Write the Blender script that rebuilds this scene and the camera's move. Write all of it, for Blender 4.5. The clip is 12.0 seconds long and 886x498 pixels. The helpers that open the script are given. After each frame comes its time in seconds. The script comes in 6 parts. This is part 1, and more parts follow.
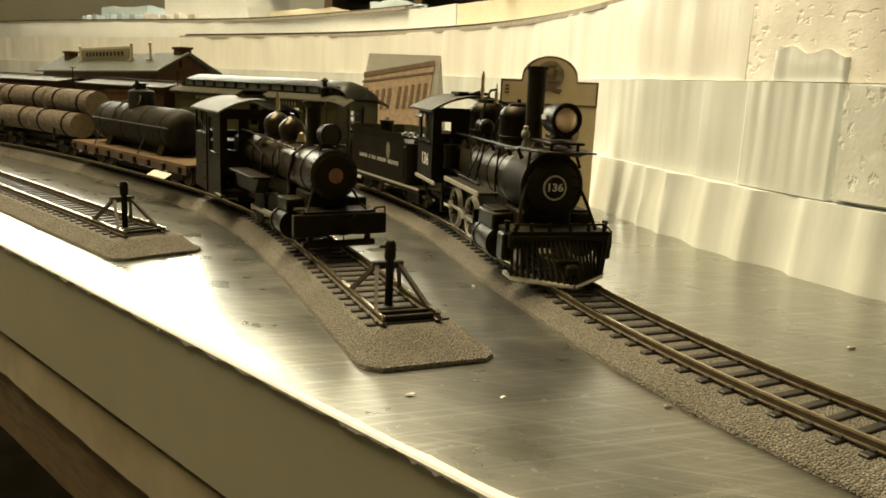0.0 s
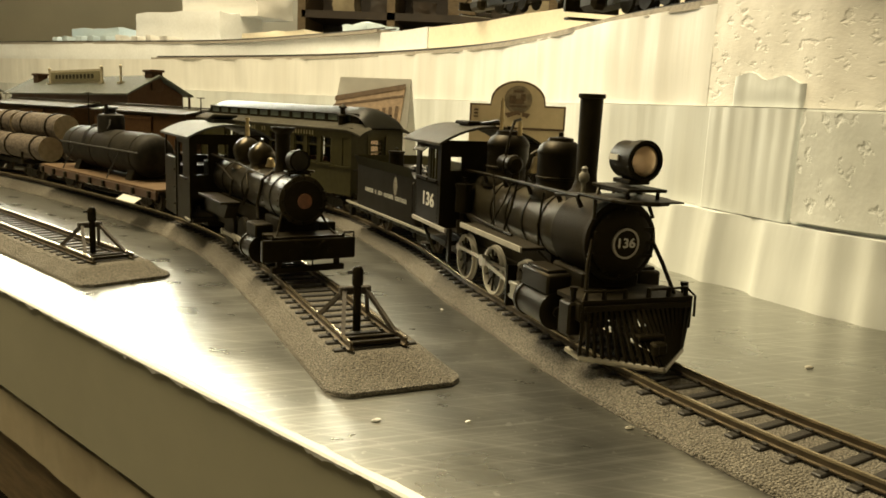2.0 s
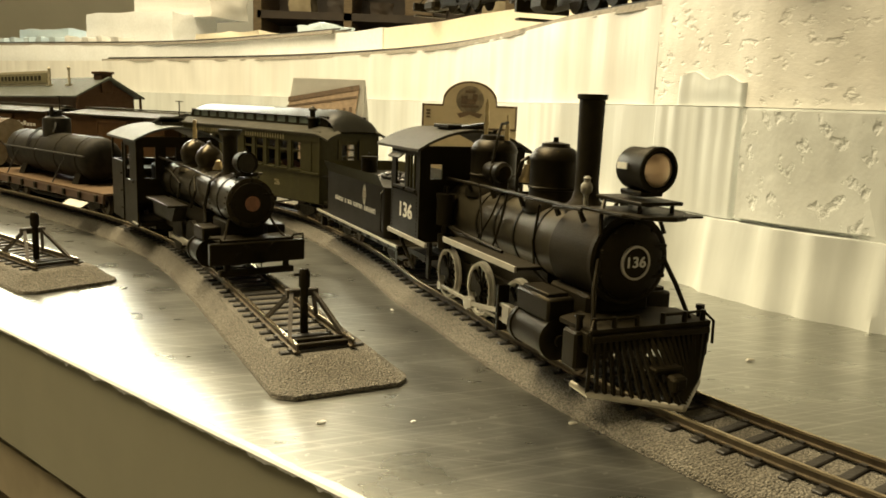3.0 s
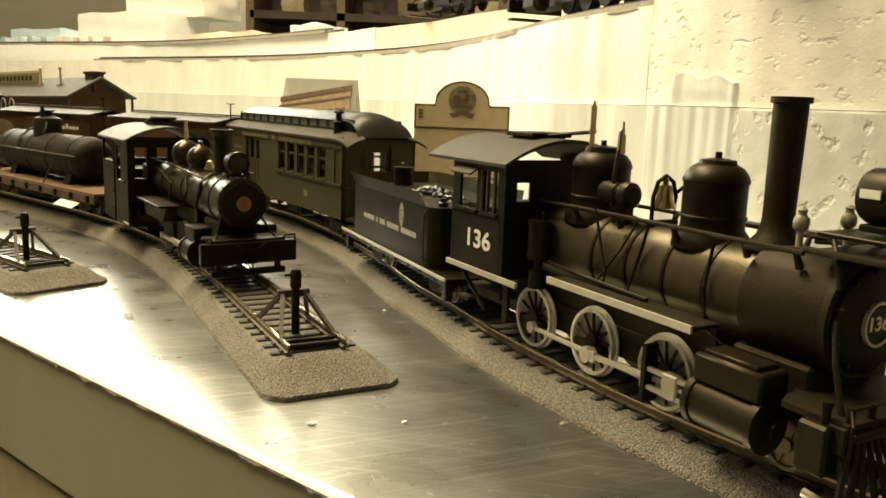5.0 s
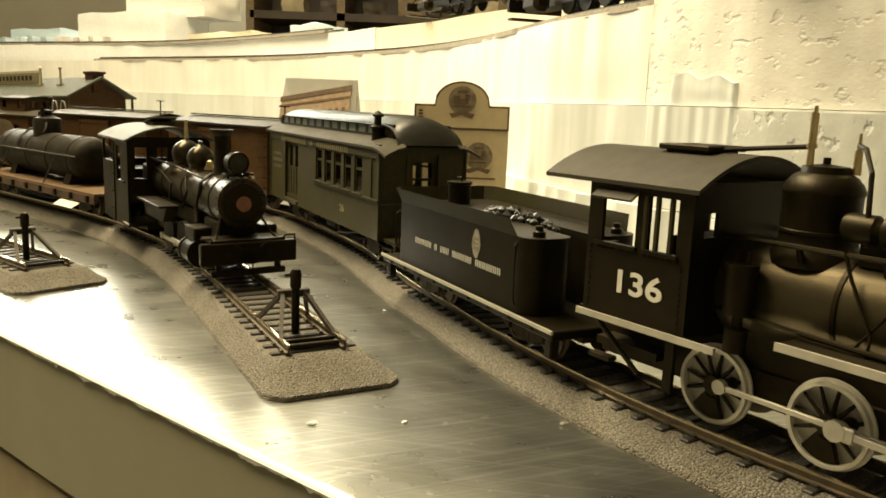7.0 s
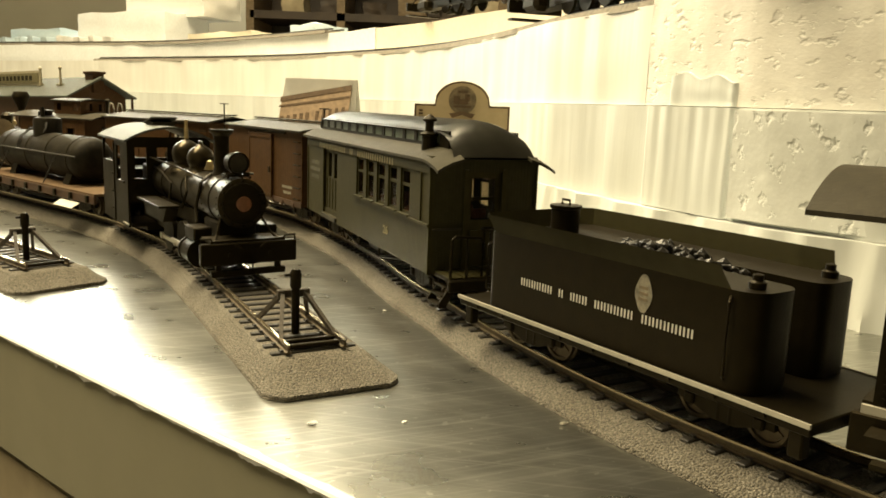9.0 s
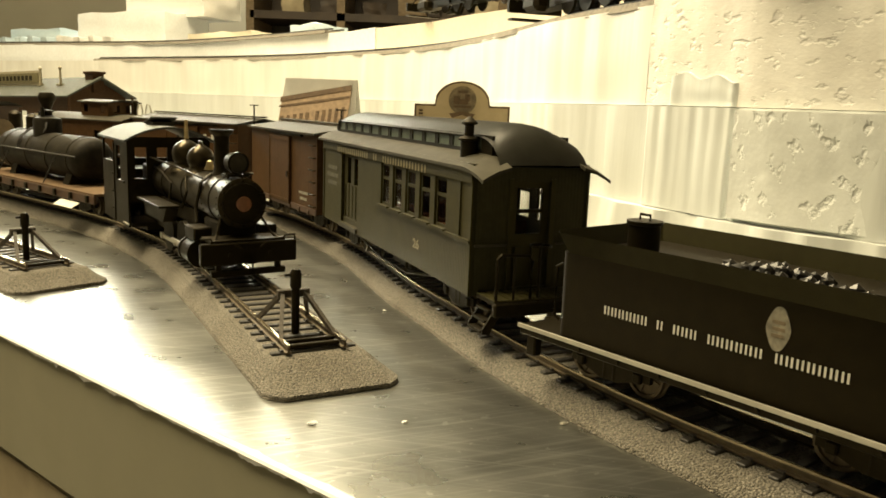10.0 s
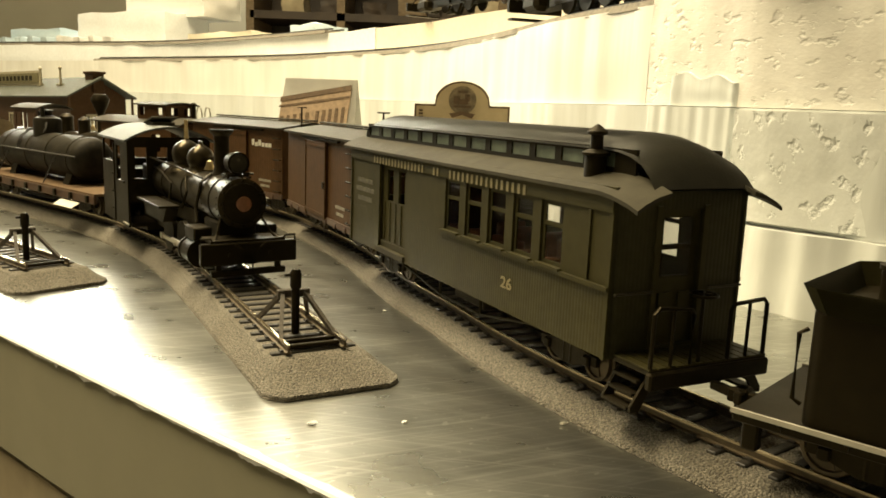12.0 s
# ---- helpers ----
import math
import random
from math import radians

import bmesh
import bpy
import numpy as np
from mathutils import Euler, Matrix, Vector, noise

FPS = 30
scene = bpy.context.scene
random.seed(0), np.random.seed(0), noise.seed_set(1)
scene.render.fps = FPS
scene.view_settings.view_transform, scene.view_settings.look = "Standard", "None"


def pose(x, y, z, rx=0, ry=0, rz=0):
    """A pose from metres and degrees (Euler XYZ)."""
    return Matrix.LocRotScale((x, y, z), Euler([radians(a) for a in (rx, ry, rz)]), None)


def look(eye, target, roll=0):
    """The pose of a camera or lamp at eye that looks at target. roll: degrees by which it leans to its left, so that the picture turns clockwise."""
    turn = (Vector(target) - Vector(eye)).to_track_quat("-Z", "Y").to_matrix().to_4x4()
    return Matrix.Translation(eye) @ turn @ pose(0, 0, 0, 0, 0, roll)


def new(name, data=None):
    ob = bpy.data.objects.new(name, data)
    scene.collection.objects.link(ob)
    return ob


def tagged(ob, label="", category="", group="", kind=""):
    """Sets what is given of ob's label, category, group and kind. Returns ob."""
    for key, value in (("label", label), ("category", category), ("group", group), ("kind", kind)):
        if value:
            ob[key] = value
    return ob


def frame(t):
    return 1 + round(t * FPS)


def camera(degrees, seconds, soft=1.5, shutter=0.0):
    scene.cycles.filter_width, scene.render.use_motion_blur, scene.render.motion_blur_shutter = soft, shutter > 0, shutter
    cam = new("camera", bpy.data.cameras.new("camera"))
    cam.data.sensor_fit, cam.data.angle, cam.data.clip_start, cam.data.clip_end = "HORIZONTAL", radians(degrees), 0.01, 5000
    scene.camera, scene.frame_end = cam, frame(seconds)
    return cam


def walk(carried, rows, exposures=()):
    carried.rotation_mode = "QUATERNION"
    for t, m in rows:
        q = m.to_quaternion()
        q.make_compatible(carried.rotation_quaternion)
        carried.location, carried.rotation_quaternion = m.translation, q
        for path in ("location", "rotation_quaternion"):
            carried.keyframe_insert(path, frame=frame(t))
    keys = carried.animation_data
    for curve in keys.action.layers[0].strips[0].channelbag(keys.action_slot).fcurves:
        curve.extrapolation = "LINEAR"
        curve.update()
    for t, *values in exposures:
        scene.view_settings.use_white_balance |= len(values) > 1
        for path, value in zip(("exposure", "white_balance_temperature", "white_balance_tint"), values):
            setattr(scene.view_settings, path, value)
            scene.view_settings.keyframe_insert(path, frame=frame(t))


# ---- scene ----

# All lengths below are in millimetres; MM turns them into metres.
MM = 0.001
cam = camera(58.5, 12.0, soft=1.7)


def eye_pose(x, y, z, yaw, pitch, roll):
    e = Vector((x * MM, y * MM, z * MM))
    a = radians(pitch)
    b = radians(yaw)
    ahead = Vector((-math.sin(b) * math.cos(a), math.cos(b) * math.cos(a), -math.sin(a)))
    return look(e, e + ahead, roll)


walk(cam, [
    (0.0, eye_pose(-8.4, 3.0, 76.5, 5.01, 11.82, 2.62)),
    (0.5, eye_pose(-8.6, 2.9, 76.4, 4.98, 11.76, 2.70)),
    (1.0, eye_pose(-8.6, 2.8, 76.5, 4.99, 11.75, 2.72)),
    (1.5, eye_pose(-6.8, 2.5, 77.0, 4.02, 11.54, 2.58)),
    (2.0, eye_pose(-5.6, 0.3, 79.1, 3.24, 10.34, 2.56)),
    (2.5, eye_pose(-3.0, 0.1, 79.2, 1.73, 10.20, 2.40)),
    (3.0, eye_pose(-0.6, -0.3, 79.5, 0.47, 10.21, 2.21)),
    (3.3, eye_pose(0, 0, 79.5, 0, 10.18, 2.23)),
    (12.0, eye_pose(0, 0, 79.5, 0, 10.18, 2.23)),
], exposures=[(0.0, 0.08), (1.0, 0.08), (3.0, 0.35), (5.0, 0.55), (12.0, 0.55)])

# ---- light ----
world = bpy.data.worlds.new("room_air")
scene.world = world
world.use_nodes = True
world.node_tree.nodes["Background"].inputs[0].default_value = (0.9, 0.8, 0.6, 1)
world.node_tree.nodes["Background"].inputs[1].default_value = 0.006


def area_lamp(name, at, to, sx, sy, power, colour):
    d = bpy.data.lights.new(name, "AREA")
    d.shape, d.size, d.size_y, d.energy, d.color = "RECTANGLE", sx * MM, sy * MM, power, colour
    ob = new(name, d)
    ob.matrix_world = look(Vector(at) * MM, Vector(to) * MM)
    return ob


area_lamp("ceiling_strip_lamp", (-560, 660, 1300), (-60, 420, 0), 1300, 400, 49.5, (1.0, 0.83, 0.51))
area_lamp("window_lamp", (-1500, 3750, 1130), (-100, 400, 0), 3000, 640, 112.0, (0.98, 0.95, 0.74))

# ---- materials ----
def node_mat(name, colour, rough=0.5, metal=0.0, vary=0.12, scale=400.0, bump=0.0, bump_scale=900.0, colour2=None, spec=0.5, stain=40.0, stain_amount=0.0, rough_vary=0.0, stretch=None, grains=0.0, chips=0.0, gloss=None):
    """A principled material with grain (scale, per metre), broad stains and a fine relief."""
    m = bpy.data.materials.new(name)
    m.use_nodes = True
    nt = m.node_tree
    b = nt.nodes["Principled BSDF"]
    b.inputs["Roughness"].default_value, b.inputs["Metallic"].default_value = rough, metal
    b.inputs["Specular IOR Level"].default_value = spec
    if gloss:
        b.inputs["Specular Tint"].default_value = (*gloss, 1)
    tc = nt.nodes.new("ShaderNodeTexCoord")
    coord = tc.outputs["Object"]
    if stretch:
        mp = nt.nodes.new("ShaderNodeMapping")
        mp.inputs["Scale"].default_value = stretch
        nt.links.new(coord, mp.inputs["Vector"])
        coord = mp.outputs["Vector"]
    n1 = nt.nodes.new("ShaderNodeTexNoise")
    n1.inputs["Scale"].default_value, n1.inputs["Detail"].default_value = scale, 4
    nt.links.new(coord, n1.inputs["Vector"])
    n2 = nt.nodes.new("ShaderNodeTexNoise")
    n2.inputs["Scale"].default_value, n2.inputs["Detail"].default_value = stain, 3
    nt.links.new(coord, n2.inputs["Vector"])
    ramp = nt.nodes.new("ShaderNodeMapRange")
    ramp.inputs["From Min"].default_value, ramp.inputs["From Max"].default_value = 0.3, 0.7
    nt.links.new(n1.outputs["Fac"], ramp.inputs["Value"])
    mix = nt.nodes.new("ShaderNodeMix")
    mix.data_type = "RGBA"
    c2 = colour2 or tuple(c * (1 - 2 * vary) for c in colour)
    mix.inputs["A"].default_value, mix.inputs["B"].default_value = (*colour, 1), (*c2, 1)
    nt.links.new(ramp.outputs["Result"], mix.inputs["Factor"])
    mix2 = nt.nodes.new("ShaderNodeMix")
    mix2.data_type = "RGBA"
    mix2.blend_type = "MULTIPLY"
    r2 = nt.nodes.new("ShaderNodeMapRange")
    r2.inputs["From Min"].default_value, r2.inputs["From Max"].default_value = 0.45, 0.7
    r2.inputs["To Max"].default_value = stain_amount
    nt.links.new(n2.outputs["Fac"], r2.inputs["Value"])
    nt.links.new(r2.outputs["Result"], mix2.inputs["Factor"])
    nt.links.new(mix.outputs["Result"], mix2.inputs["A"])
    mix2.inputs["B"].default_value = (0.45, 0.40, 0.32, 1)
    nt.links.new(mix2.outputs["Result"], b.inputs["Base Color"])
    if rough_vary:
        rr = nt.nodes.new("ShaderNodeMapRange")
        rr.inputs["To Min"].default_value, rr.inputs["To Max"].default_value = rough - rough_vary, rough + rough_vary
        nt.links.new(n2.outputs["Fac"], rr.inputs["Value"])
        nt.links.new(rr.outputs["Result"], b.inputs["Roughness"])
    if bump:
        n3 = nt.nodes.new("ShaderNodeTexNoise")
        n3.inputs["Scale"].default_value, n3.inputs["Detail"].default_value = bump_scale, 3
        nt.links.new(coord, n3.inputs["Vector"])
        bp = nt.nodes.new("ShaderNodeBump")
        bp.inputs["Strength"].default_value, bp.inputs["Distance"].default_value = bump, 0.001
        height = n3.outputs["Fac"]
        if grains:
            vo = nt.nodes.new("ShaderNodeTexVoronoi")
            vo.inputs["Scale"].default_value = grains
            nt.links.new(coord, vo.inputs["Vector"])
            height = vo.outputs["Distance"]
            bp.invert = True
        if chips:
            cr = nt.nodes.new("ShaderNodeMapRange")
            cr.inputs["From Min"].default_value, cr.inputs["From Max"].default_value = 0.58, 0.70
            cr.inputs["To Max"].default_value = -1.6
            n4 = nt.nodes.new("ShaderNodeTexNoise")
            n4.inputs["Scale"].default_value, n4.inputs["Detail"].default_value = chips, 5
            nt.links.new(coord, n4.inputs["Vector"])
            nt.links.new(n4.outputs["Fac"], cr.inputs["Value"])
            ad = nt.nodes.new("ShaderNodeMath")
            ad.operation = "MULTIPLY_ADD"
            nt.links.new(n3.outputs["Fac"], ad.inputs[0])
            ad.inputs[1].default_value = 0.3
            nt.links.new(cr.outputs["Result"], ad.inputs[2])
            height = ad.outputs[0]
        nt.links.new(height, bp.inputs["Height"])
        nt.links.new(bp.outputs["Normal"], b.inputs["Normal"])
    return m


# ---- mesh building ----
def part(name, bm, mat, parent=None, label="", smooth=False, kind=""):
    """Links a bmesh, drawn in millimetres, as one mesh object under a thing or part."""
    for v in bm.verts:
        v.co *= MM
    bmesh.ops.recalc_face_normals(bm, faces=bm.faces)
    me = bpy.data.meshes.new(name)
    bm.to_mesh(me)
    bm.free()
    if smooth:
        for p in me.polygons:
            p.use_smooth = True
        me.set_sharp_from_angle(angle=radians(38))
    for one in (mat if isinstance(mat, (list, tuple)) else [mat]):
        me.materials.append(one)
    ob = new(name, me)
    if parent:
        ob.parent = parent
    return tagged(ob, label=label, kind=kind)


def thing(name, label, category, group="", at=None):
    ob = new(name)
    ob.empty_display_size = 0.01
    tagged(ob, label, category, group)
    if at:
        ob.matrix_world = at
    return ob


def place(x, y, z=0.0, turn=0.0):
    return pose(x * MM, y * MM, z * MM, 0, 0, turn)


def bx(bm, x, y, z, sx, sy, sz, bevel=0.0, turn=None):
    """A box centred at x, y, z."""
    r = bmesh.ops.create_cube(bm, size=1.0)
    vs = r["verts"]
    for v in vs:
        v.co = Vector((v.co.x * sx, v.co.y * sy, v.co.z * sz))
    if bevel:
        es = list({e for v in vs for e in v.link_edges})
        got = bmesh.ops.bevel(bm, geom=es, offset=min(bevel, 0.45 * min(sx, sy, sz)), segments=1, affect="EDGES")
        vs = list({v for f in got["faces"] for v in f.verts} | {v for v in vs if v.is_valid})
    for v in vs:
        if turn is not None:
            v.co = turn @ v.co
        v.co += Vector((x, y, z))
    return vs


def rod(bm, a, b, r, r2=None, seg=12):
    """A round bar from a to b."""
    a, b = Vector(a), Vector(b)
    d = b - a
    m = Matrix.Translation((a + b) / 2) @ d.to_track_quat("Z", "Y").to_matrix().to_4x4()
    bmesh.ops.create_cone(bm, cap_ends=True, segments=seg, radius1=r, radius2=r if r2 is None else r2, depth=d.length, matrix=m)


def lathe(bm, prof, m=None, seg=24):
    """Turns a profile of (radius, height) about z, then moves it by m."""
    m = m or Matrix()
    rings = []
    for r, h in prof:
        if r < 1e-6:
            rings.append([bm.verts.new(m @ Vector((0, 0, h)))])
        else:
            rings.append([bm.verts.new(m @ Vector((r * math.cos(2 * math.pi * k / seg), r * math.sin(2 * math.pi * k / seg), h))) for k in range(seg)])
    for p, q in zip(rings, rings[1:]):
        for k in range(seg):
            a, b, c, d = p[k % len(p)], p[(k + 1) % len(p)], q[(k + 1) % len(q)], q[k % len(q)]
            f = list(dict.fromkeys((a, b, c, d)))
            if len(f) > 2:
                bm.faces.new(f)
    for ring, flip in ((rings[0], True), (rings[-1], False)):
        if len(ring) > 2:
            bm.faces.new(ring[::-1] if flip else ring)


def along(a, b):
    """The frame at a whose z runs to b."""
    a, b = Vector(a), Vector(b)
    return Matrix.Translation(a) @ (b - a).to_track_quat("Z", "Y").to_matrix().to_4x4()


def prism(bm, poly, lo, hi, axis="y"):
    """A flat outline pushed from lo to hi along an axis; the outline lies in the other two."""
    def at(u, v, w):
        return Vector((u, w, v)) if axis == "y" else Vector((w, u, v)) if axis == "x" else Vector((u, v, w))
    a = [bm.verts.new(at(u, v, lo)) for u, v in poly]
    b = [bm.verts.new(at(u, v, hi)) for u, v in poly]
    bm.faces.new(a)
    bm.faces.new(b[::-1])
    for k in range(len(poly)):
        bm.faces.new((a[k], b[k], b[(k + 1) % len(poly)], a[(k + 1) % len(poly)]))


def tube(bm, pts, r, seg=8):
    """A wire bent through the points."""
    pts = [Vector(p) for p in pts]
    rings = []
    for k, p in enumerate(pts):
        d = (pts[min(k + 1, len(pts) - 1)] - pts[max(k - 1, 0)]).normalized()
        m = Matrix.Translation(p) @ d.to_track_quat("Z", "Y").to_matrix().to_4x4()
        rings.append([bm.verts.new(m @ Vector((r * math.cos(2 * math.pi * j / seg), r * math.sin(2 * math.pi * j / seg), 0))) for j in range(seg)])
    for p, q in zip(rings, rings[1:]):
        for k in range(seg):
            bm.faces.new((p[k], p[(k + 1) % seg], q[(k + 1) % seg], q[k]))
    bm.faces.new(rings[0][::-1])
    bm.faces.new(rings[-1])


def frame_plate(bm, outer, holes, lo, hi, axis="y"):
    """A rectangular plate (u0, v0, u1, v1) with rectangular openings through it, as one joined sheet."""
    us = sorted({outer[0], outer[2], *(h[0] for h in holes), *(h[2] for h in holes)})
    vs = sorted({outer[1], outer[3], *(h[1] for h in holes), *(h[3] for h in holes)})

    def solid(i, j):
        if not (0 <= i < len(us) - 1 and 0 <= j < len(vs) - 1):
            return False
        u, v = (us[i] + us[i + 1]) / 2, (vs[j] + vs[j + 1]) / 2
        return not any(h[0] <= u <= h[2] and h[1] <= v <= h[3] for h in holes)
    made = {}

    def at(i, j, w):
        if (i, j, w) not in made:
            u, v = us[i], vs[j]
            made[i, j, w] = bm.verts.new((u, w, v) if axis == "y" else (w, u, v) if axis == "x" else (u, v, w))
        return made[i, j, w]
    for i in range(len(us) - 1):
        for j in range(len(vs) - 1):
            if not solid(i, j):
                continue
            for w in (lo, hi):
                bm.faces.new((at(i, j, w), at(i + 1, j, w), at(i + 1, j + 1, w), at(i, j + 1, w)))
            for di, dj, p, q in ((-1, 0, (i, j), (i, j + 1)), (1, 0, (i + 1, j), (i + 1, j + 1)), (0, -1, (i, j), (i + 1, j)), (0, 1, (i, j + 1), (i + 1, j + 1))):
                if not solid(i + di, j + dj):
                    bm.faces.new((at(*p, lo), at(*q, lo), at(*q, hi), at(*p, hi)))


class Way:
    """A smooth line over the table through control points, measured by its length."""

    def __init__(self, pts):
        p = [Vector(q) for q in pts]
        p = [2 * p[0] - p[1], *p, 2 * p[-1] - p[-2]]
        xy = []
        for a, b, c, d in zip(p, p[1:], p[2:], p[3:]):
            for k in range(12):
                t = k / 12
                xy.append(0.5 * (2 * b + (c - a) * t + (2 * a - 5 * b + 4 * c - d) * t * t + (3 * b - a - 3 * c + d) * t ** 3))
        xy.append(p[-2])
        a = np.array([tuple(v) for v in xy])
        for _ in range(30):
            a[1:-1] = a[1:-1] * 0.5 + (a[:-2] + a[2:]) * 0.25
        self.a = a
        self.s = np.r_[0, np.cumsum(np.hypot(*np.diff(a[:, :2], axis=0).T))]

    def at(self, s):
        end = self.s[-1]
        p = Vector([float(np.interp(s, self.s, self.a[:, k])) for k in range(self.a.shape[1])])
        if s > end:
            p += Vector(self.a[-1] - self.a[-6]).normalized() * (s - end)
        if s < 0:
            p += Vector(self.a[0] - self.a[5]).normalized() * -s
        return p

    def dir(self, s):
        d = self.at(s + 4) - self.at(s - 4)
        return d.normalized()

    def near(self, x, y):
        """The length at which the line passes nearest to a place."""
        s = np.linspace(0, self.s[-1], 4000)
        px, py = np.interp(s, self.s, self.a[:, 0]), np.interp(s, self.s, self.a[:, 1])
        return float(s[np.argmin((px - x) ** 2 + (py - y) ** 2)])

# ---- surfaces ----


def foil_mat():
    """Dull aluminium facing: cloudy tarnish, dark smudges, fine long scratches and pale specks."""
    m = node_mat("dull_foil", (0.41, 0.41, 0.37), 0.36, 1.0, 0.05, 16, stain=6, stain_amount=0.10)
    nt = m.node_tree
    b = nt.nodes["Principled BSDF"]
    tc = nt.nodes.new("ShaderNodeTexCoord")
    heights = []
    tone = b.inputs["Base Color"].links[0].from_socket
    for turn, size, lo, hi, amount in ((38, (9, 170, 1), 0.46, 0.72, 0.20), (-24, (16, 620, 1), 0.53, 0.70, 0.55), (8, (22, 900, 1), 0.54, 0.70, 0.55), (0, (40, 52, 1), 0.48, 0.75, 0.10), (3, (420, 420, 1), 0.655, 0.70, 0.55), (5, (160, 160, 1), 0.69, 0.72, 0.7)):
        mp = nt.nodes.new("ShaderNodeMapping")
        mp.inputs["Rotation"].default_value = (0, 0, radians(turn))
        mid = nt.nodes.new("ShaderNodeMapping")
        mid.inputs["Scale"].default_value = size
        nt.links.new(tc.outputs["Object"], mp.inputs["Vector"])
        nt.links.new(mp.outputs["Vector"], mid.inputs["Vector"])
        n = nt.nodes.new("ShaderNodeTexNoise")
        n.inputs["Scale"].default_value, n.inputs["Detail"].default_value = 1.0, 4
        nt.links.new(mid.outputs["Vector"], n.inputs["Vector"])
        r = nt.nodes.new("ShaderNodeMapRange")
        r.inputs["From Min"].default_value, r.inputs["From Max"].default_value = lo, hi
        r.inputs["To Max"].default_value = amount
        nt.links.new(n.outputs["Fac"], r.inputs["Value"])
        mx = nt.nodes.new("ShaderNodeMix")
        mx.data_type = "RGBA"
        nt.links.new(r.outputs["Result"], mx.inputs["Factor"])
        nt.links.new(tone, mx.inputs["A"])
        mx.inputs["B"].default_value = (0.66, 0.665, 0.61, 1) if turn else (0.22, 0.205, 0.16, 1)
        tone = mx.outputs["Result"]
        heights.append(n.outputs["Fac"])
    nt.links.new(tone, b.inputs["Base Color"])
    ad = nt.nodes.new("ShaderNodeMath")
    ad.operation = "ADD"
    nt.links.new(heights[1], ad.inputs[0])
    nt.links.new(heights[2], ad.inputs[1])
    bp = nt.nodes.new("ShaderNodeBump")
    bp.inputs["Strength"].default_value, bp.inputs["Distance"].default_value = 0.06, 0.0004
    nt.links.new(ad.outputs[0], bp.inputs["Height"])
    nt.links.new(bp.outputs["Normal"], b.inputs["Normal"])
    rr = nt.nodes.new("ShaderNodeMapRange")
    rr.inputs["From Min"].default_value, rr.inputs["From Max"].default_value = 0.3, 0.7
    rr.inputs["To Min"].default_value, rr.inputs["To Max"].default_value = 0.26, 0.325
    nt.links.new(heights[3], rr.inputs["Value"])
    nt.links.new(rr.outputs["Result"], b.inputs["Roughness"])
    return m


foil = foil_mat()
foam_white = node_mat("white_foam", (0.80, 0.79, 0.75), 0.75, 0, 0.04, 300, 0.15, 900, stain=12, stain_amount=0.12)
foam_cut = node_mat("hot_cut_foam", (0.83, 0.82, 0.77), 0.40, 0, 0.05, 80, 0.28, 150, stain=24, stain_amount=0.12, stretch=(1.0, 1.0, 0.12))
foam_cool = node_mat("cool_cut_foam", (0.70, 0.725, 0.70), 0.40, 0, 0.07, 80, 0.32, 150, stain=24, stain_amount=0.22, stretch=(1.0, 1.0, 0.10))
# White foam darkened to tan: the front's shade is put into the colour.
fascia_foam = node_mat("shaded_foam_edge", (0.41, 0.385, 0.27), 0.7, 0, 0.03, 60, 0.04, 300, stain=8, stain_amount=0.2)
fascia_board = node_mat("soft_board", (0.52, 0.44, 0.29), 0.8, 0, 0.1, 60, 0.1, 300, stain=12, stain_amount=0.4)
pine = node_mat("pine_beam", (0.22, 0.155, 0.08), 0.6, 0, 0.22, 60, 0.2, 300, stretch=(1, 1, 6))
# Near-black floor colour stands in for the shade below the table.
shaded_floor = node_mat("floor_shade_black", (0.014, 0.010, 0.006), 0.95, 0, 0.2, 10, spec=0.0)
room_wall = node_mat("grey_wall", (0.56, 0.51, 0.40), 0.8, 0, 0.05, 5)
ballast = node_mat("grey_ballast", (0.27, 0.245, 0.195), 0.95, 0, 0.40, 1900, 0.85, 900, grains=1750, stain=45, stain_amount=0.35)
tie_mat = node_mat("dark_tie_plastic", (0.03, 0.026, 0.02), 0.55, 0, 0.25, 900, 0.2, 1500)
rail_side = node_mat("tarnished_rail_side", (0.14, 0.11, 0.07), 0.45, 0.7, 0.2, 300)
rail_mat = node_mat("nickel_rail", (0.66, 0.55, 0.38), 0.26, 1.0, 0.15, 300)

# ---- table ----
EDGE0, EDGE_DIR, EDGE_IN = Vector((-229, 320)), Vector((0.777, -0.629)), Vector((0.629, 0.777))


def edge(u, v=0.0):
    return EDGE0 + EDGE_DIR * u + EDGE_IN * v


def slab(bm, u0, u1, v0, v1, z0, z1, rag=0.0, step=14.0):
    """A board along the table's front edge, its front line a little ragged."""
    n = max(2, int((u1 - u0) / step))
    front = []
    for k in range(n + 1):
        u = u0 + (u1 - u0) * k / n
        front.append(edge(u, v0 + rag * noise.noise(Vector((u * 0.05, z0, 3)))))
    poly = [tuple(p) for p in front] + [tuple(edge(u1, v1)), tuple(edge(u0, v1))]
    prism(bm, poly, z0, z1, "z")


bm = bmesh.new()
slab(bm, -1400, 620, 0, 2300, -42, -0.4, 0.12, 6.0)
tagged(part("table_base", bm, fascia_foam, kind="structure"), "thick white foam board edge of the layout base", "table")

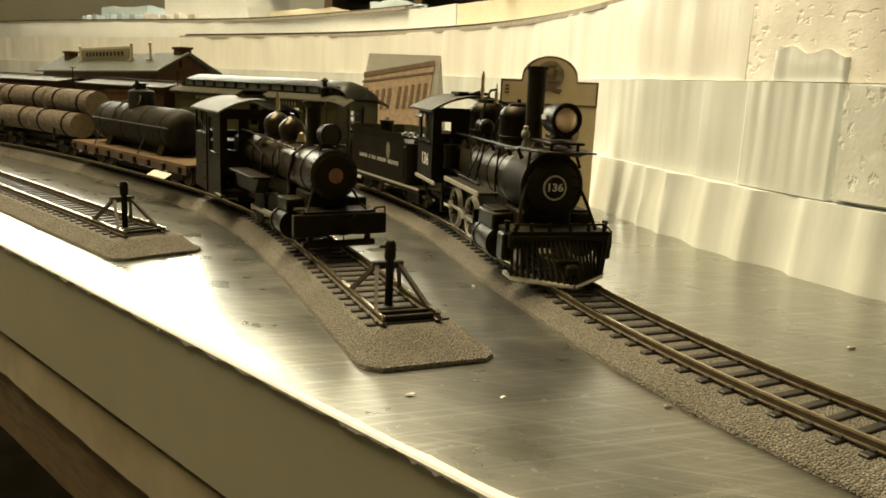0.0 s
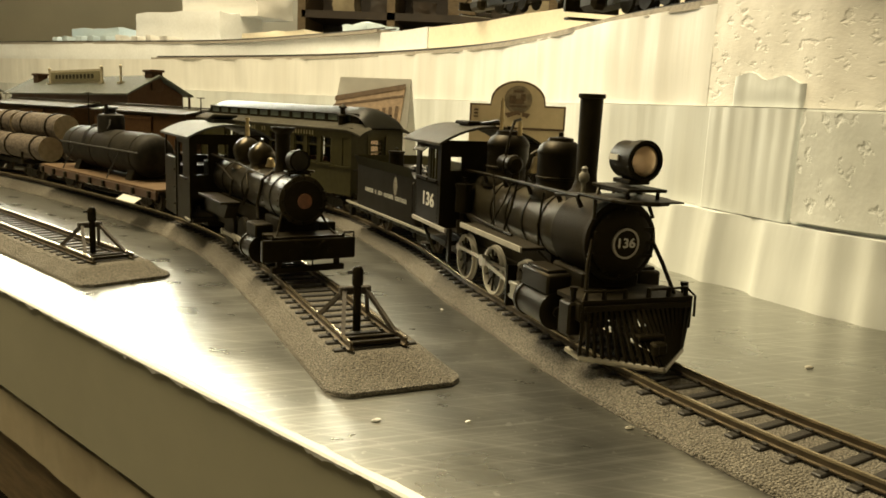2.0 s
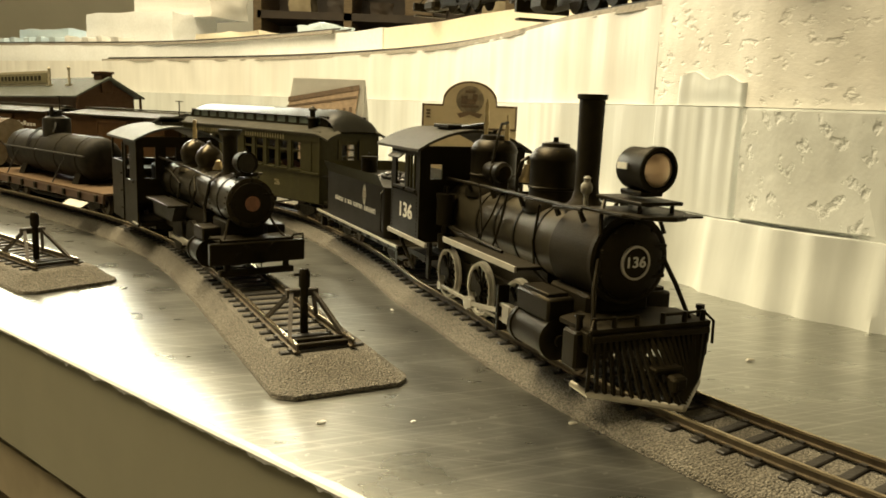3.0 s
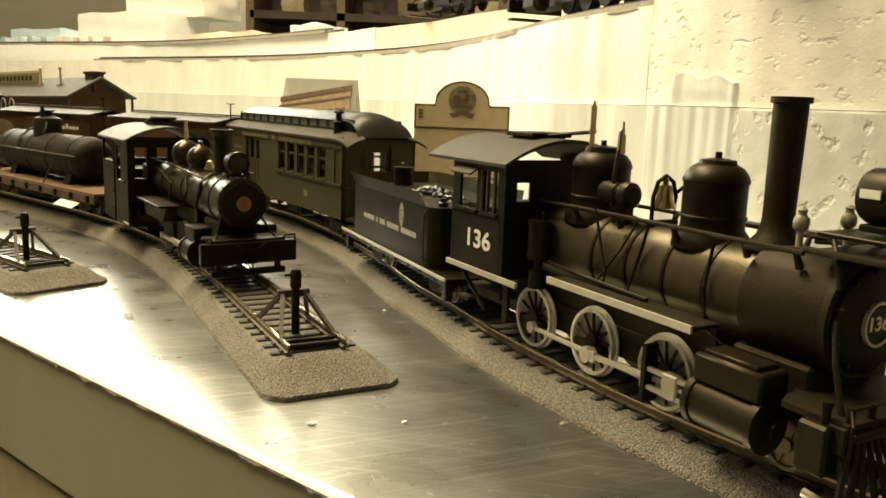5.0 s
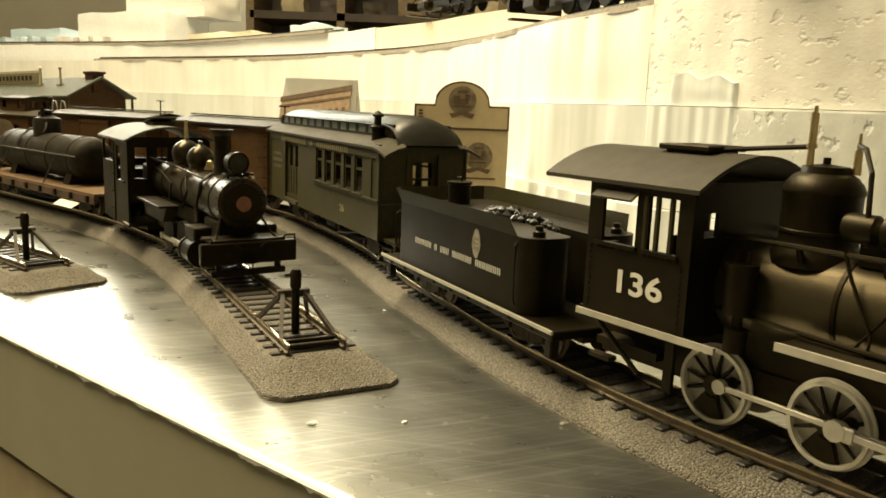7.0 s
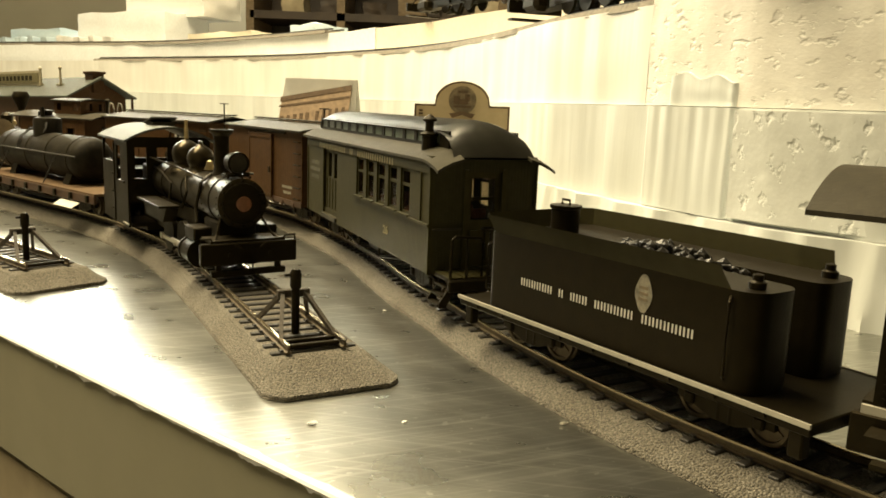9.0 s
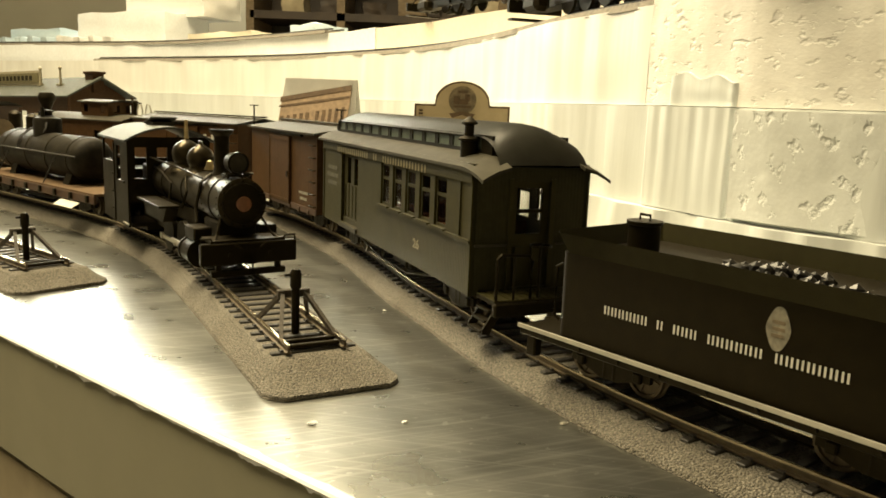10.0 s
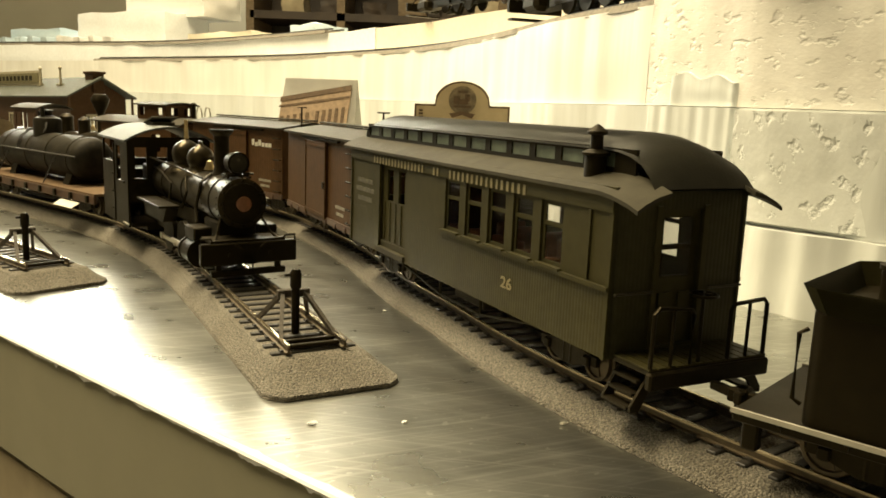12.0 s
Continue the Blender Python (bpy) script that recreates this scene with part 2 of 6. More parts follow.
bm = bmesh.new()
NU, NV = 1300, 14
grid = []
for i in range(NU + 1):
    u = -1400 + 2020 * i / NU
    row = []
    for j in range(NV + 1):
        v = 2300 * (j / NV) ** 2.2
        if j == 0:
            v = -0.5 + 0.35 * noise.noise(Vector((u * 0.08, 0, 0))) + 1.3 * max(0.0, noise.noise(Vector((u * 0.33, 5, 0))))
        p = edge(u, v)
        z = 0.0 if j else -0.5
        row.append(bm.verts.new((p.x, p.y, z)))
    grid.append(row)
for i in range(NU):
    for j in range(NV):
        bm.faces.new((grid[i][j], grid[i + 1][j], grid[i + 1][j + 1], grid[i][j + 1]))
tagged(part("table_foil", bm, foil, smooth=True, kind="structure"), "dull scratched foil facing on the foam table", "table")
bm = bmesh.new()
rows = []
for i in range(1600):
    u = -700 + 1320 * i / 1599
    wide = 2.0 + 1.0 * noise.noise(Vector((u * 0.05, 3, 1))) + 1.6 * max(0.0, noise.noise(Vector((u * 0.21, 8, 2))) - 0.15)
    low = -0.9 - 0.9 * noise.noise(Vector((u * 0.13, 1, 7))) - 0.6 * noise.noise(Vector((u * 0.7, 4, 7))) - 2.6 * max(0.0, noise.noise(Vector((u * 0.3, 2, 5))) - 0.2)
    rows.append([bm.verts.new((*edge(u, v), z)) for v, z in ((-0.9, low), (-1.0, -0.2), (-0.5, 0.35), (wide * 0.6, 0.4), (wide, 0.1))])
for a, b in zip(rows, rows[1:]):
    for k in range(4):
        bm.faces.new((a[k], b[k], b[k + 1], a[k + 1]))
tagged(part("trim_edge", bm, foam_white, smooth=True, kind="structure"), "ragged white cut edge along the foil", "trim")
bm = bmesh.new()
slab(bm, -1400, 620, 1.5, 200, -65, -45, 0.8)
tagged(part("trim_board", bm, fascia_board, kind="structure"), "tan soft board under the foam", "trim")
bm = bmesh.new()
slab(bm, -1400, 620, 4, 60, -98, -65.3, 0.3)
tagged(part("trim_beam", bm, pine, kind="structure"), "pine beam under the table edge", "trim")

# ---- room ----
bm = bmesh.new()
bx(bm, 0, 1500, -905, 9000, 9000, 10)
tagged(part("floor", bm, shaded_floor, kind="structure"), "workshop floor coloured near black for the shade under the table", "floor")
bm = bmesh.new()
bx(bm, 0, 1500, 1505, 9000, 9000, 10)
tagged(part("ceiling", bm, room_wall, kind="structure"), "plain grey ceiling", "ceiling")
for nm, x, y, sx, sy in (("wall_north", 0, 4005, 9000, 10), ("wall_south", 0, -2505, 9000, 10), ("wall_east", 2505, 1500, 10, 9000), ("wall_west", -3505, 1500, 10, 9000)):
    bm = bmesh.new()
    bx(bm, x, y, 300, sx, sy, 2410)
    tagged(part(nm, bm, room_wall, kind="structure"), "plain grey room wall", "wall")

# ---- foam hillside ----
HILL = Way([(-1250, 1760), (-851, 1529), (-554, 1330), (-269, 1113), (-110, 920), (-27, 790), (24, 650), (44, 560), (62, 495), (90, 425), (118, 362), (150, 318), (230, 250), (330, 185), (480, 120)])


def hill_layer(name, z0, z1, back, wob, label, seed, mat, s0=0.0, s1=None, lean=0.0, flute=1.0, fine=0.0, rag=0.0, scoop=0.0, fade=0.0):
    """One layer of foam sheet cut along the hill's line, with upright cutting marks."""
    s1 = s1 or HILL.s[-1]
    n, m = (int((s1 - s0) / 2.2), 26) if fine else (int((s1 - s0) / (0.8 if fade else 2.6)), 9)
    cuts = [s0 - 40]
    pick = random.Random(seed)
    while cuts[-1] < s1 + 60:
        cuts.append(cuts[-1] + pick.uniform(13, 38) * (1.0 if lean else 2.2))
    jut = [pick.uniform(-0.5, 0.5) for _ in cuts]
    bm = bmesh.new()
    rows = []
    for i in range(n + 1):
        s = s0 + (s1 - s0) * i / n
        p, d = HILL.at(s), HILL.dir(s)
        nrm = Vector((d.y, -d.x))
        if nrm.dot(Vector((0, 0)) - p) < 0:
            nrm = -nrm
        step = wob * noise.noise(Vector((s * 0.012, seed, 0))) + 0.35 * wob * noise.noise(Vector((s * 0.05, seed, 4)))
        fl = flute * 0.5 * noise.noise(Vector((s * 0.16, seed, 9)))
        row = []
        for j in range(m + 1):
            h = j / m
            o = step + fl * (0.4 + 0.6 * h) + lean * (1 - h) + 0.8 * noise.noise(Vector((s * 0.03, h * 1.5, seed)))
            if scoop:
                sk = s + 7 * (1 - h) * noise.noise(Vector((s * 0.02, seed, 50)))
                c = max(k for k in range(len(cuts)) if cuts[k] <= sk)
                w = (sk - cuts[c]) / (cuts[min(c + 1, len(cuts) - 1)] - cuts[c] + 1e-6)
                o += scoop * (abs(2 * w - 1) ** 1.7 - 0.5 + jut[c] * (1 - abs(2 * w - 1) ** 6))
            if fade:
                end = min(s - s0, s1 - s) / fade
                o -= 7 * max(0.0, 1 - end) ** 2.2
            if fine:
                k = noise.noise(Vector((s * 0.11, h * 5.5, seed + 20)))
                o += fine * (max(0.0, k - 0.12) * -2.6 + 0.45 * noise.noise(Vector((s * 0.35, h * 14, seed))))
            top = z1 + rag * noise.noise(Vector((s * 0.06, seed, 30)))
            q = p + nrm * (o - back)
            row.append(bm.verts.new((q.x, q.y, z0 + (top - z0) * h)))
        q = p - nrm * (back + 70)
        row.append(bm.verts.new((q.x, q.y, top)))
        row.append(bm.verts.new((q.x, q.y, z0)))
        rows.append(row)
    for a, b in zip(rows, rows[1:]):
        for k in range(len(a)):
            bm.faces.new((a[k], b[k], b[(k + 1) % len(a)], a[(k + 1) % len(a)]))
    bm.faces.new(rows[0][::-1])
    bm.faces.new(rows[-1])
    return tagged(part(name, bm, mat, smooth=True, kind="structure"), label, "foam wall")


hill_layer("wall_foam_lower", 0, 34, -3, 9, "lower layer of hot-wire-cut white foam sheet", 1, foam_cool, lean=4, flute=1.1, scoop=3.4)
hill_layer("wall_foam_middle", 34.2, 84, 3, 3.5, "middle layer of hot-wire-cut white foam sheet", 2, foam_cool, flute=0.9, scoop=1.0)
foam_rough = node_mat("chipped_foam", (0.84, 0.82, 0.76), 0.8, 0, 0.05, 150, 0.4, 500, stain=30, stain_amount=0.14, chips=150, stretch=(1, 1, 1.7))
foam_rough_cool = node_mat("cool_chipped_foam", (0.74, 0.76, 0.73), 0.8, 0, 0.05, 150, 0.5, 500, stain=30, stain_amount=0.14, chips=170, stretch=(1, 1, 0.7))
S_ROUGH = HILL.near(104, 415)
hill_layer("wall_foam_upper", 84.3, 134, 6, 3, "upper layer of smooth-cut white foam sheet", 3, foam_cut, 0, S_ROUGH, flute=0.4, scoop=0.35)
hill_layer("wall_foam_upper_rough", 84.3, 142, 5, 3, "upper layer of chipped rough white foam", 4, foam_rough, S_ROUGH + 0.5, S_ROUGH + 330, fine=0.10)
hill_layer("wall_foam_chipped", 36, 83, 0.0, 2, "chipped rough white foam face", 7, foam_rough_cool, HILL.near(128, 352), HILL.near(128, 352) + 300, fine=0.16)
S_RIB = HILL.near(106, 402) - 7
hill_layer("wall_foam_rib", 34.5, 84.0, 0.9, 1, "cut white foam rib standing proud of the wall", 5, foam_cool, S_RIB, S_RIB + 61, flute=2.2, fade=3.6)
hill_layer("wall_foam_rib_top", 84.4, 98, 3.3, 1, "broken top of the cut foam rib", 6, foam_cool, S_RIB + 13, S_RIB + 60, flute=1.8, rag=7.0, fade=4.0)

# ---- tracks ----
RAIL_TOP, BED, MAIN_SINK = 9.5, 6.3, 1.4
MAIN = Way([(-760, 860), (-600, 800), (-440, 733), (-300, 664), (-190, 600), (-130, 556), (-93, 512), (-73, 479), (-41, 418), (-27, 386), (-14, 352), (-4, 323), (12.4, 288), (25.9, 255.4), (41.4, 225), (57.2, 197.8), (74.6, 172.8), (93.6, 149.2), (118, 120), (150, 96), (188, 75), (230, 60), (280, 48), (340, 40), (420, 36)])
SIDING = Way([(-620, 765), (-436, 655), (-337, 585), (-250, 512), (-190, 458), (-154, 418), (-126, 383), (-102, 345), (-76, 299), (-55, 260), (-36, 225)])
SPUR = Way([(-560, 652), (-480, 586), (-380, 502), (-296, 433), (-229, 377), (-165, 324)])


def sweep(bm, way, s0, s1, prof, step=6.0, closed=True):
    """A profile of (offset, height) carried along a line."""
    n = max(2, int((s1 - s0) / step))
    rings = []
    for i in range(n + 1):
        s = s0 + (s1 - s0) * i / n
        p, d = way.at(s), way.dir(s)
        rings.append([bm.verts.new((p.x + d.y * o, p.y - d.x * o, z)) for o, z in prof])
    for a, b in zip(rings, rings[1:]):
        for k in range(len(prof) if closed else len(prof) - 1):
            bm.faces.new((a[k], b[k], b[(k + 1) % len(prof)], a[(k + 1) % len(prof)]))
    if closed:
        bm.faces.new(rings[0][::-1])
        bm.faces.new(rings[-1])


tie_mesh = None


def track(way, label, s0, s1, bed_past=0.0, sink=0.0):
    global tie_mesh
    t = thing("model_railway_track", label, "track", "tracks")
    bm = bmesh.new()
    sweep(bm, way, s0, s1 + bed_past, [(-20.5, 0.1), (-20.1, 1.3), (-14.6, BED - sink - 0.3), (-13.0, BED - sink), (13.0, BED - sink), (14.6, BED - sink - 0.3), (20.1, 1.3), (20.5, 0.1)], 3)
    if bed_past:
        e0 = way.at(s1 + bed_past)
        d0 = way.dir(s1)
        for v in bm.verts:
            r = Vector((v.co.x - e0.x, v.co.y - e0.y))
            a, b = r.dot(d0), r.dot(Vector((d0.y, -d0.x)))
            if a > -6 and abs(b) > 13.6:
                k = (a + 6) / 6
                v.co -= Vector((d0.y, -d0.x, 0)) * (math.copysign(1, b) * (abs(b) - 13.6) * 0.75 * k * k)
            if a > -bed_past + 2:
                v.co.z = min(v.co.z, BED - (a + bed_past - 2) / (bed_past - 2) * 4.9)
    part("roadbed", bm, ballast, t, "grey granular ballast roadbed")
    for side in (-1, 1):
        bm = bmesh.new()
        c = side * 8.7
        sweep(bm, way, s0, s1, [(c - 1.0, 7.0), (c - 1.0, 7.4), (c - 0.3, 7.6), (c - 0.3, 8.7), (c - 0.45, 8.9), (c - 0.45, 9.5), (c + 0.45, 9.5), (c + 0.45, 8.9), (c + 0.3, 8.7), (c + 0.3, 7.6), (c + 1.0, 7.4), (c + 1.0, 7.0)], 4)
        bm.normal_update()
        for f in bm.faces:
            f.material_index = 0 if min(v.co.z for v in f.verts) > 8.8 else 1
        for v in bm.verts:
            v.co.z -= sink
        part("rail", bm, [rail_mat, rail_side], t, "bronze-toned nickel rail")
    if tie_mesh is None:
        bm = bmesh.new()
        bx(bm, 0, 0, 6.0, 2.5, 26.4, 2.0, 0.25)
        for side in (-1, 1):
            bx(bm, 0, side * 10.0, 7.2, 1.6, 1.2, 0.6)
            bx(bm, 0, side * 7.4, 7.2, 1.6, 1.2, 0.6)
        first = part("tie", bm, tie_mat, t)
        tie_mesh = first.data
        bpy.data.objects.remove(first)
    s = s0 + 4
    while s < s1:
        p, d = way.at(s), way.dir(s)
        ob = new("tie", tie_mesh)
        ob.parent = t
        ob.matrix_local = place(p.x, p.y, -sink, math.degrees(math.atan2(d.y, d.x)) + random.uniform(-1.2, 1.2))
        s += 7.3
    return t


track(MAIN, "curved model railway track with bronze rails on grey ballast", 0, MAIN.s[-1], 0.0, MAIN_SINK)
track(SIDING, "dead-end model siding on grey ballast behind a bumper", 0, SIDING.s[-1], 19)
track(SPUR, "short dead-end model spur on grey ballast", 0, SPUR.s[-1], 15)

# ---- paints ----
def board_mat(name, colour, rough, pitch, axis="X", depth=0.16, vary=0.12):
    """Paint over narrow upright boards: fine grooves at a real pitch (mm) along one axis."""
    m = node_mat(name, colour, rough, 0, vary, 350, 0, stain=60, stain_amount=0.25, spec=0.16, gloss=(1.0, 0.84, 0.52))
    nt = m.node_tree
    b = nt.nodes["Principled BSDF"]
    tc = nt.nodes.new("ShaderNodeTexCoord")
    w = nt.nodes.new("ShaderNodeTexWave")
    w.bands_direction = axis
    w.inputs["Scale"].default_value = 2 * math.pi / (20 * pitch * MM)
    w.inputs["Distortion"].default_value = 0.0
    nt.links.new(tc.outputs["Object"], w.inputs["Vector"])
    p = nt.nodes.new("ShaderNodeMath")
    p.operation = "POWER"
    p.inputs[1].default_value = 0.3
    nt.links.new(w.outputs["Fac"], p.inputs[0])
    bp = nt.nodes.new("ShaderNodeBump")
    bp.inputs["Strength"].default_value, bp.inputs["Distance"].default_value = depth, 0.0004
    nt.links.new(p.outputs[0], bp.inputs["Height"])
    nt.links.new(bp.outputs["Normal"], b.inputs["Normal"])
    return m


black = node_mat("black_paint", (0.0080, 0.0062, 0.0027), 0.44, 0, 0.2, 250, 0.05, 1500, stain=70, stain_amount=0.2, rough_vary=0.08, spec=0.17, gloss=(1.0, 0.80, 0.46))
boiler_paint = node_mat("boiler_black", (0.024, 0.020, 0.011), 0.40, 0, 0.2, 250, 0.05, 1500, stain=70, stain_amount=0.3, rough_vary=0.08, spec=0.48, gloss=(1.0, 0.80, 0.46))
soot = node_mat("flat_black", (0.0100, 0.0078, 0.0036), 0.6, 0, 0.2, 400, 0.1, 1500, spec=0.18, gloss=(1.0, 0.80, 0.46))
roof_grey = node_mat("roof_grey", (0.042, 0.036, 0.022), 0.65, 0, 0.15, 200, 0.1, 1200, stain=60, stain_amount=0.3, spec=0.2)
roof_pale = node_mat("weathered_cab_roof", (0.075, 0.08, 0.072), 0.65, 0, 0.12, 200, 0.1, 1200, stain=60, stain_amount=0.3)
silver = node_mat("silver_trim", (0.40, 0.375, 0.31), 0.45, 0.2, 0.1, 300)
tyre_pale = node_mat("pale_tyre", (0.58, 0.55, 0.46), 0.5, 0.1, 0.1, 300)
steel_rod = node_mat("grey_steel_rod", (0.36, 0.33, 0.26), 0.38, 0.5, 0.12, 300)
brass = node_mat("brass", (0.56, 0.44, 0.24), 0.30, 1.0, 0.15, 300)
copper_lens = node_mat("amber_reflector", (0.88, 0.66, 0.46), 0.30, 0.85, 0.1, 150)
letter_white = node_mat("letter_white", (0.62, 0.60, 0.52), 0.6, 0, 0.1, 500)
letter_gold = node_mat("letter_gold", (0.22, 0.185, 0.09), 0.5, 0, 0.12, 500)
faded_gold = node_mat("faded_gold", (0.085, 0.074, 0.036), 0.6, 0, 0.3, 500)
crest_mat = node_mat("worn_crest", (0.27, 0.245, 0.18), 0.6, 0, 0.3, 500)
crest_red = node_mat("crest_red", (0.17, 0.13, 0.08), 0.6, 0, 0.2, 500)
coach_green = board_mat("coach_olive_boards", (0.040, 0.036, 0.014), 0.5, 1.3)
coach_plain = node_mat("coach_olive", (0.038, 0.034, 0.013), 0.5, 0, 0.1, 300, stain=60, stain_amount=0.2, spec=0.18, gloss=(1.0, 0.84, 0.52))
coach_end = board_mat("coach_olive_end_boards", (0.036, 0.034, 0.016), 0.5, 1.3, "Y")
coach_roof = node_mat("coach_roof_paint", (0.050, 0.046, 0.033), 0.72, 0, 0.12, 200, 0.05, 1200, stain=50, stain_amount=0.3, spec=0.1, gloss=(1.0, 0.86, 0.6))
coach_hood = node_mat("coach_hood_paint", (0.040, 0.038, 0.028), 0.36, 0, 0.12, 200, 0.05, 1200, stain=50, stain_amount=0.25, spec=0.42)
cler_green = node_mat("clerestory_glass", (0.13, 0.16, 0.12), 0.3, 0, 0.25, 200)
box_brown = board_mat("boxcar_red_boards", (0.066, 0.033, 0.013), 0.6, 2.6)
box_plain = node_mat("boxcar_red", (0.070, 0.034, 0.015), 0.6, 0, 0.15, 300, stain=60, stain_amount=0.3)
deck_wood = board_mat("weathered_deck_boards", (0.12, 0.078, 0.046), 0.7, 3.0)
tank_paint = node_mat("tank_car_black", (0.021, 0.0175, 0.010), 0.6, 0, 0.3, 200, 0.1, 900, stain=60, stain_amount=0.5, spec=0.14)
bark = node_mat("bark", (0.13, 0.10, 0.07), 0.9, 0, 0.35, 500, 1.0, 500)
log_end = node_mat("sawn_log_end", (0.36, 0.30, 0.20), 0.8, 0, 0.15, 300)
coal = node_mat("coal", (0.014, 0.012, 0.009), 0.4, 0, 0.3, 600, spec=0.4)
red_plate = node_mat("dull_red_plate", (0.24, 0.10, 0.045), 0.5, 0, 0.2, 400)
glass = bpy.data.materials.new("window_glass")
glass.use_nodes = True
gb = glass.node_tree.nodes["Principled BSDF"]
gb.inputs["Transmission Weight"].default_value, gb.inputs["Roughness"].default_value, gb.inputs["IOR"].default_value = 1.0, 0.03, 1.2


def lettering(name, words, size, mat, parent, m, label, width=None):
    """Raised lettering as a thin mesh; m carries it from its flat x-y sheet, in mm."""
    cu = bpy.data.curves.new(name, "FONT")
    cu.body, cu.size, cu.align_x, cu.align_y, cu.extrude = words, size, "CENTER", "CENTER", 0.06
    cu.offset = 0.022 * size
    ob = bpy.data.objects.new(name, cu)
    scene.collection.objects.link(ob)
    bpy.context.view_layer.update()
    me = bpy.data.meshes.new_from_object(ob.evaluated_get(bpy.context.evaluated_depsgraph_get()))
    bpy.data.objects.remove(ob)
    xs = [v.co.x for v in me.vertices]
    k = width / (max(xs) - min(xs)) if width else 1.0
    for v in me.vertices:
        v.co = (m @ Vector((v.co.x * k, v.co.y, v.co.z))) * MM
    me.materials.clear()
    me.materials.append(mat)
    out = new(name, me)
    out.parent = parent
    return tagged(out, label=label)


def letter_bars(name, words, high, mat, parent, at, label, width):
    """A company's name as plain upright bars, two for each letter."""
    pitch = width / (sum(words) + len(words) - 1)
    bm = bmesh.new()
    x = at[0] - width / 2 + pitch / 2
    for count in words:
        for _ in range(count):
            for k in (-1, 1):
                bx(bm, x + k * pitch * 0.24, at[1], at[2], pitch * 0.2, 0.1, high)
            x += pitch
        x += pitch
    return part(name, bm, mat, parent, label)


NEAR = Matrix(((1, 0, 0, 0), (0, 0, -1, 0), (0, 1, 0, 0), (0, 0, 0, 1)))   # a sheet that faces -y
AHEAD = Matrix(((0, 0, 1, 0), (1, 0, 0, 0), (0, 1, 0, 0), (0, 0, 0, 1)))   # a sheet that faces +x
SPIN = []   # wheelsets and rods that turn: object, x, z, wheel radius, crank radius


def on_near(x, y, z):
    return Matrix.Translation((x, y, z)) @ NEAR


def on_front(x, y, z):
    return Matrix.Translation((x, y, z)) @ AHEAD


X_AXIS = Matrix.Rotation(radians(90), 4, "Y")
Y_AXIS = Matrix.Rotation(radians(-90), 4, "X")


def lathe_x(bm, prof, x, y, z, seg=28):
    lathe(bm, prof, Matrix.Translation((x, y, z)) @ X_AXIS, seg)


def lathe_y(bm, prof, x, y, z, seg=28):
    lathe(bm, prof, Matrix.Translation((x, y, z)) @ Y_AXIS, seg)


def lathe_z(bm, prof, x, y, z, seg=28):
    lathe(bm, prof, Matrix.Translation((x, y, z)), seg)


def arc_roof(bm, x0, x1, half, z_edge, crown, thick, n=16):
    """A roof sheet bowed across the car."""
    out = [(-half + 2 * half * k / n, z_edge + crown * (1 - (2 * k / n - 1) ** 2)) for k in range(n + 1)]
    prism(bm, out + [(y, z - thick) for y, z in out[::-1]], x0, x1, "x")


def small_wheelset(parent, x, r, tread=8.3):
    bm = bmesh.new()
    rod(bm, (0, -tread, 0), (0, tread, 0), 0.8)
    for s in (-1, 1):
        lathe_y(bm, [(r + 0.6, -0.5), (r + 0.6, 0.1), (r, 0.3), (r, 1.6), (r - 0.8, 1.6), (r - 1.0, 0.9), (1.6, 0.9), (1.6, 1.7), (0, 1.7)] if s > 0 else [(0, -1.7), (1.6, -1.7), (1.6, -0.9), (r - 1.0, -0.9), (r - 0.8, -1.6), (r, -1.6), (r, -0.3), (r + 0.6, -0.1), (r + 0.6, 0.5)], 0, s * tread, 0, 20)
        for k in range(2):
            bx(bm, 0, s * (tread + 1.1), 0, 2 * r - 2.2, 0.3, 0.7, turn=Matrix.Rotation(radians(90 * k + 20), 3, "Y"))
    ob = part("wheelset", bm, rail_side, parent, "small dark steel wheelset", smooth=True)
    ob.matrix_local = pose(x * MM, 0, r * MM)
    SPIN.append((ob, x, r, r, 0.0))
    return ob


def truck(car, x, r=5.6, base=13.0, keyed=True):
    """A freight truck: two side frames, a bolster, springs and two wheelsets."""
    bm = bmesh.new()
    for s in (-1, 1):
        y = s * 12.0
        prism(bm, [(x - base, r + 1.6), (x - base, r - 0.8), (x - base + 3, r - 0.8), (x - 3, r - 3.2), (x + 3, r - 3.2), (x + base - 3, r - 0.8), (x + base, r - 0.8), (x + base, r + 1.6), (x + 3, r + 2.6), (x - 3, r + 2.6)], y - 0.7, y + 0.7, "y")
        for k in (-1, 1):
            bx(bm, x + k * base * 0.72, y + s * 0.9, r, 2.6, 1.6, 2.8, 0.4)
            rod(bm, (x + k * 1.6, y, r - 2.8), (x + k * 1.6, y, r + 2.4), 0.9, seg=10)
    bx(bm, x, 0, r + 1.4, 3.2, 24, 2.6, 0.3)
    t = part("truck", bm, soot, car, "black cast truck with leaf springs")
    for k in (-1, 1):
        small_wheelset(t, x + k * base * 0.72, r)
    if not keyed:
        del SPIN[-2:]
    return t


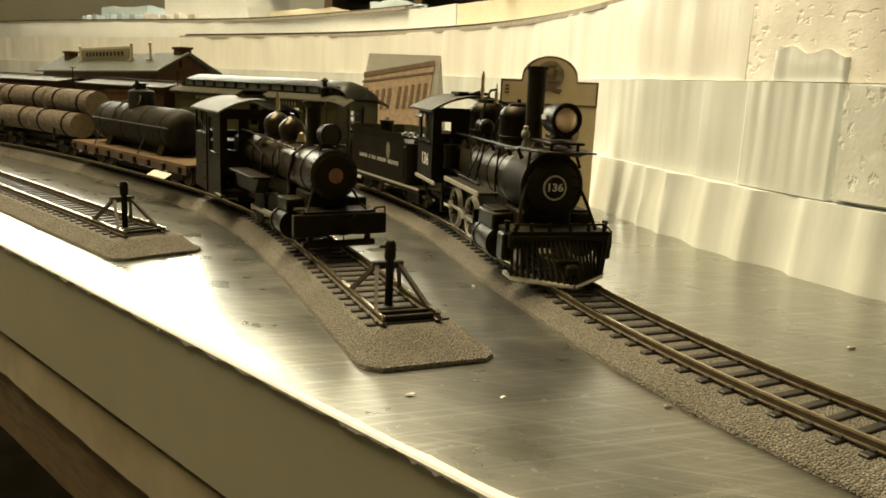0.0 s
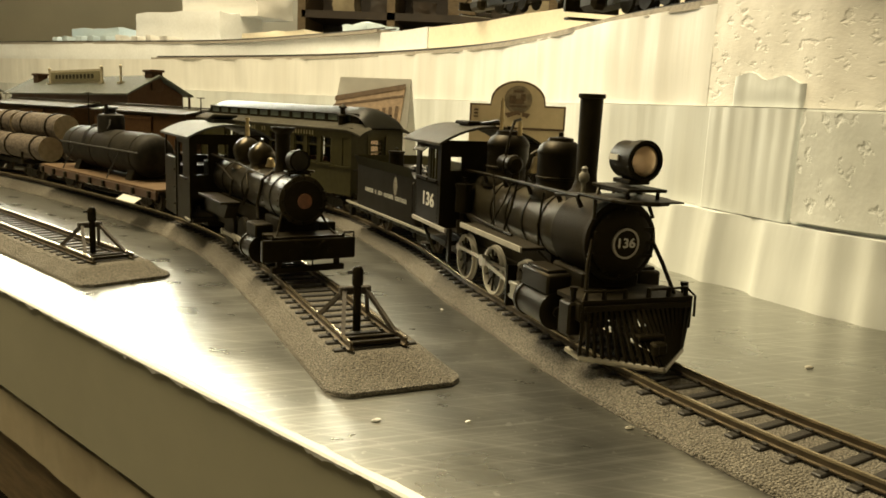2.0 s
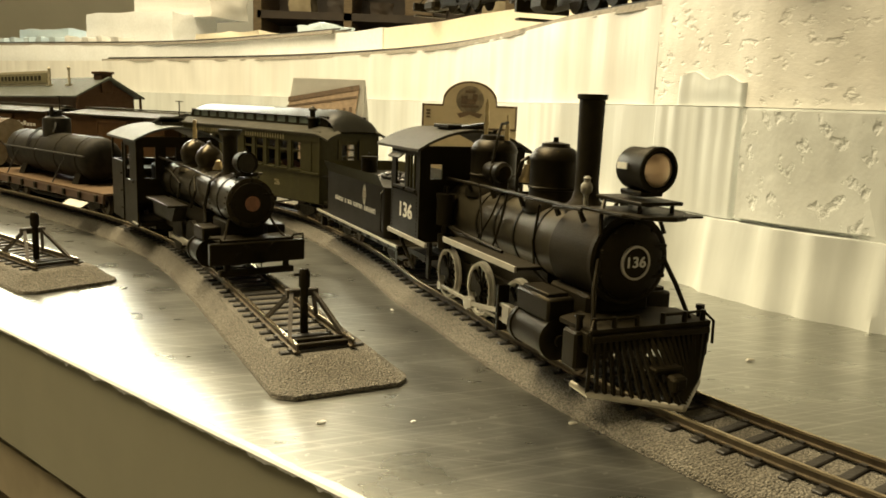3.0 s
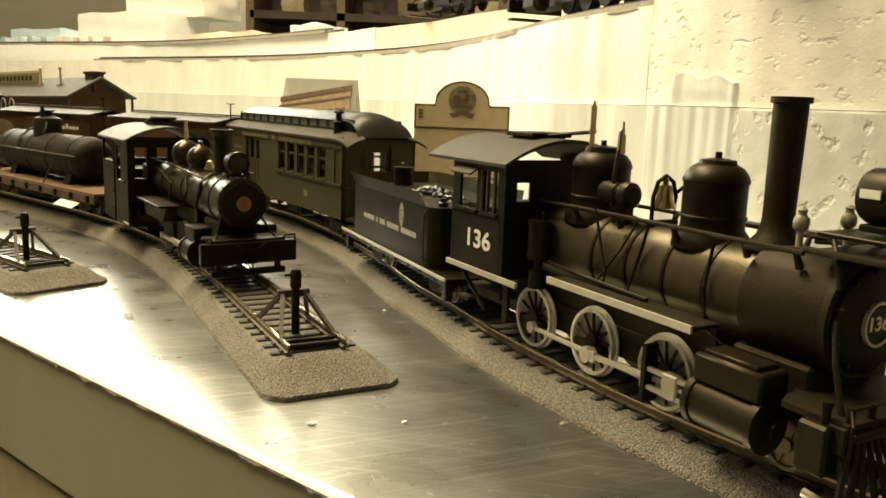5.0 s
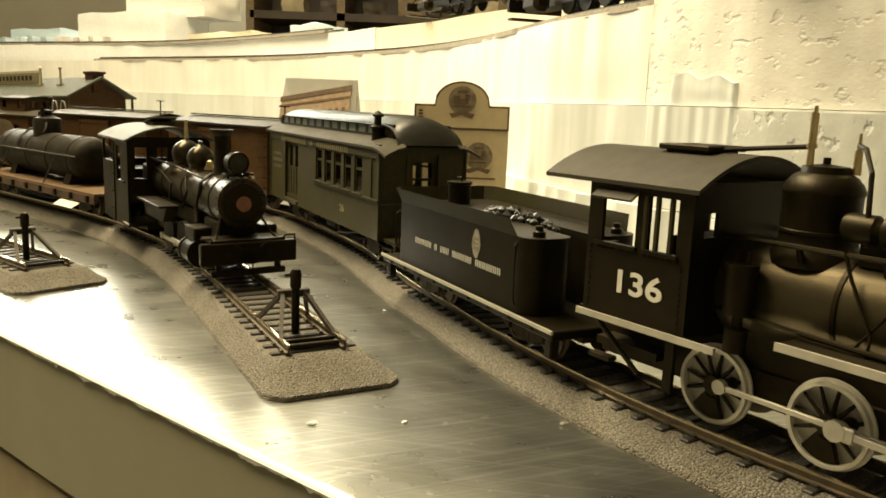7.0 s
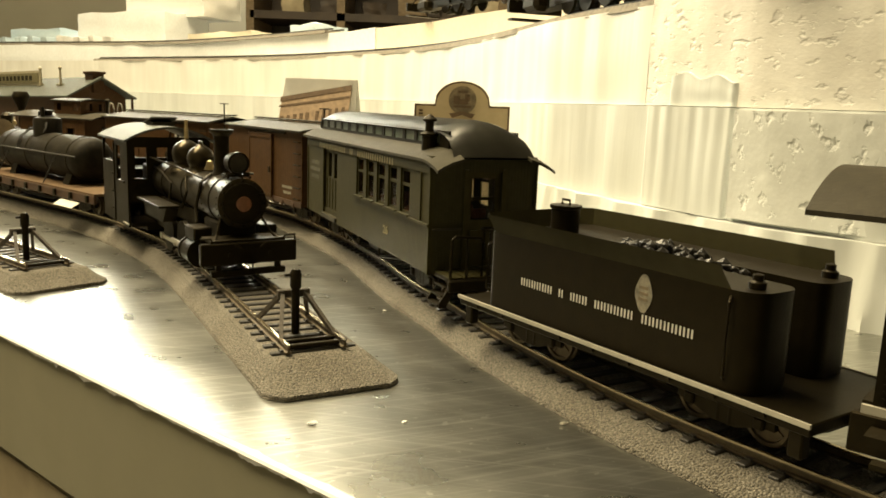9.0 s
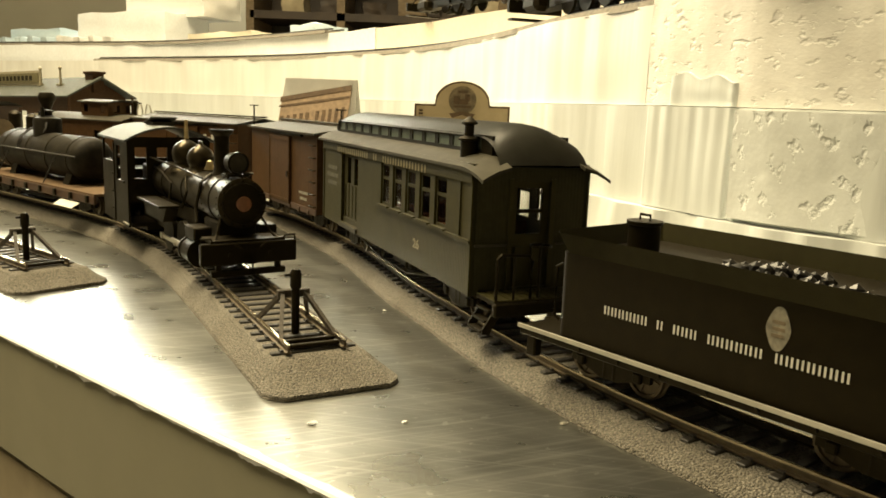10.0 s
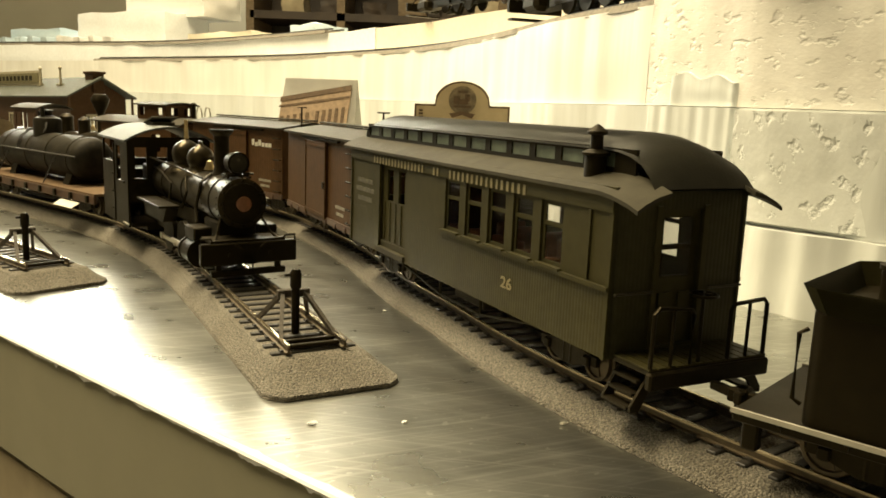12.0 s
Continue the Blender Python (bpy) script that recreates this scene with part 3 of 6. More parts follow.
def coupler(car, x, z, face):
    bm = bmesh.new()
    bx(bm, x, 0, z, 7, 2.2, 2.0, 0.3)
    bx(bm, x + face * 4.5, 0.6, z, 3.4, 4.2, 3.4, 0.6)
    bx(bm, x + face * 6.2, -1.6, z, 2.2, 1.6, 3.2, 0.4)
    rod(bm, (x + face * 4, 0.5, z - 1), (x + face * 3, 0.5, z - 6), 0.35, seg=6)
    part("coupler", bm, soot, car, "dark knuckle coupler with trip pin")


# ---- the running locomotive ----
CRANK, PHASE, ROLL = 4.3, 28, 12.1


def driver(loco, x, r, crank, phase):
    """A driving wheelset: axle, two spoked wheels with pale tyres, crank pins."""
    bm = bmesh.new()
    rod(bm, (0, -8, 0), (0, 8, 0), 1.1)
    ax = part("driving_wheelset", bm, soot, loco, "driving axle with spoked wheels")
    ax.matrix_local = pose(x * MM, 0, r * MM)
    for s in (-1, 1):
        bm = bmesh.new()
        y = s * 8.4
        lathe_y(bm, [(2.3, -1.1), (2.3, 1.3), (0, 1.3)] if s > 0 else [(0, -1.3), (2.3, -1.3), (2.3, 1.1)], 0, y, 0, 18)
        for k in range(12):
            a = 2 * math.pi * k / 12
            spoke = bmesh.new()
            rod(spoke, (2.0 * math.cos(a), y, 2.0 * math.sin(a)), ((r - 1.0) * math.cos(a), y, (r - 1.0) * math.sin(a)), 0.55, 0.4, 6)
            part("spoke", spoke, soot, ax)
        prism(bm, [((r - 1.1) * math.cos(radians(d)), (r - 1.1) * math.sin(radians(d))) for d in range(240, 301, 10)] + [(3.2 * math.cos(radians(d)), 3.2 * math.sin(radians(d))) for d in range(300, 239, -20)], y - 0.7, y + 0.7, "y")
        q = phase if s < 0 else phase + 90
        cx, cz = crank * math.cos(radians(q)), crank * math.sin(radians(q))
        rod(bm, (cx, y - 1.2 * s, cz), (cx, y + 1.6 * s, cz), 1.5, seg=14)
        rod(bm, (cx, y, cz), (cx, y + 3.4 * s, cz), 0.7, seg=10)
        part("wheel_hub", bm, soot, ax, "black wheel hub with crank pin", smooth=True)
        bm = bmesh.new()
        prof = [(r - 0.9, -0.9), (r + 0.6, -0.9), (r + 0.6, -0.3), (r, -0.1), (r, 1.2), (r - 0.9, 1.2), (r - 0.9, -0.9)]
        lathe_y(bm, prof if s > 0 else [(a, -b) for a, b in prof[::-1]], 0, y, 0, 40)
        part("tyre", bm, tyre_pale, ax, "pale silver wheel tyre", smooth=True)
    SPIN.append((ax, x, r, ROLL, 0.0))
    return ax


def locomotive():
    e = thing("steam_locomotive", "black model steam locomotive with silver trim and wooden pilot", "locomotive", "train on the curved track")
    cz = 32.0
    bm = bmesh.new()
    lathe_x(bm, [(0, 0), (11.6, 0), (11.6, 14), (10.9, 22), (10.9, 80), (0, 80)], -22, 0, cz, 36)
    boiler = part("boiler", bm, boiler_paint, e, "rounded satin black boiler", smooth=True)
    bm = bmesh.new()
    for x in (-6, 6.5, 20, 33.5, 46.5):
        lathe_x(bm, [(10.7, 0), (11.25, 0), (11.25, 1.0), (10.7, 1.0)], x, 0, cz, 36)
    part("boiler_band", bm, black, boiler, smooth=True)
    bm = bmesh.new()
    lathe_x(bm, [(0, 0), (12.1, 0), (12.1, 18.6), (11.9, 19.6), (12.3, 19.6), (12.3, 21.2), (11.4, 21.6), (10.6, 21.2), (0, 21.2)], 58, 0, cz, 40)
    smoke = part("smokebox", bm, soot, e, "flat black smokebox with riveted front", smooth=True)
    bm = bmesh.new()
    lathe_x(bm, [(10.2, 0), (10.2, 0.9), (9.2, 1.6), (6, 2.3), (0, 2.5)], 79.2, 0, cz, 36)
    for k in range(10):
        a = 2 * math.pi * (k + 0.5) / 10
        rod(bm, (79, 9.9 * math.cos(a), cz + 9.9 * math.sin(a)), (80.9, 9.9 * math.cos(a), cz + 9.9 * math.sin(a)), 0.55, seg=6)
    for z in (-4, 0, 4):
        bx(bm, 80.8, 7.6, cz + z, 0.7, 5.6, 0.9)
    part("smokebox_door", bm, soot, smoke, "round smokebox door with bolts", smooth=True)
    bm = bmesh.new()
    lathe_x(bm, [(4.4, 0), (4.4, 0.5), (0, 0.5)], 81.6, 0, cz, 30)
    plate = part("number_plate", bm, black, smoke, "round black number plate with pale ring", smooth=True)
    bm = bmesh.new()
    lathe_x(bm, [(3.9, 0), (4.5, 0), (4.5, 0.8), (3.9, 0.8), (3.9, 0)], 81.6, 0, cz, 30)
    part("plate_ring", bm, silver, smoke, "pale ring", smooth=True)
    lettering("plate_number", "136", 3.9, letter_white, smoke, on_front(82.15, 0, cz), "raised pale number", 5.8)
    # chimney, domes, bell, whistle
    bm = bmesh.new()
    lathe_z(bm, [(6.4, 42.2), (6.0, 43.4), (4.3, 45.2), (3.5, 48), (3.4, 50), (3.65, 73.0), (4.3, 73.2), (4.3, 74.4), (3.5, 74.4), (3.2, 60), (0, 58)], 56.5, 0, 0, 28)
    part("chimney", bm, soot, e, "tall plain black smoke stack", smooth=True)
    for nm, x, r, top in (("sand_dome", 38.0, 7.5, 60.0), ("steam_dome", -4.0, 8.1, 60.4)):
        bm = bmesh.new()
        lathe_z(bm, [(r + 1.9, 39.6), (r + 1.5, 42.2), (r + 0.2, 43.8), (r, 45), (r, 46.3), (r + 0.35, 46.5), (r + 0.35, 47.1), (r, 47.3), (r, 54.4), (r + 0.3, 54.8), (r + 0.3, 55.5), (r - 0.3, 56.9), (r - 1.4, 58.2), (r - 2.6, 58.9), (r - 3.0, 59.0), (r - 3.3, top), (1.4, top + 0.4), (0.8, top + 0.5), (0.8, top + 1.8), (0, top + 1.9)], x, 0, 0, 30)
        part(nm, bm, black, e, "ringed black dome", smooth=True)
    bm = bmesh.new()
    rod(bm, (-6.6, -2.2, 59), (-6.6, -2.2, 64), 0.8, 0.7)
    rod(bm, (-6.6, -2.2, 64), (-6.6, -2.2, 65), 1.1, 1.1)
    rod(bm, (-6.6, -2.2, 65), (-6.6, -2.2, 71.4), 0.85, 0.85)
    rod(bm, (-6.6, -2.2, 71.4), (-6.6, -2.2, 72.8), 0.5, 0.4)
    rod(bm, (1.5, 2.0, 59), (1.5, 2.0, 64), 1.0, 0.8)
    rod(bm, (1.5, 2.0, 64), (1.5, 2.0, 67.5), 0.5, 0.3)
    part("whistle", bm, brass, e, "brass whistle and safety valve", smooth=True)
    bm = bmesh.new()
    tube(bm, [(1.5, 2.0, 65), (5, -2, 64.5), (8.2, -5, 60), (9.5, -7, 53), (10.5, -8, 46)], 0.55)
    rod(bm, (-28, -2.0, 62.4), (-6, -2.2, 64.4), 0.55, seg=8)
    part("whistle_rod", bm, black, e)
    bm = bmesh.new()
    lathe_x(bm, [(0, 0), (2.7, 0), (3.0, 1.0), (3.0, 6.2), (2.4, 6.8), (2.2, 8.0), (3.3, 8.2), (3.5, 9.4), (3.3, 11.0), (2.2, 12.0), (0, 12.0)], 5.0, -6.0, 49.2, 20)
    bx(bm, 11, -4.5, 45, 6, 3, 7, 0.4)
    part("generator", bm, black, e, "small black turbine generator", smooth=True)
    bm = bmesh.new()
    lathe_z(bm, [(3.2, 0), (3.0, 0.7), (2.2, 2.2), (1.9, 4.4), (1.5, 5.6), (0, 6.0)], 21.5, 0, 46.8, 20)
    rod(bm, (21.5, 0, 52), (21.5, 0, 54.5), 0.7, seg=8)
    part("bell", bm, brass, e, "polished brass bell", smooth=True)
    bm = bmesh.new()
    for s in (-1, 1):
        tube(bm, [(21.5, 3.9 * s, 43), (21.5, 3.9 * s, 49.5), (21.5, 2.6 * s, 53.3), (21.5, 0, 54.8)], 0.55)
    rod(bm, (21.5, -4.6, 42.8), (21.5, 4.6, 42.8), 1.0, seg=8)
    tube(bm, [(21.5, 4, 50.5), (25, 4, 53), (26.5, 4, 57.5)], 0.5)
    part("bell_yoke", bm, black, e)
    # headlight on its bracket
    bm = bmesh.new()
    lathe_x(bm, [(0, 0), (4.9, 0), (5.3, 0.8), (5.3, 8.6), (5.8, 8.8), (5.8, 11.4), (5.1, 11.6), (4.9, 8.4), (0, 6)], 77, 0, 56.2, 34)
    bx(bm, 82, 0, 50.2, 9, 7, 1.4, 0.3)
    lamp = part("headlight", bm, black, e, "drum-shaped black headlight", smooth=True)
    bm = bmesh.new()
    lathe_x(bm, [(5.0, 0), (4.2, 1.0), (2.4, 1.9), (0, 2.3), (0, 0)], 87.2, 0, 56.2, 30)
    part("reflector", bm, copper_lens, lamp, "amber reflecting lamp glass", smooth=True)
    bm = bmesh.new()
    lathe_x(bm, [(4.9, 0), (5.6, 0), (5.6, 0.5), (4.9, 0.5), (4.9, 0)], 88.2, 0, 56.2, 30)
    part("lamp_rim", bm, black, lamp, smooth=True)
    bm = bmesh.new()
    bx(bm, 80.5, -5.4, 56.8, 4.2, 0.5, 1.6)
    part("number_board", bm, letter_white, lamp, "small pale number board")
    bm = bmesh.new()
    bx(bm, 81, 0, 48.2, 20, 13, 0.9, 0.2)
    for s in (-1, 1):
        tube(bm, [(58, 11.5 * s, 43.6), (72, 10.5 * s, 45.2), (88, 9.5 * s, 45.2), (95, 4 * s, 45.2), (96.4, 0, 45.2)], 0.6)
        tube(bm, [(74, 5.5 * s, 47.8), (78, 9 * s, 44), (80, 10.2 * s, 39)], 0.6)
        rod(bm, (88.5, 5 * s, 48), (88.5, 5 * s, 45.0), 0.6, seg=6)
    bx(bm, 84, 0, 45.4, 22, 19, 0.5)
    part("headlight_bracket", bm, black, e, "shelf and step bracket under the headlight")
    for s in (-1, 1):
        bm = bmesh.new()
        rod(bm, (68, 7.5 * s, 44.0), (68, 7.5 * s, 48.6), 0.7, seg=8)
        lathe_z(bm, [(0.9, 48.2), (1.5, 48.8), (1.65, 49.8), (1.5, 50.8), (0.9, 51.4), (0.9, 52.2), (1.1, 52.4), (0.5, 53.0), (0, 53.1)], 68, 7.5 * s, 0, 18)
        part("marker_lamp", bm, crest_mat, e, "small dull brass marker lamp", smooth=True)
    # hand rails with posts
    for s in (-1, 1):
        bm = bmesh.new()
        tube(bm, [(-20, 11.2 * s, 44.2), (20, 10.6 * s, 44.4), (60, 11.3 * s, 44.6), (72, 11.2 * s, 44.6)], 0.55)
        for x in (-2, 16, 36, 57, 70):
            rod(bm, (x, 10.7 * s, 44.4), (x, 9.0 * s, 41.2), 0.6, 0.9, 8)
        part("handrail", bm, black, e)
    bm = bmesh.new()
    tube(bm, [(8, -11.0, 45), (10, -11.3, 40), (16, -13.2, 30), (16, -13.6, 26)], 0.4)
    tube(bm, [(24, -10.6, 44), (19, -11.2, 36), (13, -13.4, 27)], 0.3)
    tube(bm, [(28, -10.5, 44), (26, -11.4, 35), (25, -13.4, 27)], 0.45)
    tube(bm, [(49, -10.8, 43), (48.5, -12.0, 33), (50, -12.0, 24), (57, -9.5, 20)], 0.45)
    tube(bm, [(-19, -13.5, 28.4), (10, -14.0, 27.2), (33, -14.0, 26.6)], 0.6)
    part("piping", bm, black, e, "thin black pipes along the boiler", smooth=True)
    # air pump by the cab
    bm = bmesh.new()
    for z0, z1, r in ((20, 25, 2.6), (25.4, 28, 1.2), (28.4, 38, 3.3), (38, 39.4, 3.6)):
        rod(bm, (-12, -14.5, z0), (-12, -14.5, z1), r, seg=16)
    for k in (-1, 1):
        rod(bm, (-12 + 1.4 * k, -14.5, 39.4), (-12 + 1.4 * k, -14.5, 42), 0.5, seg=6)
    part("air_pump", bm, black, e, "upright black air pump", smooth=True)
    # running boards
    for s in (-1, 1):
        bm = bmesh.new()
        bx(bm, 27.5, 16.0 * s, 25.6, 53, 8.6, 1.0, 0.2)
        rb = part("running_board", bm, soot, e)
        bm = bmesh.new()
        bx(bm, 27.5, 20.4 * s, 25.5, 53, 0.7, 1.7)
        part("edge_strip", bm, silver, rb, "pale silver edge strip")
    # cab
    bm = bmesh.new()
    frame_plate(bm, (-20.6, 21.6, 20.6, 55.5), [(-17.4, 43.6, -12.6, 49), (12.6, 43.6, 17.4, 49)], -21.5, -20.5, "x")
    cab = part("cab", bm, black, e, "black cab with open windows")
    for s in (-1, 1):
        lo, hi = sorted((20.6 * s, 21.6 * s))
        bm = bmesh.new()
        frame_plate(bm, (-51.7, 21.6, -20.5, 54.5), [(-47, 39.4, -36.5, 51.6), (-32.8, 39.4, -24.5, 51.6)], lo, hi, "y")
        part("side_sheet", bm, black, cab)
        for x, z, sx, sz in ((-42.2, 39.0, 13, 0.9), (-28.6, 39.0, 10, 0.9)):
            bm = bmesh.new()
            bx(bm, x, 21.9 * s, z, sx, 1.4, sz)
            part("window_sill", bm, black, cab)
    for y0, y1 in ((-20.6, -11), (11, 20.6)):
        bm = bmesh.new()
        prism(bm, [(y0, 21.6), (y1, 21.6), (y1, 38), (y0, 38)], -51.7, -50.7, "x")
        part("rear_sheet", bm, black, cab)
    bm = bmesh.new()
    bx(bm, -37, 0, 21.4, 33, 42, 1.6)
    part("cab_floor", bm, soot, cab)
    bm = bmesh.new()
    for s in (-1, 1):
        for x in (-50.2, -22.6):
            for k in range(12):
                rod(bm, (x, 21.55 * s, 23.2 + 1.3 * k), (x, 21.95 * s, 23.2 + 1.3 * k), 0.28, seg=5)
        for k in range(22):
            rod(bm, (-50.2 + 1.3 * k, 21.55 * s, 38), (-50.2 + 1.3 * k, 21.95 * s, 38), 0.28, seg=5)
    tagged(part("rivet_rows", bm, black, cab), kind="stuff")
    for x in (-34.0, -30.6, -26.6):
        bm = bmesh.new()
        bx(bm, x, -21.2, 45.5, 1.1, 1.0, 12.2, 0.15)
        part("window_post", bm, coach_plain, cab)
    bm = bmesh.new()
    prism(bm, [(-21.3, 52.6), (-24.6, 50.4), (-24.4, 49.9), (-21.3, 52.0)], -48.6, -36, "x")
    part("window_awning", bm, roof_grey, cab)
    for s in (-1, 1):
        bm = bmesh.new()
        bx(bm, -32.6, 21.9 * s, 21.0, 41.5, 0.9, 1.5)
        part("cab_sill", bm, silver, cab, "pale silver sill line")
    bm = bmesh.new()
    arc_roof(bm, -66.3, -18.3, 23.4, 54.4, 7.2, 1.0)
    part("cab_roof", bm, roof_grey, e, "bowed dark grey cab roof", smooth=True)
    bm = bmesh.new()
    bx(bm, -36, 0, 62.4, 15, 15, 1.4, 0.3)
    bx(bm, -36, 0, 61.6, 12, 12, 1.4)
    part("roof_hatch", bm, soot, e)
    lettering("cab_number", "136", 7.6, letter_white, e, on_near(-34.8, -21.72, 30.4), "white cab number", 13.6)
    bm = bmesh.new()
    bx(bm, -26, 0, 33, 10, 26, 20, 1)
    rod(bm, (-31.5, 0, 36), (-30.8, 0, 36), 5, seg=16)
    part("backhead", bm, soot, e)
    # frame, cylinders, rods
    bm = bmesh.new()
    for s in (-1, 1):
        bx(bm, 12, 5.6 * s, 11, 140, 2.2, 8, 0.3)
    bx(bm, 8, 0, 18, 80, 12, 10)
    bx(bm, 66, 0, 18, 20, 20, 9, 0.8)
    bx(bm, -44, 0, 12, 20, 26, 2)
    for s in (-1, 1):
        tube(bm, [(-51, 19 * s, 21), (-36, 17 * s, 8)], 0.7)
        bx(bm, -48, 17 * s, 9.5, 7, 3, 1)
        bx(bm, -30, 13 * s, 12, 2.6, 1.2, 14)
    part("frame", bm, soot, e, "black locomotive frame")
    drivers = [driver(e, x, 9.0, CRANK, PHASE) for x in (-20, 8, 36)]
    for s in (-1, 1):
        bm = bmesh.new()
        lathe_x(bm, [(0, 0), (5.7, 0), (5.7, 1.6), (5.2, 1.8), (5.2, 16.6), (5.7, 16.8), (5.7, 18.6), (4.6, 19.2), (1.6, 19.4), (1.6, 20.6), (0, 20.8)], 54.5, 16.8 * s, 10.4, 28)
        bx(bm, 64, 16 * s, 18.2, 18, 8.5, 6.4, 0.7)
        bx(bm, 64, 16 * s, 21.8, 14, 6.5, 1.2, 0.3)
        part("cylinder", bm, black, e, "black steam cylinder and valve chest", smooth=True)
        for z in (11.4, 7.0):
            bm = bmesh.new()
            bx(bm, 45, 15.6 * s, z, 20, 1.2, 1.0)
            part("slide_bar", bm, steel_rod, e)
        bm = bmesh.new()
        bx(bm, 36.5, 14.8 * s, 10, 1.6, 4, 14, 0.2)
        part("guide_yoke", bm, black, e)
        bm = bmesh.new()
        bx(bm, 0, 0, 0, 59, 0.9, 1.25, 0.15)
        for k in (-28, 0, 28):
            rod(bm, (k, -0.8, 0), (k, 0.8, 0), 1.7, seg=14)
        ob = part("side_rod", bm, silver, e, "pale coupling rod")
        SPIN.append((ob, 8, 9.0, ROLL, (CRANK, PHASE if s < 0 else PHASE + 90, 12.4 * s, "side")))
        bm = bmesh.new()
        bx(bm, 16.5, 0, 0, 34, 0.9, 1.45, 0.15)
        rod(bm, (0, -0.8, 0), (0, 0.8, 0), 2.2, seg=14)
        bx(bm, 1.0, 0, 0, 6, 1.4, 3.2, 0.3)
        ob = part("main_rod", bm, silver, e, "pale main driving rod")
        SPIN.append((ob, 8, 9.0, ROLL, (CRANK, PHASE if s < 0 else PHASE + 90, 13.9 * s, "main")))
        bm = bmesh.new()
        bx(bm, 0, 0, 0, 5, 2.6, 6.0, 0.4)
        rod(bm, (2, 0, 0), (20, 0, 0), 0.7, seg=8)
        ob = part("crosshead", bm, steel_rod, e)
        SPIN.append((ob, 8, 9.0, ROLL, (CRANK, PHASE if s < 0 else PHASE + 90, 15.2 * s, "cross")))
    small_wheelset(e, 72, 5.2)
    # front deck and pilot
    bm = bmesh.new()
    prism(bm, [(73, -11.5), (73, 11.5), (77, 19), (91, 19), (91, -19), (77, -19)], 16.6, 17.8, "z")
    bx(bm, 89, 0, 14.6, 4, 38.6, 5.4, 0.4)
    deck = part("front_deck", bm, soot, e, "flat black front deck")
    bm = bmesh.new()
    bx(bm, 91.4, 0, 15.6, 1.6, 36.4, 1.6, 0.2)
    pilot = part("pilot", bm, soot, e, "slatted black pilot")
    n = 11
    for s in (-1, 1):
        for k in range(n):
            bm = bmesh.new()
            y = s * (0.9 + 17.2 * k / (n - 1))
            xb = 104.8 - 15.0 * k / (n - 1)
            a, b = Vector((91.2, y, 15.4)), Vector((xb, y * 0.97, 1.7))
            m = along(a, b)
            vs = bx(bm, 0, 0, (b - a).length / 2, 0.9, 0.9, (b - a).length)
            for v in vs:
                v.co = m @ v.co
            part("pilot_slat", bm, soot, pilot)
    bm = bmesh.new()
    for s in (-1, 1):
        tube(bm, [(105.4, 0, 1.3), (90.0, 17.4 * s, 1.3), (83, 17.8 * s, 1.8)], 0.9)
    part("pilot_rim", bm, steel_rod, e, "pale worn pilot rim")
    for s in (-1, 1):
        bm = bmesh.new()
        bx(bm, 85.5, 19.0 * s, 12.0, 6.4, 4.6, 9.6, 0.6)
        part("deck_bracket", bm, black, e)
        bm = bmesh.new()
        rod(bm, (86.5, 19.0 * s, 16.5), (86.5, 19.0 * s, 20.2), 0.9, 0.9, 10)
        rod(bm, (86.5, 19.0 * s, 20.0), (86.5, 19.0 * s, 21.0), 1.2, 1.2, 10)
        part("marker_post", bm, black, e)
        bm = bmesh.new()
        for y in (4, 11, 17):
            rod(bm, (90, y * s, 17.4), (90, y * s, 20.6), 0.8, 0.7, 8)
        tube(bm, [(90, 4 * s, 20), (90, 17.2 * s, 20.2), (92, 19 * s, 18), (92, 19.2 * s, 12)], 0.4)
        part("pilot_rail", bm, black, e)
        bm = bmesh.new()
        tube(bm, [(80, 10.2 * s, 33), (83, 13 * s, 26), (87, 15.2 * s, 17.6)], 0.65)
        part("smokebox_brace", bm, black, e)
    bm = bmesh.new()
    bx(bm, 94.5, 0, 8.6, 10, 8.6, 1.4, 0.3)
    part("coupler_pocket", bm, black, e)
    coupler(e, 97, 6.4, 1)
    return e


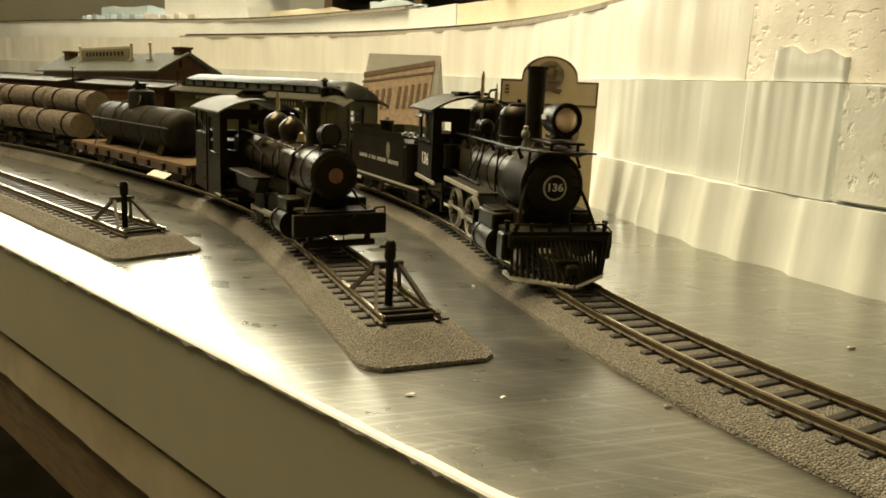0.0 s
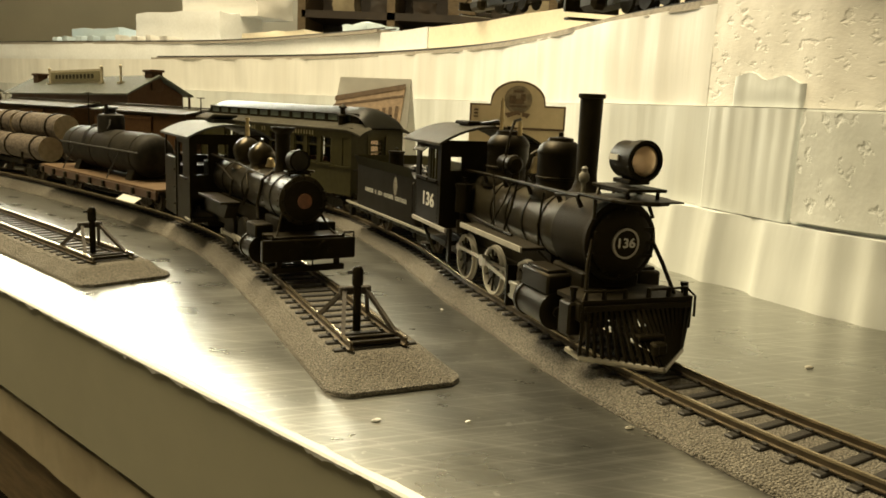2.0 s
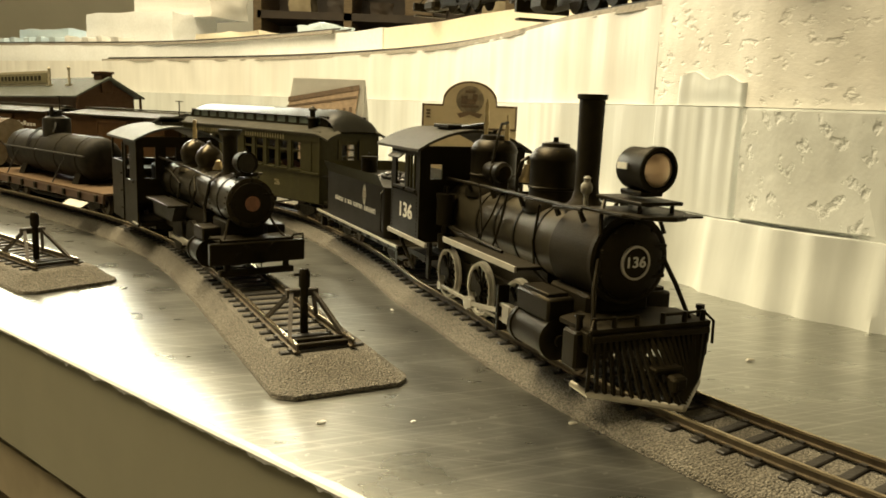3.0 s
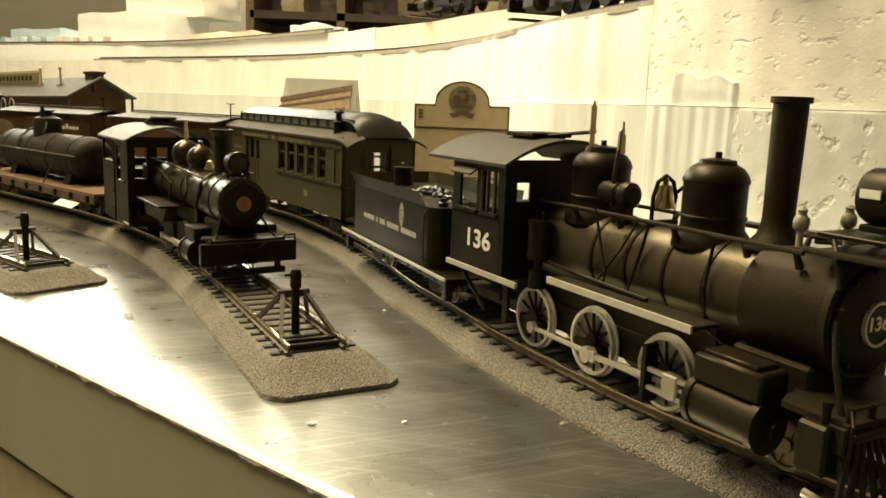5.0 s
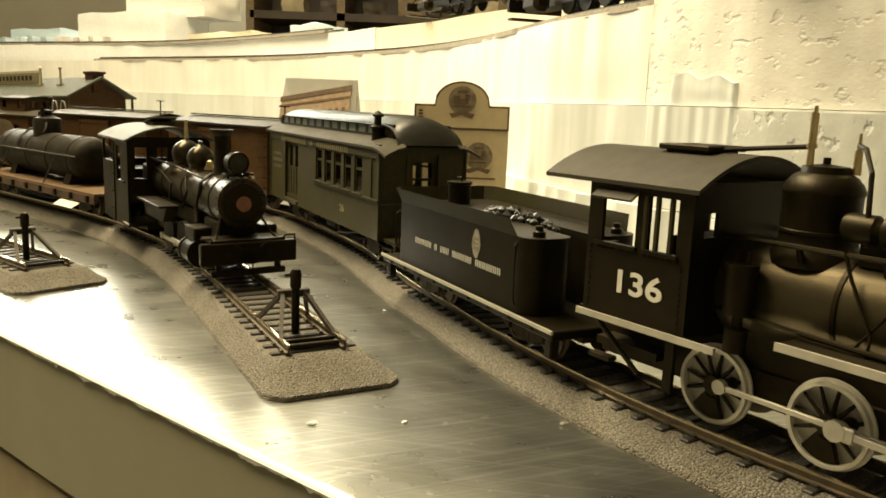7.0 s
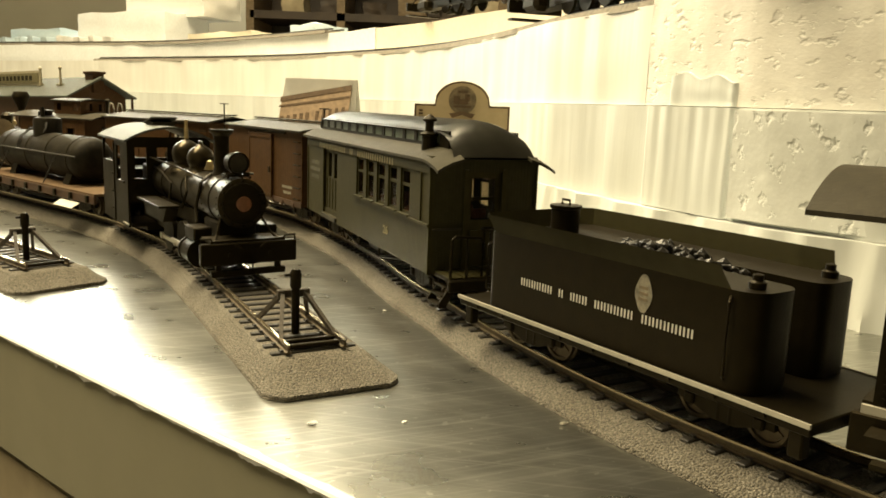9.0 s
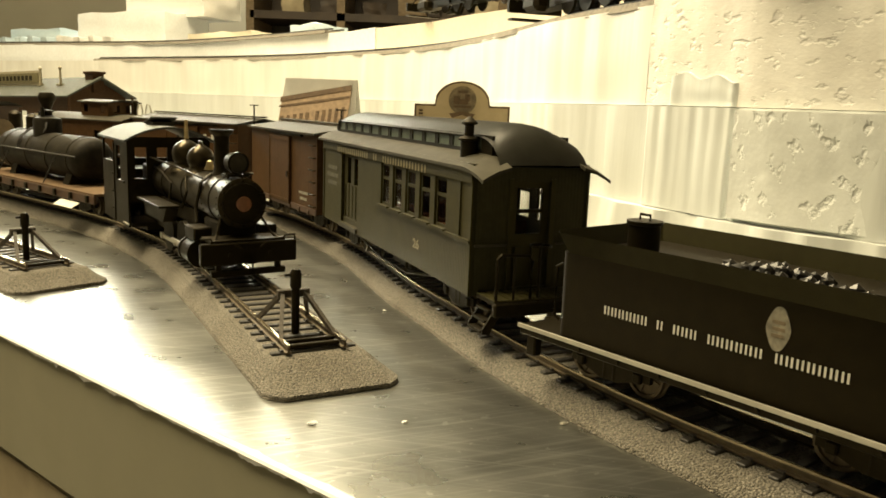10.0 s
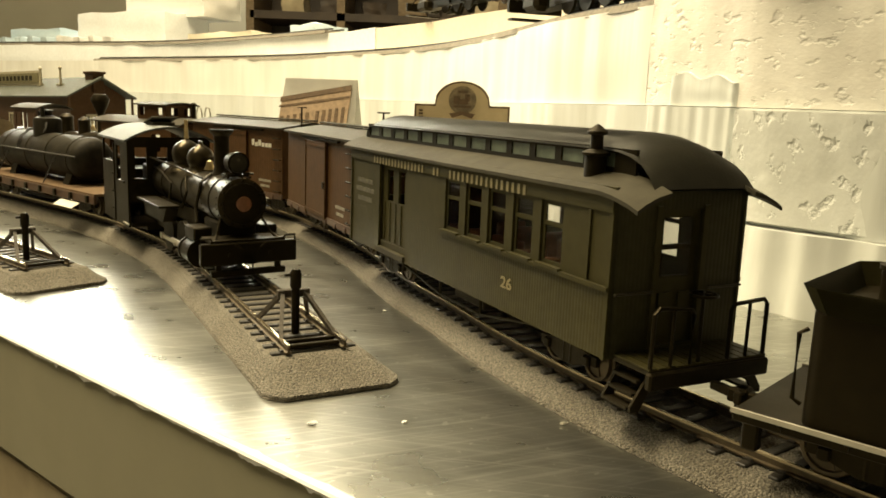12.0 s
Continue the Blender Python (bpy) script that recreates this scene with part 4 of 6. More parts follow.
def tender():
    e = thing("locomotive_tender", "black model tender lettered in white, loaded with coal", "tender", "train on the curved track")
    bm = bmesh.new()
    bx(bm, 0, 0, 11.2, 119, 42, 2.6, 0.3)
    bx(bm, 0, 0, 8.8, 112, 16, 3.4)
    for s in (-1, 1):
        for x in (-56, 56):
            bx(bm, x, 18.5 * s, 7.4, 3.4, 3, 6.4, 0.4)
    for k in range(9):
        rod(bm, (-50 + 12.4 * k, -21.0, 11), (-50 + 12.4 * k, -21.5, 11), 0.6, seg=8)
    part("underframe", bm, black, e, "black tender deck frame")
    for s in (-1, 1):
        bm = bmesh.new()
        bx(bm, 0, 21.3 * s, 12.3, 119.4, 0.7, 1.0)
        part("deck_edge", bm, silver, e, "pale silver deck edge line")
    # tank: a U of sheet round the coal space, open in front
    z0, z1 = 12.6, 34.6

    bm = bmesh.new()
    def turn_round(cx, cy, r, a0, a1, n=6):
        return [(cx + r * math.cos(radians(a0 + (a1 - a0) * k / n)), cy + r * math.sin(radians(a0 + (a1 - a0) * k / n))) for k in range(n + 1)]
    poly = turn_round(-44, -17, 3, 180, 270) + turn_round(39, -14.4, 5.6, 270, 360) + turn_round(40, -8.6, 4.6, 360, 450) + [(8, -4.0), (8, 4.0)]
    poly += turn_round(40, 8.6, 4.6, -90, 0) + turn_round(39, 14.4, 5.6, 0, 90) + turn_round(-44, 17, 3, 90, 180)
    prism(bm, poly, z0, z1, "z")
    tank = part("tank", bm, black, e, "black riveted water tank", smooth=True)
    bm = bmesh.new()
    prism(bm, [(8, z0), (30, z0), (8, z1 - 4)], -8, 8, "y")
    part("coal_slope", bm, soot, tank)
    # flared collar
    bm = bmesh.new()
    ring = [(38, -19.9), (-44, -19.9), (-46.9, -17), (-46.9, 17), (-44, 19.9), (38, 19.9)]
    out = [(36, -22.0), (-46, -22.0), (-49.4, -18.6), (-49.4, 18.6), (-46, 22.0), (36, 22.0)]
    lo = [bm.verts.new((x, y, z1 - 0.3)) for x, y in ring]
    hi = [bm.verts.new((x, y, z1 + 5.0)) for x, y in out]
    for a in range(5):
        bm.faces.new((lo[a], lo[a + 1], hi[a + 1], hi[a]))
    bmesh.ops.solidify(bm, geom=bm.faces[:], thickness=0.6)
    part("collar", bm, coach_plain, e, "flared coal collar")
    bm = bmesh.new()
    lathe_z(bm, [(4.3, 34.4), (4.3, 41.6), (4.8, 41.8), (4.8, 42.7), (0, 42.9)], -36, 0, 0, 24)
    tube(bm, [(-37.6, 0, 42.8), (-37.6, 0, 44.2), (-34.4, 0, 44.2), (-34.4, 0, 42.8)], 0.4)
    part("water_hatch", bm, black, e, "round black water filler hatch", smooth=True)
    rng = random.Random(5)
    for k in range(90):
        bm = bmesh.new()
        x, y = rng.uniform(-12, 26), rng.uniform(-7.5, 7.5)
        z = 33.4 + 3.4 * (1 - (y / 9) ** 2) - 0.12 * abs(x - 3) + rng.uniform(-1, 0.6)
        bmesh.ops.create_icosphere(bm, subdivisions=1, radius=rng.uniform(1.2, 2.1))
        for v in bm.verts:
            v.co = Vector((v.co.x * rng.uniform(0.7, 1.2), v.co.y * rng.uniform(0.7, 1.2), v.co.z * rng.uniform(0.6, 1.0))) + Vector((x, y, z))
        part("coal_lump", bm, coal, e)
    for s in (-1, 1):
        bm = bmesh.new()
        tube(bm, [(-47.5, 18 * s, 16), (-49, 18.6 * s, 17), (-49, 18.6 * s, 30), (-47.5, 18 * s, 31)], 0.5)
        part("grab_iron", bm, black, e)
        bm = bmesh.new()
        tube(bm, [(38, 20.0 * s, 15), (38.4, 20.8 * s, 16), (38.4, 20.8 * s, 32), (38, 19.8 * s, 33)], 0.4)
        part("grab_iron", bm, black, e)
        bm = bmesh.new()
        lathe_z(bm, [(1.9, 34.2), (1.9, 36), (1.2, 36.4), (1.2, 37.6), (0, 38)], 40, 14 * s, 0, 12)
        part("filler_cap", bm, black, e, smooth=True)
    letter_bars("tender_lettering", (6, 1, 3, 6, 7), 2.1, letter_white, e, (-0.8, -20.14, 22.6), "small white painted lettering bars", 61)
    bm = bmesh.new()
    prism(bm, [(4.0 * math.cos(2 * math.pi * k / 24) * (0.62 + 0.06 * math.cos(4 * math.pi * k / 12)), 4.6 * math.sin(2 * math.pi * k / 24)) for k in range(24)], -20.2, -20.05, "y")
    for v in bm.verts:
        v.co += Vector((14.2, 0, 28.6))
    part("crest", bm, crest_mat, e, "worn oval crest")
    bm = bmesh.new()
    for z in (29.8, 28.4, 27.0):
        bx(bm, 14.2, -20.24, z + 0.2, 2.8, 0.12, 0.7)
    part("crest_bars", bm, crest_red, e)
    for x in (-34, 34):
        truck(e, x)
    coupler(e, -61, 8.5, -1)
    bm = bmesh.new()
    bx(bm, 62, 0, 9, 14, 5, 1.2)
    part("drawbar", bm, soot, e)
    return e


def coach():
    e = thing("passenger_coach", "olive green model combine coach with gold lettering", "coach", "train on the curved track")
    X0, X1, W = -99.0, 82.5, 21.0
    wins = [(-7 + 14.6 * k, 30.0, -7 + 14.6 * k + 10.4, 46.6) for k in range(5)]
    bm = bmesh.new()
    frame_plate(bm, (X0, 12.0, X1, 28.6), [(-66.5, 14.5, -39.5, 28.6)], -W, -W + 1.4, "y")
    prism(bm, [(X0, 12.0), (X1, 12.0), (X1, 28.6), (X0, 28.6)], W - 1.4, W, "y")
    part("lower_side", bm, coach_green, e, "olive beadboard lower side")
    bm = bmesh.new()
    frame_plate(bm, (X0, 28.6, X1, 53.0), [*wins, (-66.5, 28.6, -39.5, 47.2)], -W, -W + 1.4, "y")
    frame_plate(bm, (X0, 28.6, X1, 53.0), wins, W - 1.4, W, "y")
    part("upper_side", bm, coach_plain, e)
    bm = bmesh.new()
    for s in (-1, 1):
        bx(bm, (X0 + X1) / 2, s * (W + 0.2), 49.4, X1 - X0, 0.9, 4.6)
        bx(bm, 36.5, s * (W + 0.4), 29.0, 92, 1.2, 1.1)
        for x in (X0 + 0.5, X1 - 0.5):
            bx(bm, x, s * (W + 0.1), 30, 1.4, 0.8, 36)
        bx(bm, X1 - 9, s * (W + 0.2), 38.4, 0.9, 0.7, 17)
    part("side_trim", bm, coach_plain, e, "olive letter board, belt rail and corner posts")
    for w in wins:
        for s in (-1, 1):
            bm = bmesh.new()
            frame_plate(bm, w, [(w[0] + 1.1, w[1] + 1.0, w[2] - 1.1, 40.2), (w[0] + 1.1, 41.4, w[2] - 1.1, w[3] - 1.0)], s * (W - 1.1) - 0.3, s * (W - 1.1) + 0.3, "y")
            win = part("window", bm, coach_plain, e)
            bm = bmesh.new()
            bx(bm, (w[0] + w[2]) / 2, s * (W - 1.15), 38.3, 9.4, 0.2, 15.6)
            pane = part("pane", bm, glass, win)
            pane.visible_shadow = False
            bm = bmesh.new()
            bx(bm, (w[0] + w[2]) / 2, s * (W + 0.5), w[1] - 0.3, 11.6, 1.6, 0.8)
            part("sill", bm, coach_plain, win)
    # baggage door, set in
    bm = bmesh.new()
    frame_plate(bm, (-66.5, 14.5, -39.5, 47.2), [(-61.5, 33, -55.5, 45), (-50.5, 33, -44.5, 45)], -W + 1.6, -W + 2.6, "y")
    bag = part("baggage_door", bm, coach_plain, e, "panelled baggage door")
    for x in (-63.8, -58.5, -53, -47.5, -42.2):
        bm = bmesh.new()
        bx(bm, x, -W + 1.5, 25, 1.0, 0.5, 15)
        part("batten", bm, coach_plain, bag)
    bm = bmesh.new()
    bx(bm, -53, -W + 1.5, 15.4, 27, 1.0, 3.0)
    part("kick_board", bm, coach_plain, bag)
    bm = bmesh.new()
    bx(bm, -53, -W - 0.4, 13.4, 27, 1.2, 2.0)
    part("door_sill", bm, roof_grey, e)
    # ends
    for x, dx in ((X1 - 1.2, 1), (X0, -1)):
        bm = bmesh.new()
        frame_plate(bm, (-W, 12, W, 52), [(-7.0, 14, 7.0, 47.5)], x, x + 1.2, "x")
        part("end_wall", bm, coach_end, e, "boarded olive end wall")
        bm = bmesh.new()
        frame_plate(bm, (-7, 14, 7, 47.5), [(-4.6, 31, 4.6, 37.6), (-4.6, 38.8, 4.6, 45.4)], x - dx * 1.2, x - dx * 1.2 + 1.2, "x")
        for y in (-7.6, 7.6):
            bx(bm, x + 0.6 + dx * 0.7, y, 31, 0.9, 1.5, 35)
        for y in (-3.2, 3.2):
            bx(bm, x + dx * 0.2 + 0.3, y, 21.5, 0.5, 3.6, 11)
        d = part("end_door", bm, coach_plain, e, "olive end door with two panes")
        bm = bmesh.new()
        bx(bm, x - dx * 0.6 + 0.6, 0, 38.2, 0.2, 9.6, 15)
        part("pane", bm, glass, d).visible_shadow = False
    # floor and inside
    bm = bmesh.new()
    bx(bm, (X0 + X1) / 2, 0, 12.6, X1 - X0 - 2, 39, 1.6)
    bx(bm, -28, 0, 32, 1, 39, 38)
    part("floor_pan", bm, deck_wood, e)
    for k in range(6):
        for s in (-1, 1):
            bm = bmesh.new()
            bx(bm, -18 + 13 * k, 12.4 * s, 22, 2, 12, 16, 0.6)
            bx(bm, -14 + 13 * k, 12.4 * s, 18, 8, 12, 3, 0.6)
            part("bench", bm, red_plate, e, "dull red bench")
    # roof: lower slopes, clerestory, its windows
    def side_roof(s):
        bm = bmesh.new()
        ys = [(22.8, 51.9), (20.6, 53.2), (17, 54.8), (13.0, 55.8)]
        sect = [(s * y, z) for y, z in ys] + [(s * y, z - 1.0) for y, z in ys[::-1]]
        rings = []
        for x, dz in [(-105.5, 0), (76, 0), (79, -0.15), (82, -0.5), (85, -1.0), (89, -1.9), (92.5, -3.0)]:
            rings.append([bm.verts.new((x, y, z + dz)) for y, z in sect])
        for p, q in zip(rings, rings[1:]):
            for k in range(len(sect)):
                bm.faces.new((p[k], q[k], q[(k + 1) % len(sect)], p[(k + 1) % len(sect)]))
        bm.faces.new(rings[0])
        bm.faces.new(rings[-1][::-1])
        return bm
    for s in (-1, 1):
        part("roof_slope", side_roof(s), coach_roof, e, "dark grey roof slope", smooth=True)
    bm = bmesh.new()
    n = 14
    crown = [(-14.6 + 29.2 * k / n, 60.8 + 4.6 * (1 - (2 * k / n - 1) ** 2)) for k in range(n + 1)]
    rings = []
    for x, f, wdt in [(-104, 0.0, 0.86), (-101, 0.55, 0.95), (-97, 0.9, 1), (-92, 1, 1), (68, 1, 1), (74, 0.97, 1.0), (79, 0.87, 1.02), (83.5, 0.68, 1.04), (87, 0.38, 1.06), (89.5, 0.05, 1.08)]:
        rings.append([bm.verts.new((x, y * wdt, 52.6 + (z - 52.6) * f + (0 if f > 0 else -1.2))) for y, z in crown])
    for a, b in zip(rings, rings[1:]):
        for k in range(n):
            bm.faces.new((a[k], b[k], b[k + 1], a[k + 1]))
    bmesh.ops.solidify(bm, geom=bm.faces[:], thickness=0.9)
    part("clerestory_roof", bm, coach_hood, e, "bowed clerestory roof with drooping hood", smooth=True)
    for s in (-1, 1):
        bm = bmesh.new()
        holes = [(-96.5 + 13.2 * k, 56.8, -86.5 + 13.2 * k, 60.2) for k in range(13)]
        frame_plate(bm, (-99, 55.2, 80, 61.4), holes, s * 13.4 - 0.4, s * 13.4 + 0.4, "y")
        wall = part("clerestory_wall", bm, black, e)
        for h in holes:
            bm = bmesh.new()
            bx(bm, (h[0] + h[2]) / 2, s * 13.3, 58.5, 10, 0.2, 3.4)
            part("pane", bm, cler_green, wall, "dull green clerestory pane")
    bm = bmesh.new()
    lathe_z(bm, [(2.8, 53.6), (2.8, 59.2), (3.5, 59.4), (3.6, 60.0), (2.0, 60.8), (1.6, 60.9), (1.6, 64.2), (2.7, 64.6), (2.6, 65.2), (0.8, 66.6), (0, 67.0)], 67, -16, 0, 18)
    part("stove_pipe", bm, soot, e, "black stove pipe with cap", smooth=True)
    # platform
    bm = bmesh.new()
    bx(bm, 89.5, 0, 12.4, 13.5, 37, 1.3, 0.2)
    bx(bm, 96, 0, 10.6, 2.2, 38, 4.2, 0.5)
    plat = part("platform", bm, soot, e, "end platform with steps")
    for s in (-1, 1):
        for k, z in enumerate((9.2, 6.2, 3.2)):
            bm = bmesh.new()
            bx(bm, 87.5, (17.0 + 1.3 * k) * s, z, 9, 3.2, 0.7)
            part("step", bm, soot, plat)
        for x in (83, 93):
            bm = bmesh.new()
            prism(bm, [(15.5 * s, 12), (21 * s, 4), (21 * s, 2.6), (18.5 * s, 2.6), (14.5 * s, 9)], x - 0.4, x + 0.4, "x")
            part("step_side", bm, soot, plat)
    for k in range(13):
        bm = bmesh.new()
        bx(bm, 89.5, -17.4 + 2.9 * k, 13.25, 13, 2.5, 0.4)
        part("plank", bm, coach_plain, plat)
    for s in (-1, 1):
        bm = bmesh.new()
        tube(bm, [(95.5, 6 * s, 13), (95.5, 6 * s, 25.2), (95.5, 7 * s, 26.6), (95.5, 16.6 * s, 27.2), (95.5, 17.8 * s, 26), (95.5, 18.0 * s, 13)], 0.55)
        rod(bm, (95.5, 12 * s, 13), (95.5, 12 * s, 26.9), 0.45, seg=8)
        part("railing", bm, black, e, "thin bent platform railing", smooth=True)
        bm = bmesh.new()
        rod(bm, (83.9, 20.5 * s, 28), (83.9, 9 * s, 28), 0.4, seg=6)
        part("grab_iron", bm, roof_grey, e)
    bm = bmesh.new()
    rod(bm, (95, -3, 13), (95, -3, 29.4), 0.5, seg=8)
    lathe_z(bm, [(3.0, 29.2), (3.5, 29.2), (3.5, 29.8), (3.0, 29.8), (3.0, 29.2)], 95, -3, 0, 18)
    for k in range(4):
        a = math.pi * k / 4
        rod(bm, (95 - 3.2 * math.cos(a), -3 - 3.2 * math.sin(a), 29.5), (95 + 3.2 * math.cos(a), -3 + 3.2 * math.sin(a), 29.5), 0.3, seg=6)
    part("brake_wheel", bm, black, e, "brake wheel on its staff", smooth=True)
    # underneath
    bm = bmesh.new()
    for s in (-1, 1):
        tube(bm, [(-62, 15 * s, 10), (-20, 15 * s, 4.6), (10, 15 * s, 4.6), (44, 15 * s, 10)], 0.5)
        for x in (-20, 10):
            rod(bm, (x, 15 * s, 4.6), (x, 15 * s, 12), 0.6, seg=6)
    bx(bm, -8, 0, 10, 170, 18, 3)
    bx(bm, -4, -8, 7.4, 22, 8, 5, 0.6)
    part("underframe", bm, soot, e, "truss rods and frame")
    for x in (-72, 56):
        truck(e, x)
    coupler(e, 101, 8.5, 1)
    coupler(e, -102, 8.5, -1)
    letter_bars("coach_lettering", (8, 1, 8), 2.8, letter_gold, e, (-13.5, -21.78, 48.3), "gold painted lettering bars", 117)
    lettering("coach_number", "26", 4.6, letter_gold, e, on_near(35.2, -21.16, 20.4), "gold coach number", 6.2)
    bm = bmesh.new()
    for k, (wd, z) in enumerate(((22, 38.6), (26, 35.0), (20, 31.2))):
        bx(bm, -82.5, -21.05, z, wd * 0.8, 0.1, 1.9)
    part("faded_marks", bm, faded_gold, e, "faded unreadable gold marks")
    return e


def boxcar(label, mark):
    e = thing("boxcar", label, "boxcar", "train on the curved track")
    L, W = 58.0, 22.0
    bm = bmesh.new()
    bx(bm, 0, 0, 32, 2 * L, 2 * W, 42)
    body = part("body", bm, box_brown, e, "red-brown boarded body")
    bm = bmesh.new()
    for s in (-1, 1):
        prism(bm, [(0, 57.2), (s * 24.4, 53.4), (s * 24.4, 52.4), (0, 56.2)], -L - 1.5, L + 1.5, "x")
    bx(bm, 0, 0, 58.0, 2 * L + 4, 5.5, 0.9)
    part("roof", bm, roof_grey, e, "pitched weathered roof with running board")
    for s in (-1, 1):
        bm = bmesh.new()
        bx(bm, 0, s * (W + 0.7), 31, 36, 1.2, 38, 0.2)
        for x in (-17.4, 17.4):
            bx(bm, x, s * (W + 1.4), 31, 1.2, 0.6, 38)
        for z in (14, 48):
            bx(bm, 0, s * (W + 1.4), z, 36, 0.6, 1.2)
        d = part("sliding_door", bm, box_brown, e)
        bm = bmesh.new()
        bx(bm, 6, s * (W + 0.9), 51.4, 62, 1.4, 1.0)
        bx(bm, 15, s * (W + 1.7), 29, 2.6, 0.8, 3.4, 0.2)
        part("door_track", bm, soot, d)
        bm = bmesh.new()
        for k in range(6):
            z = 15 + 6.4 * k
            tube(bm, [(L - 8.6, s * W, z), (L - 8.6, s * (W + 1.3), z), (L - 1.6, s * (W + 1.3), z), (L - 1.6, s * W, z)], 0.4, 6)
        part("ladder", bm, soot, e)
        bm = bmesh.new()
        bx(bm, 0, s * (W + 0.3), 12.0, 2 * L + 0.6, 0.9, 3.0)
        for x in (-48, -33, -18, 18, 33, 48):
            bx(bm, x, s * (W + 0.9), 11.2, 2.4, 1.0, 2.4)
        part("sill", bm, box_plain, e)
    if mark == "logo":
        bm = bmesh.new()
        for k in range(6):
            bx(bm, 24 + 4.0 * k, -W - 0.08, 42.4 + (1.0 if k in (0, 2) else 0), 3.0, 0.12, 3.6 if k in (0, 2) else 2.4)
        part("emblem", bm, letter_white, e, "white emblem strokes")
    bm = bmesh.new()
    for k in range(2):
        bx(bm, 38, -W - 0.08, 20.6 - 3.2 * k, 14 - 3 * k, 0.12, 1.5)
    part("faded_marks", bm, crest_mat, e, "small unreadable white marks")
    bm = bmesh.new()
    bx(bm, 0, 0, 9.6, 2 * L - 6, 14, 3.4)
    for s in (-1, 1):
        tube(bm, [(-44, 12 * s, 10), (-14, 12 * s, 5.4), (14, 12 * s, 5.4), (44, 12 * s, 10)], 0.5)
    rod(bm, (L + 1.5, -9, 14), (L + 1.5, -9, 66), 0.5, seg=6)
    lathe_z(bm, [(2.6, 65.6), (3.0, 65.6), (3.0, 66.2), (2.6, 66.2), (2.6, 65.6)], L + 1.5, -9, 0, 12)
    part("underframe", bm, soot, e, "truss rods, brake staff and frame")
    for x in (-38, 38):
        truck(e, x)
    coupler(e, L + 4, 8.5, 1)
    coupler(e, -L - 4, 8.5, -1)
    return e


def caboose():
    e = thing("caboose", "red-brown model caboose with a low roof cupola", "caboose", "train on the curved track")
    bm = bmesh.new()
    for s in (-1, 1):
        lo, hi = sorted((20.6 * s, 21.8 * s))
        frame_plate(bm, (-40, 11, 40, 50), [(-30, 30, -20, 42), (18, 30, 28, 42)], lo, hi, "y")
    for x in (-40, 39):
        frame_plate(bm, (-20.6, 11, 20.6, 50), [(-6, 13, 6, 44)], x, x + 1, "x")
    part("body", bm, box_brown, e, "red-brown boarded body")
    bm = bmesh.new()
    arc_roof(bm, -52, 52, 23.4, 50, 4.2, 1.0)
    part("roof", bm, roof_grey, e, "bowed grey roof", smooth=True)
    bm = bmesh.new()
    for s in (-1, 1):
        lo, hi = sorted((13.2 * s, 14.2 * s))
        frame_plate(bm, (-6, 52, 26, 63.4), [(-3, 55.4, 2, 61), (17, 55.4, 22, 61)], lo, hi, "y")
    for x in (-6, 25):
        frame_plate(bm, (-13.2, 52, 13.2, 63.4), [(-9, 55.4, -3, 61), (3, 55.4, 9, 61)], x, x + 1, "x")
    cup = part("cupola", bm, box_brown, e, "cupola with open windows")
    bm = bmesh.new()
    arc_roof(bm, -8.5, 28.5, 16, 63.4, 1.8, 0.9)
    part("cupola_roof", bm, roof_grey, cup, smooth=True)
    bm = bmesh.new()
    lathe_z(bm, [(1.6, 53), (1.6, 63), (2.3, 63.2), (2.3, 64.6), (1.2, 65.4), (0, 65.6)], 30.5, 8, 0, 14)
    part("stove_pipe", bm, soot, e, "black stove pipe", smooth=True)
    bm = bmesh.new()
    bx(bm, 0, 0, 10, 106, 34, 2.4)
    for x in (-52, 52):
        for y in (-18, 18):
            rod(bm, (x, y, 11), (x, y, 26), 0.5, seg=6)
        rod(bm, (x, -18, 26), (x, 18, 26), 0.5, seg=6)
    part("platform", bm, soot, e)
    for y in (-4, 4):
        bm = bmesh.new()
        tube(bm, [(52, y, 12), (53, y, 40), (53, y, 58), (51.6, y, 62), (48.6, y, 62.6), (47, y, 58), (47, y, 54)], 0.5)
        part("ladder_rail", bm, silver, e, "pale curved ladder rail", smooth=True)
    for x in (-34, 34):
        truck(e, x)
    coupler(e, 56, 8.5, 1)
    return e


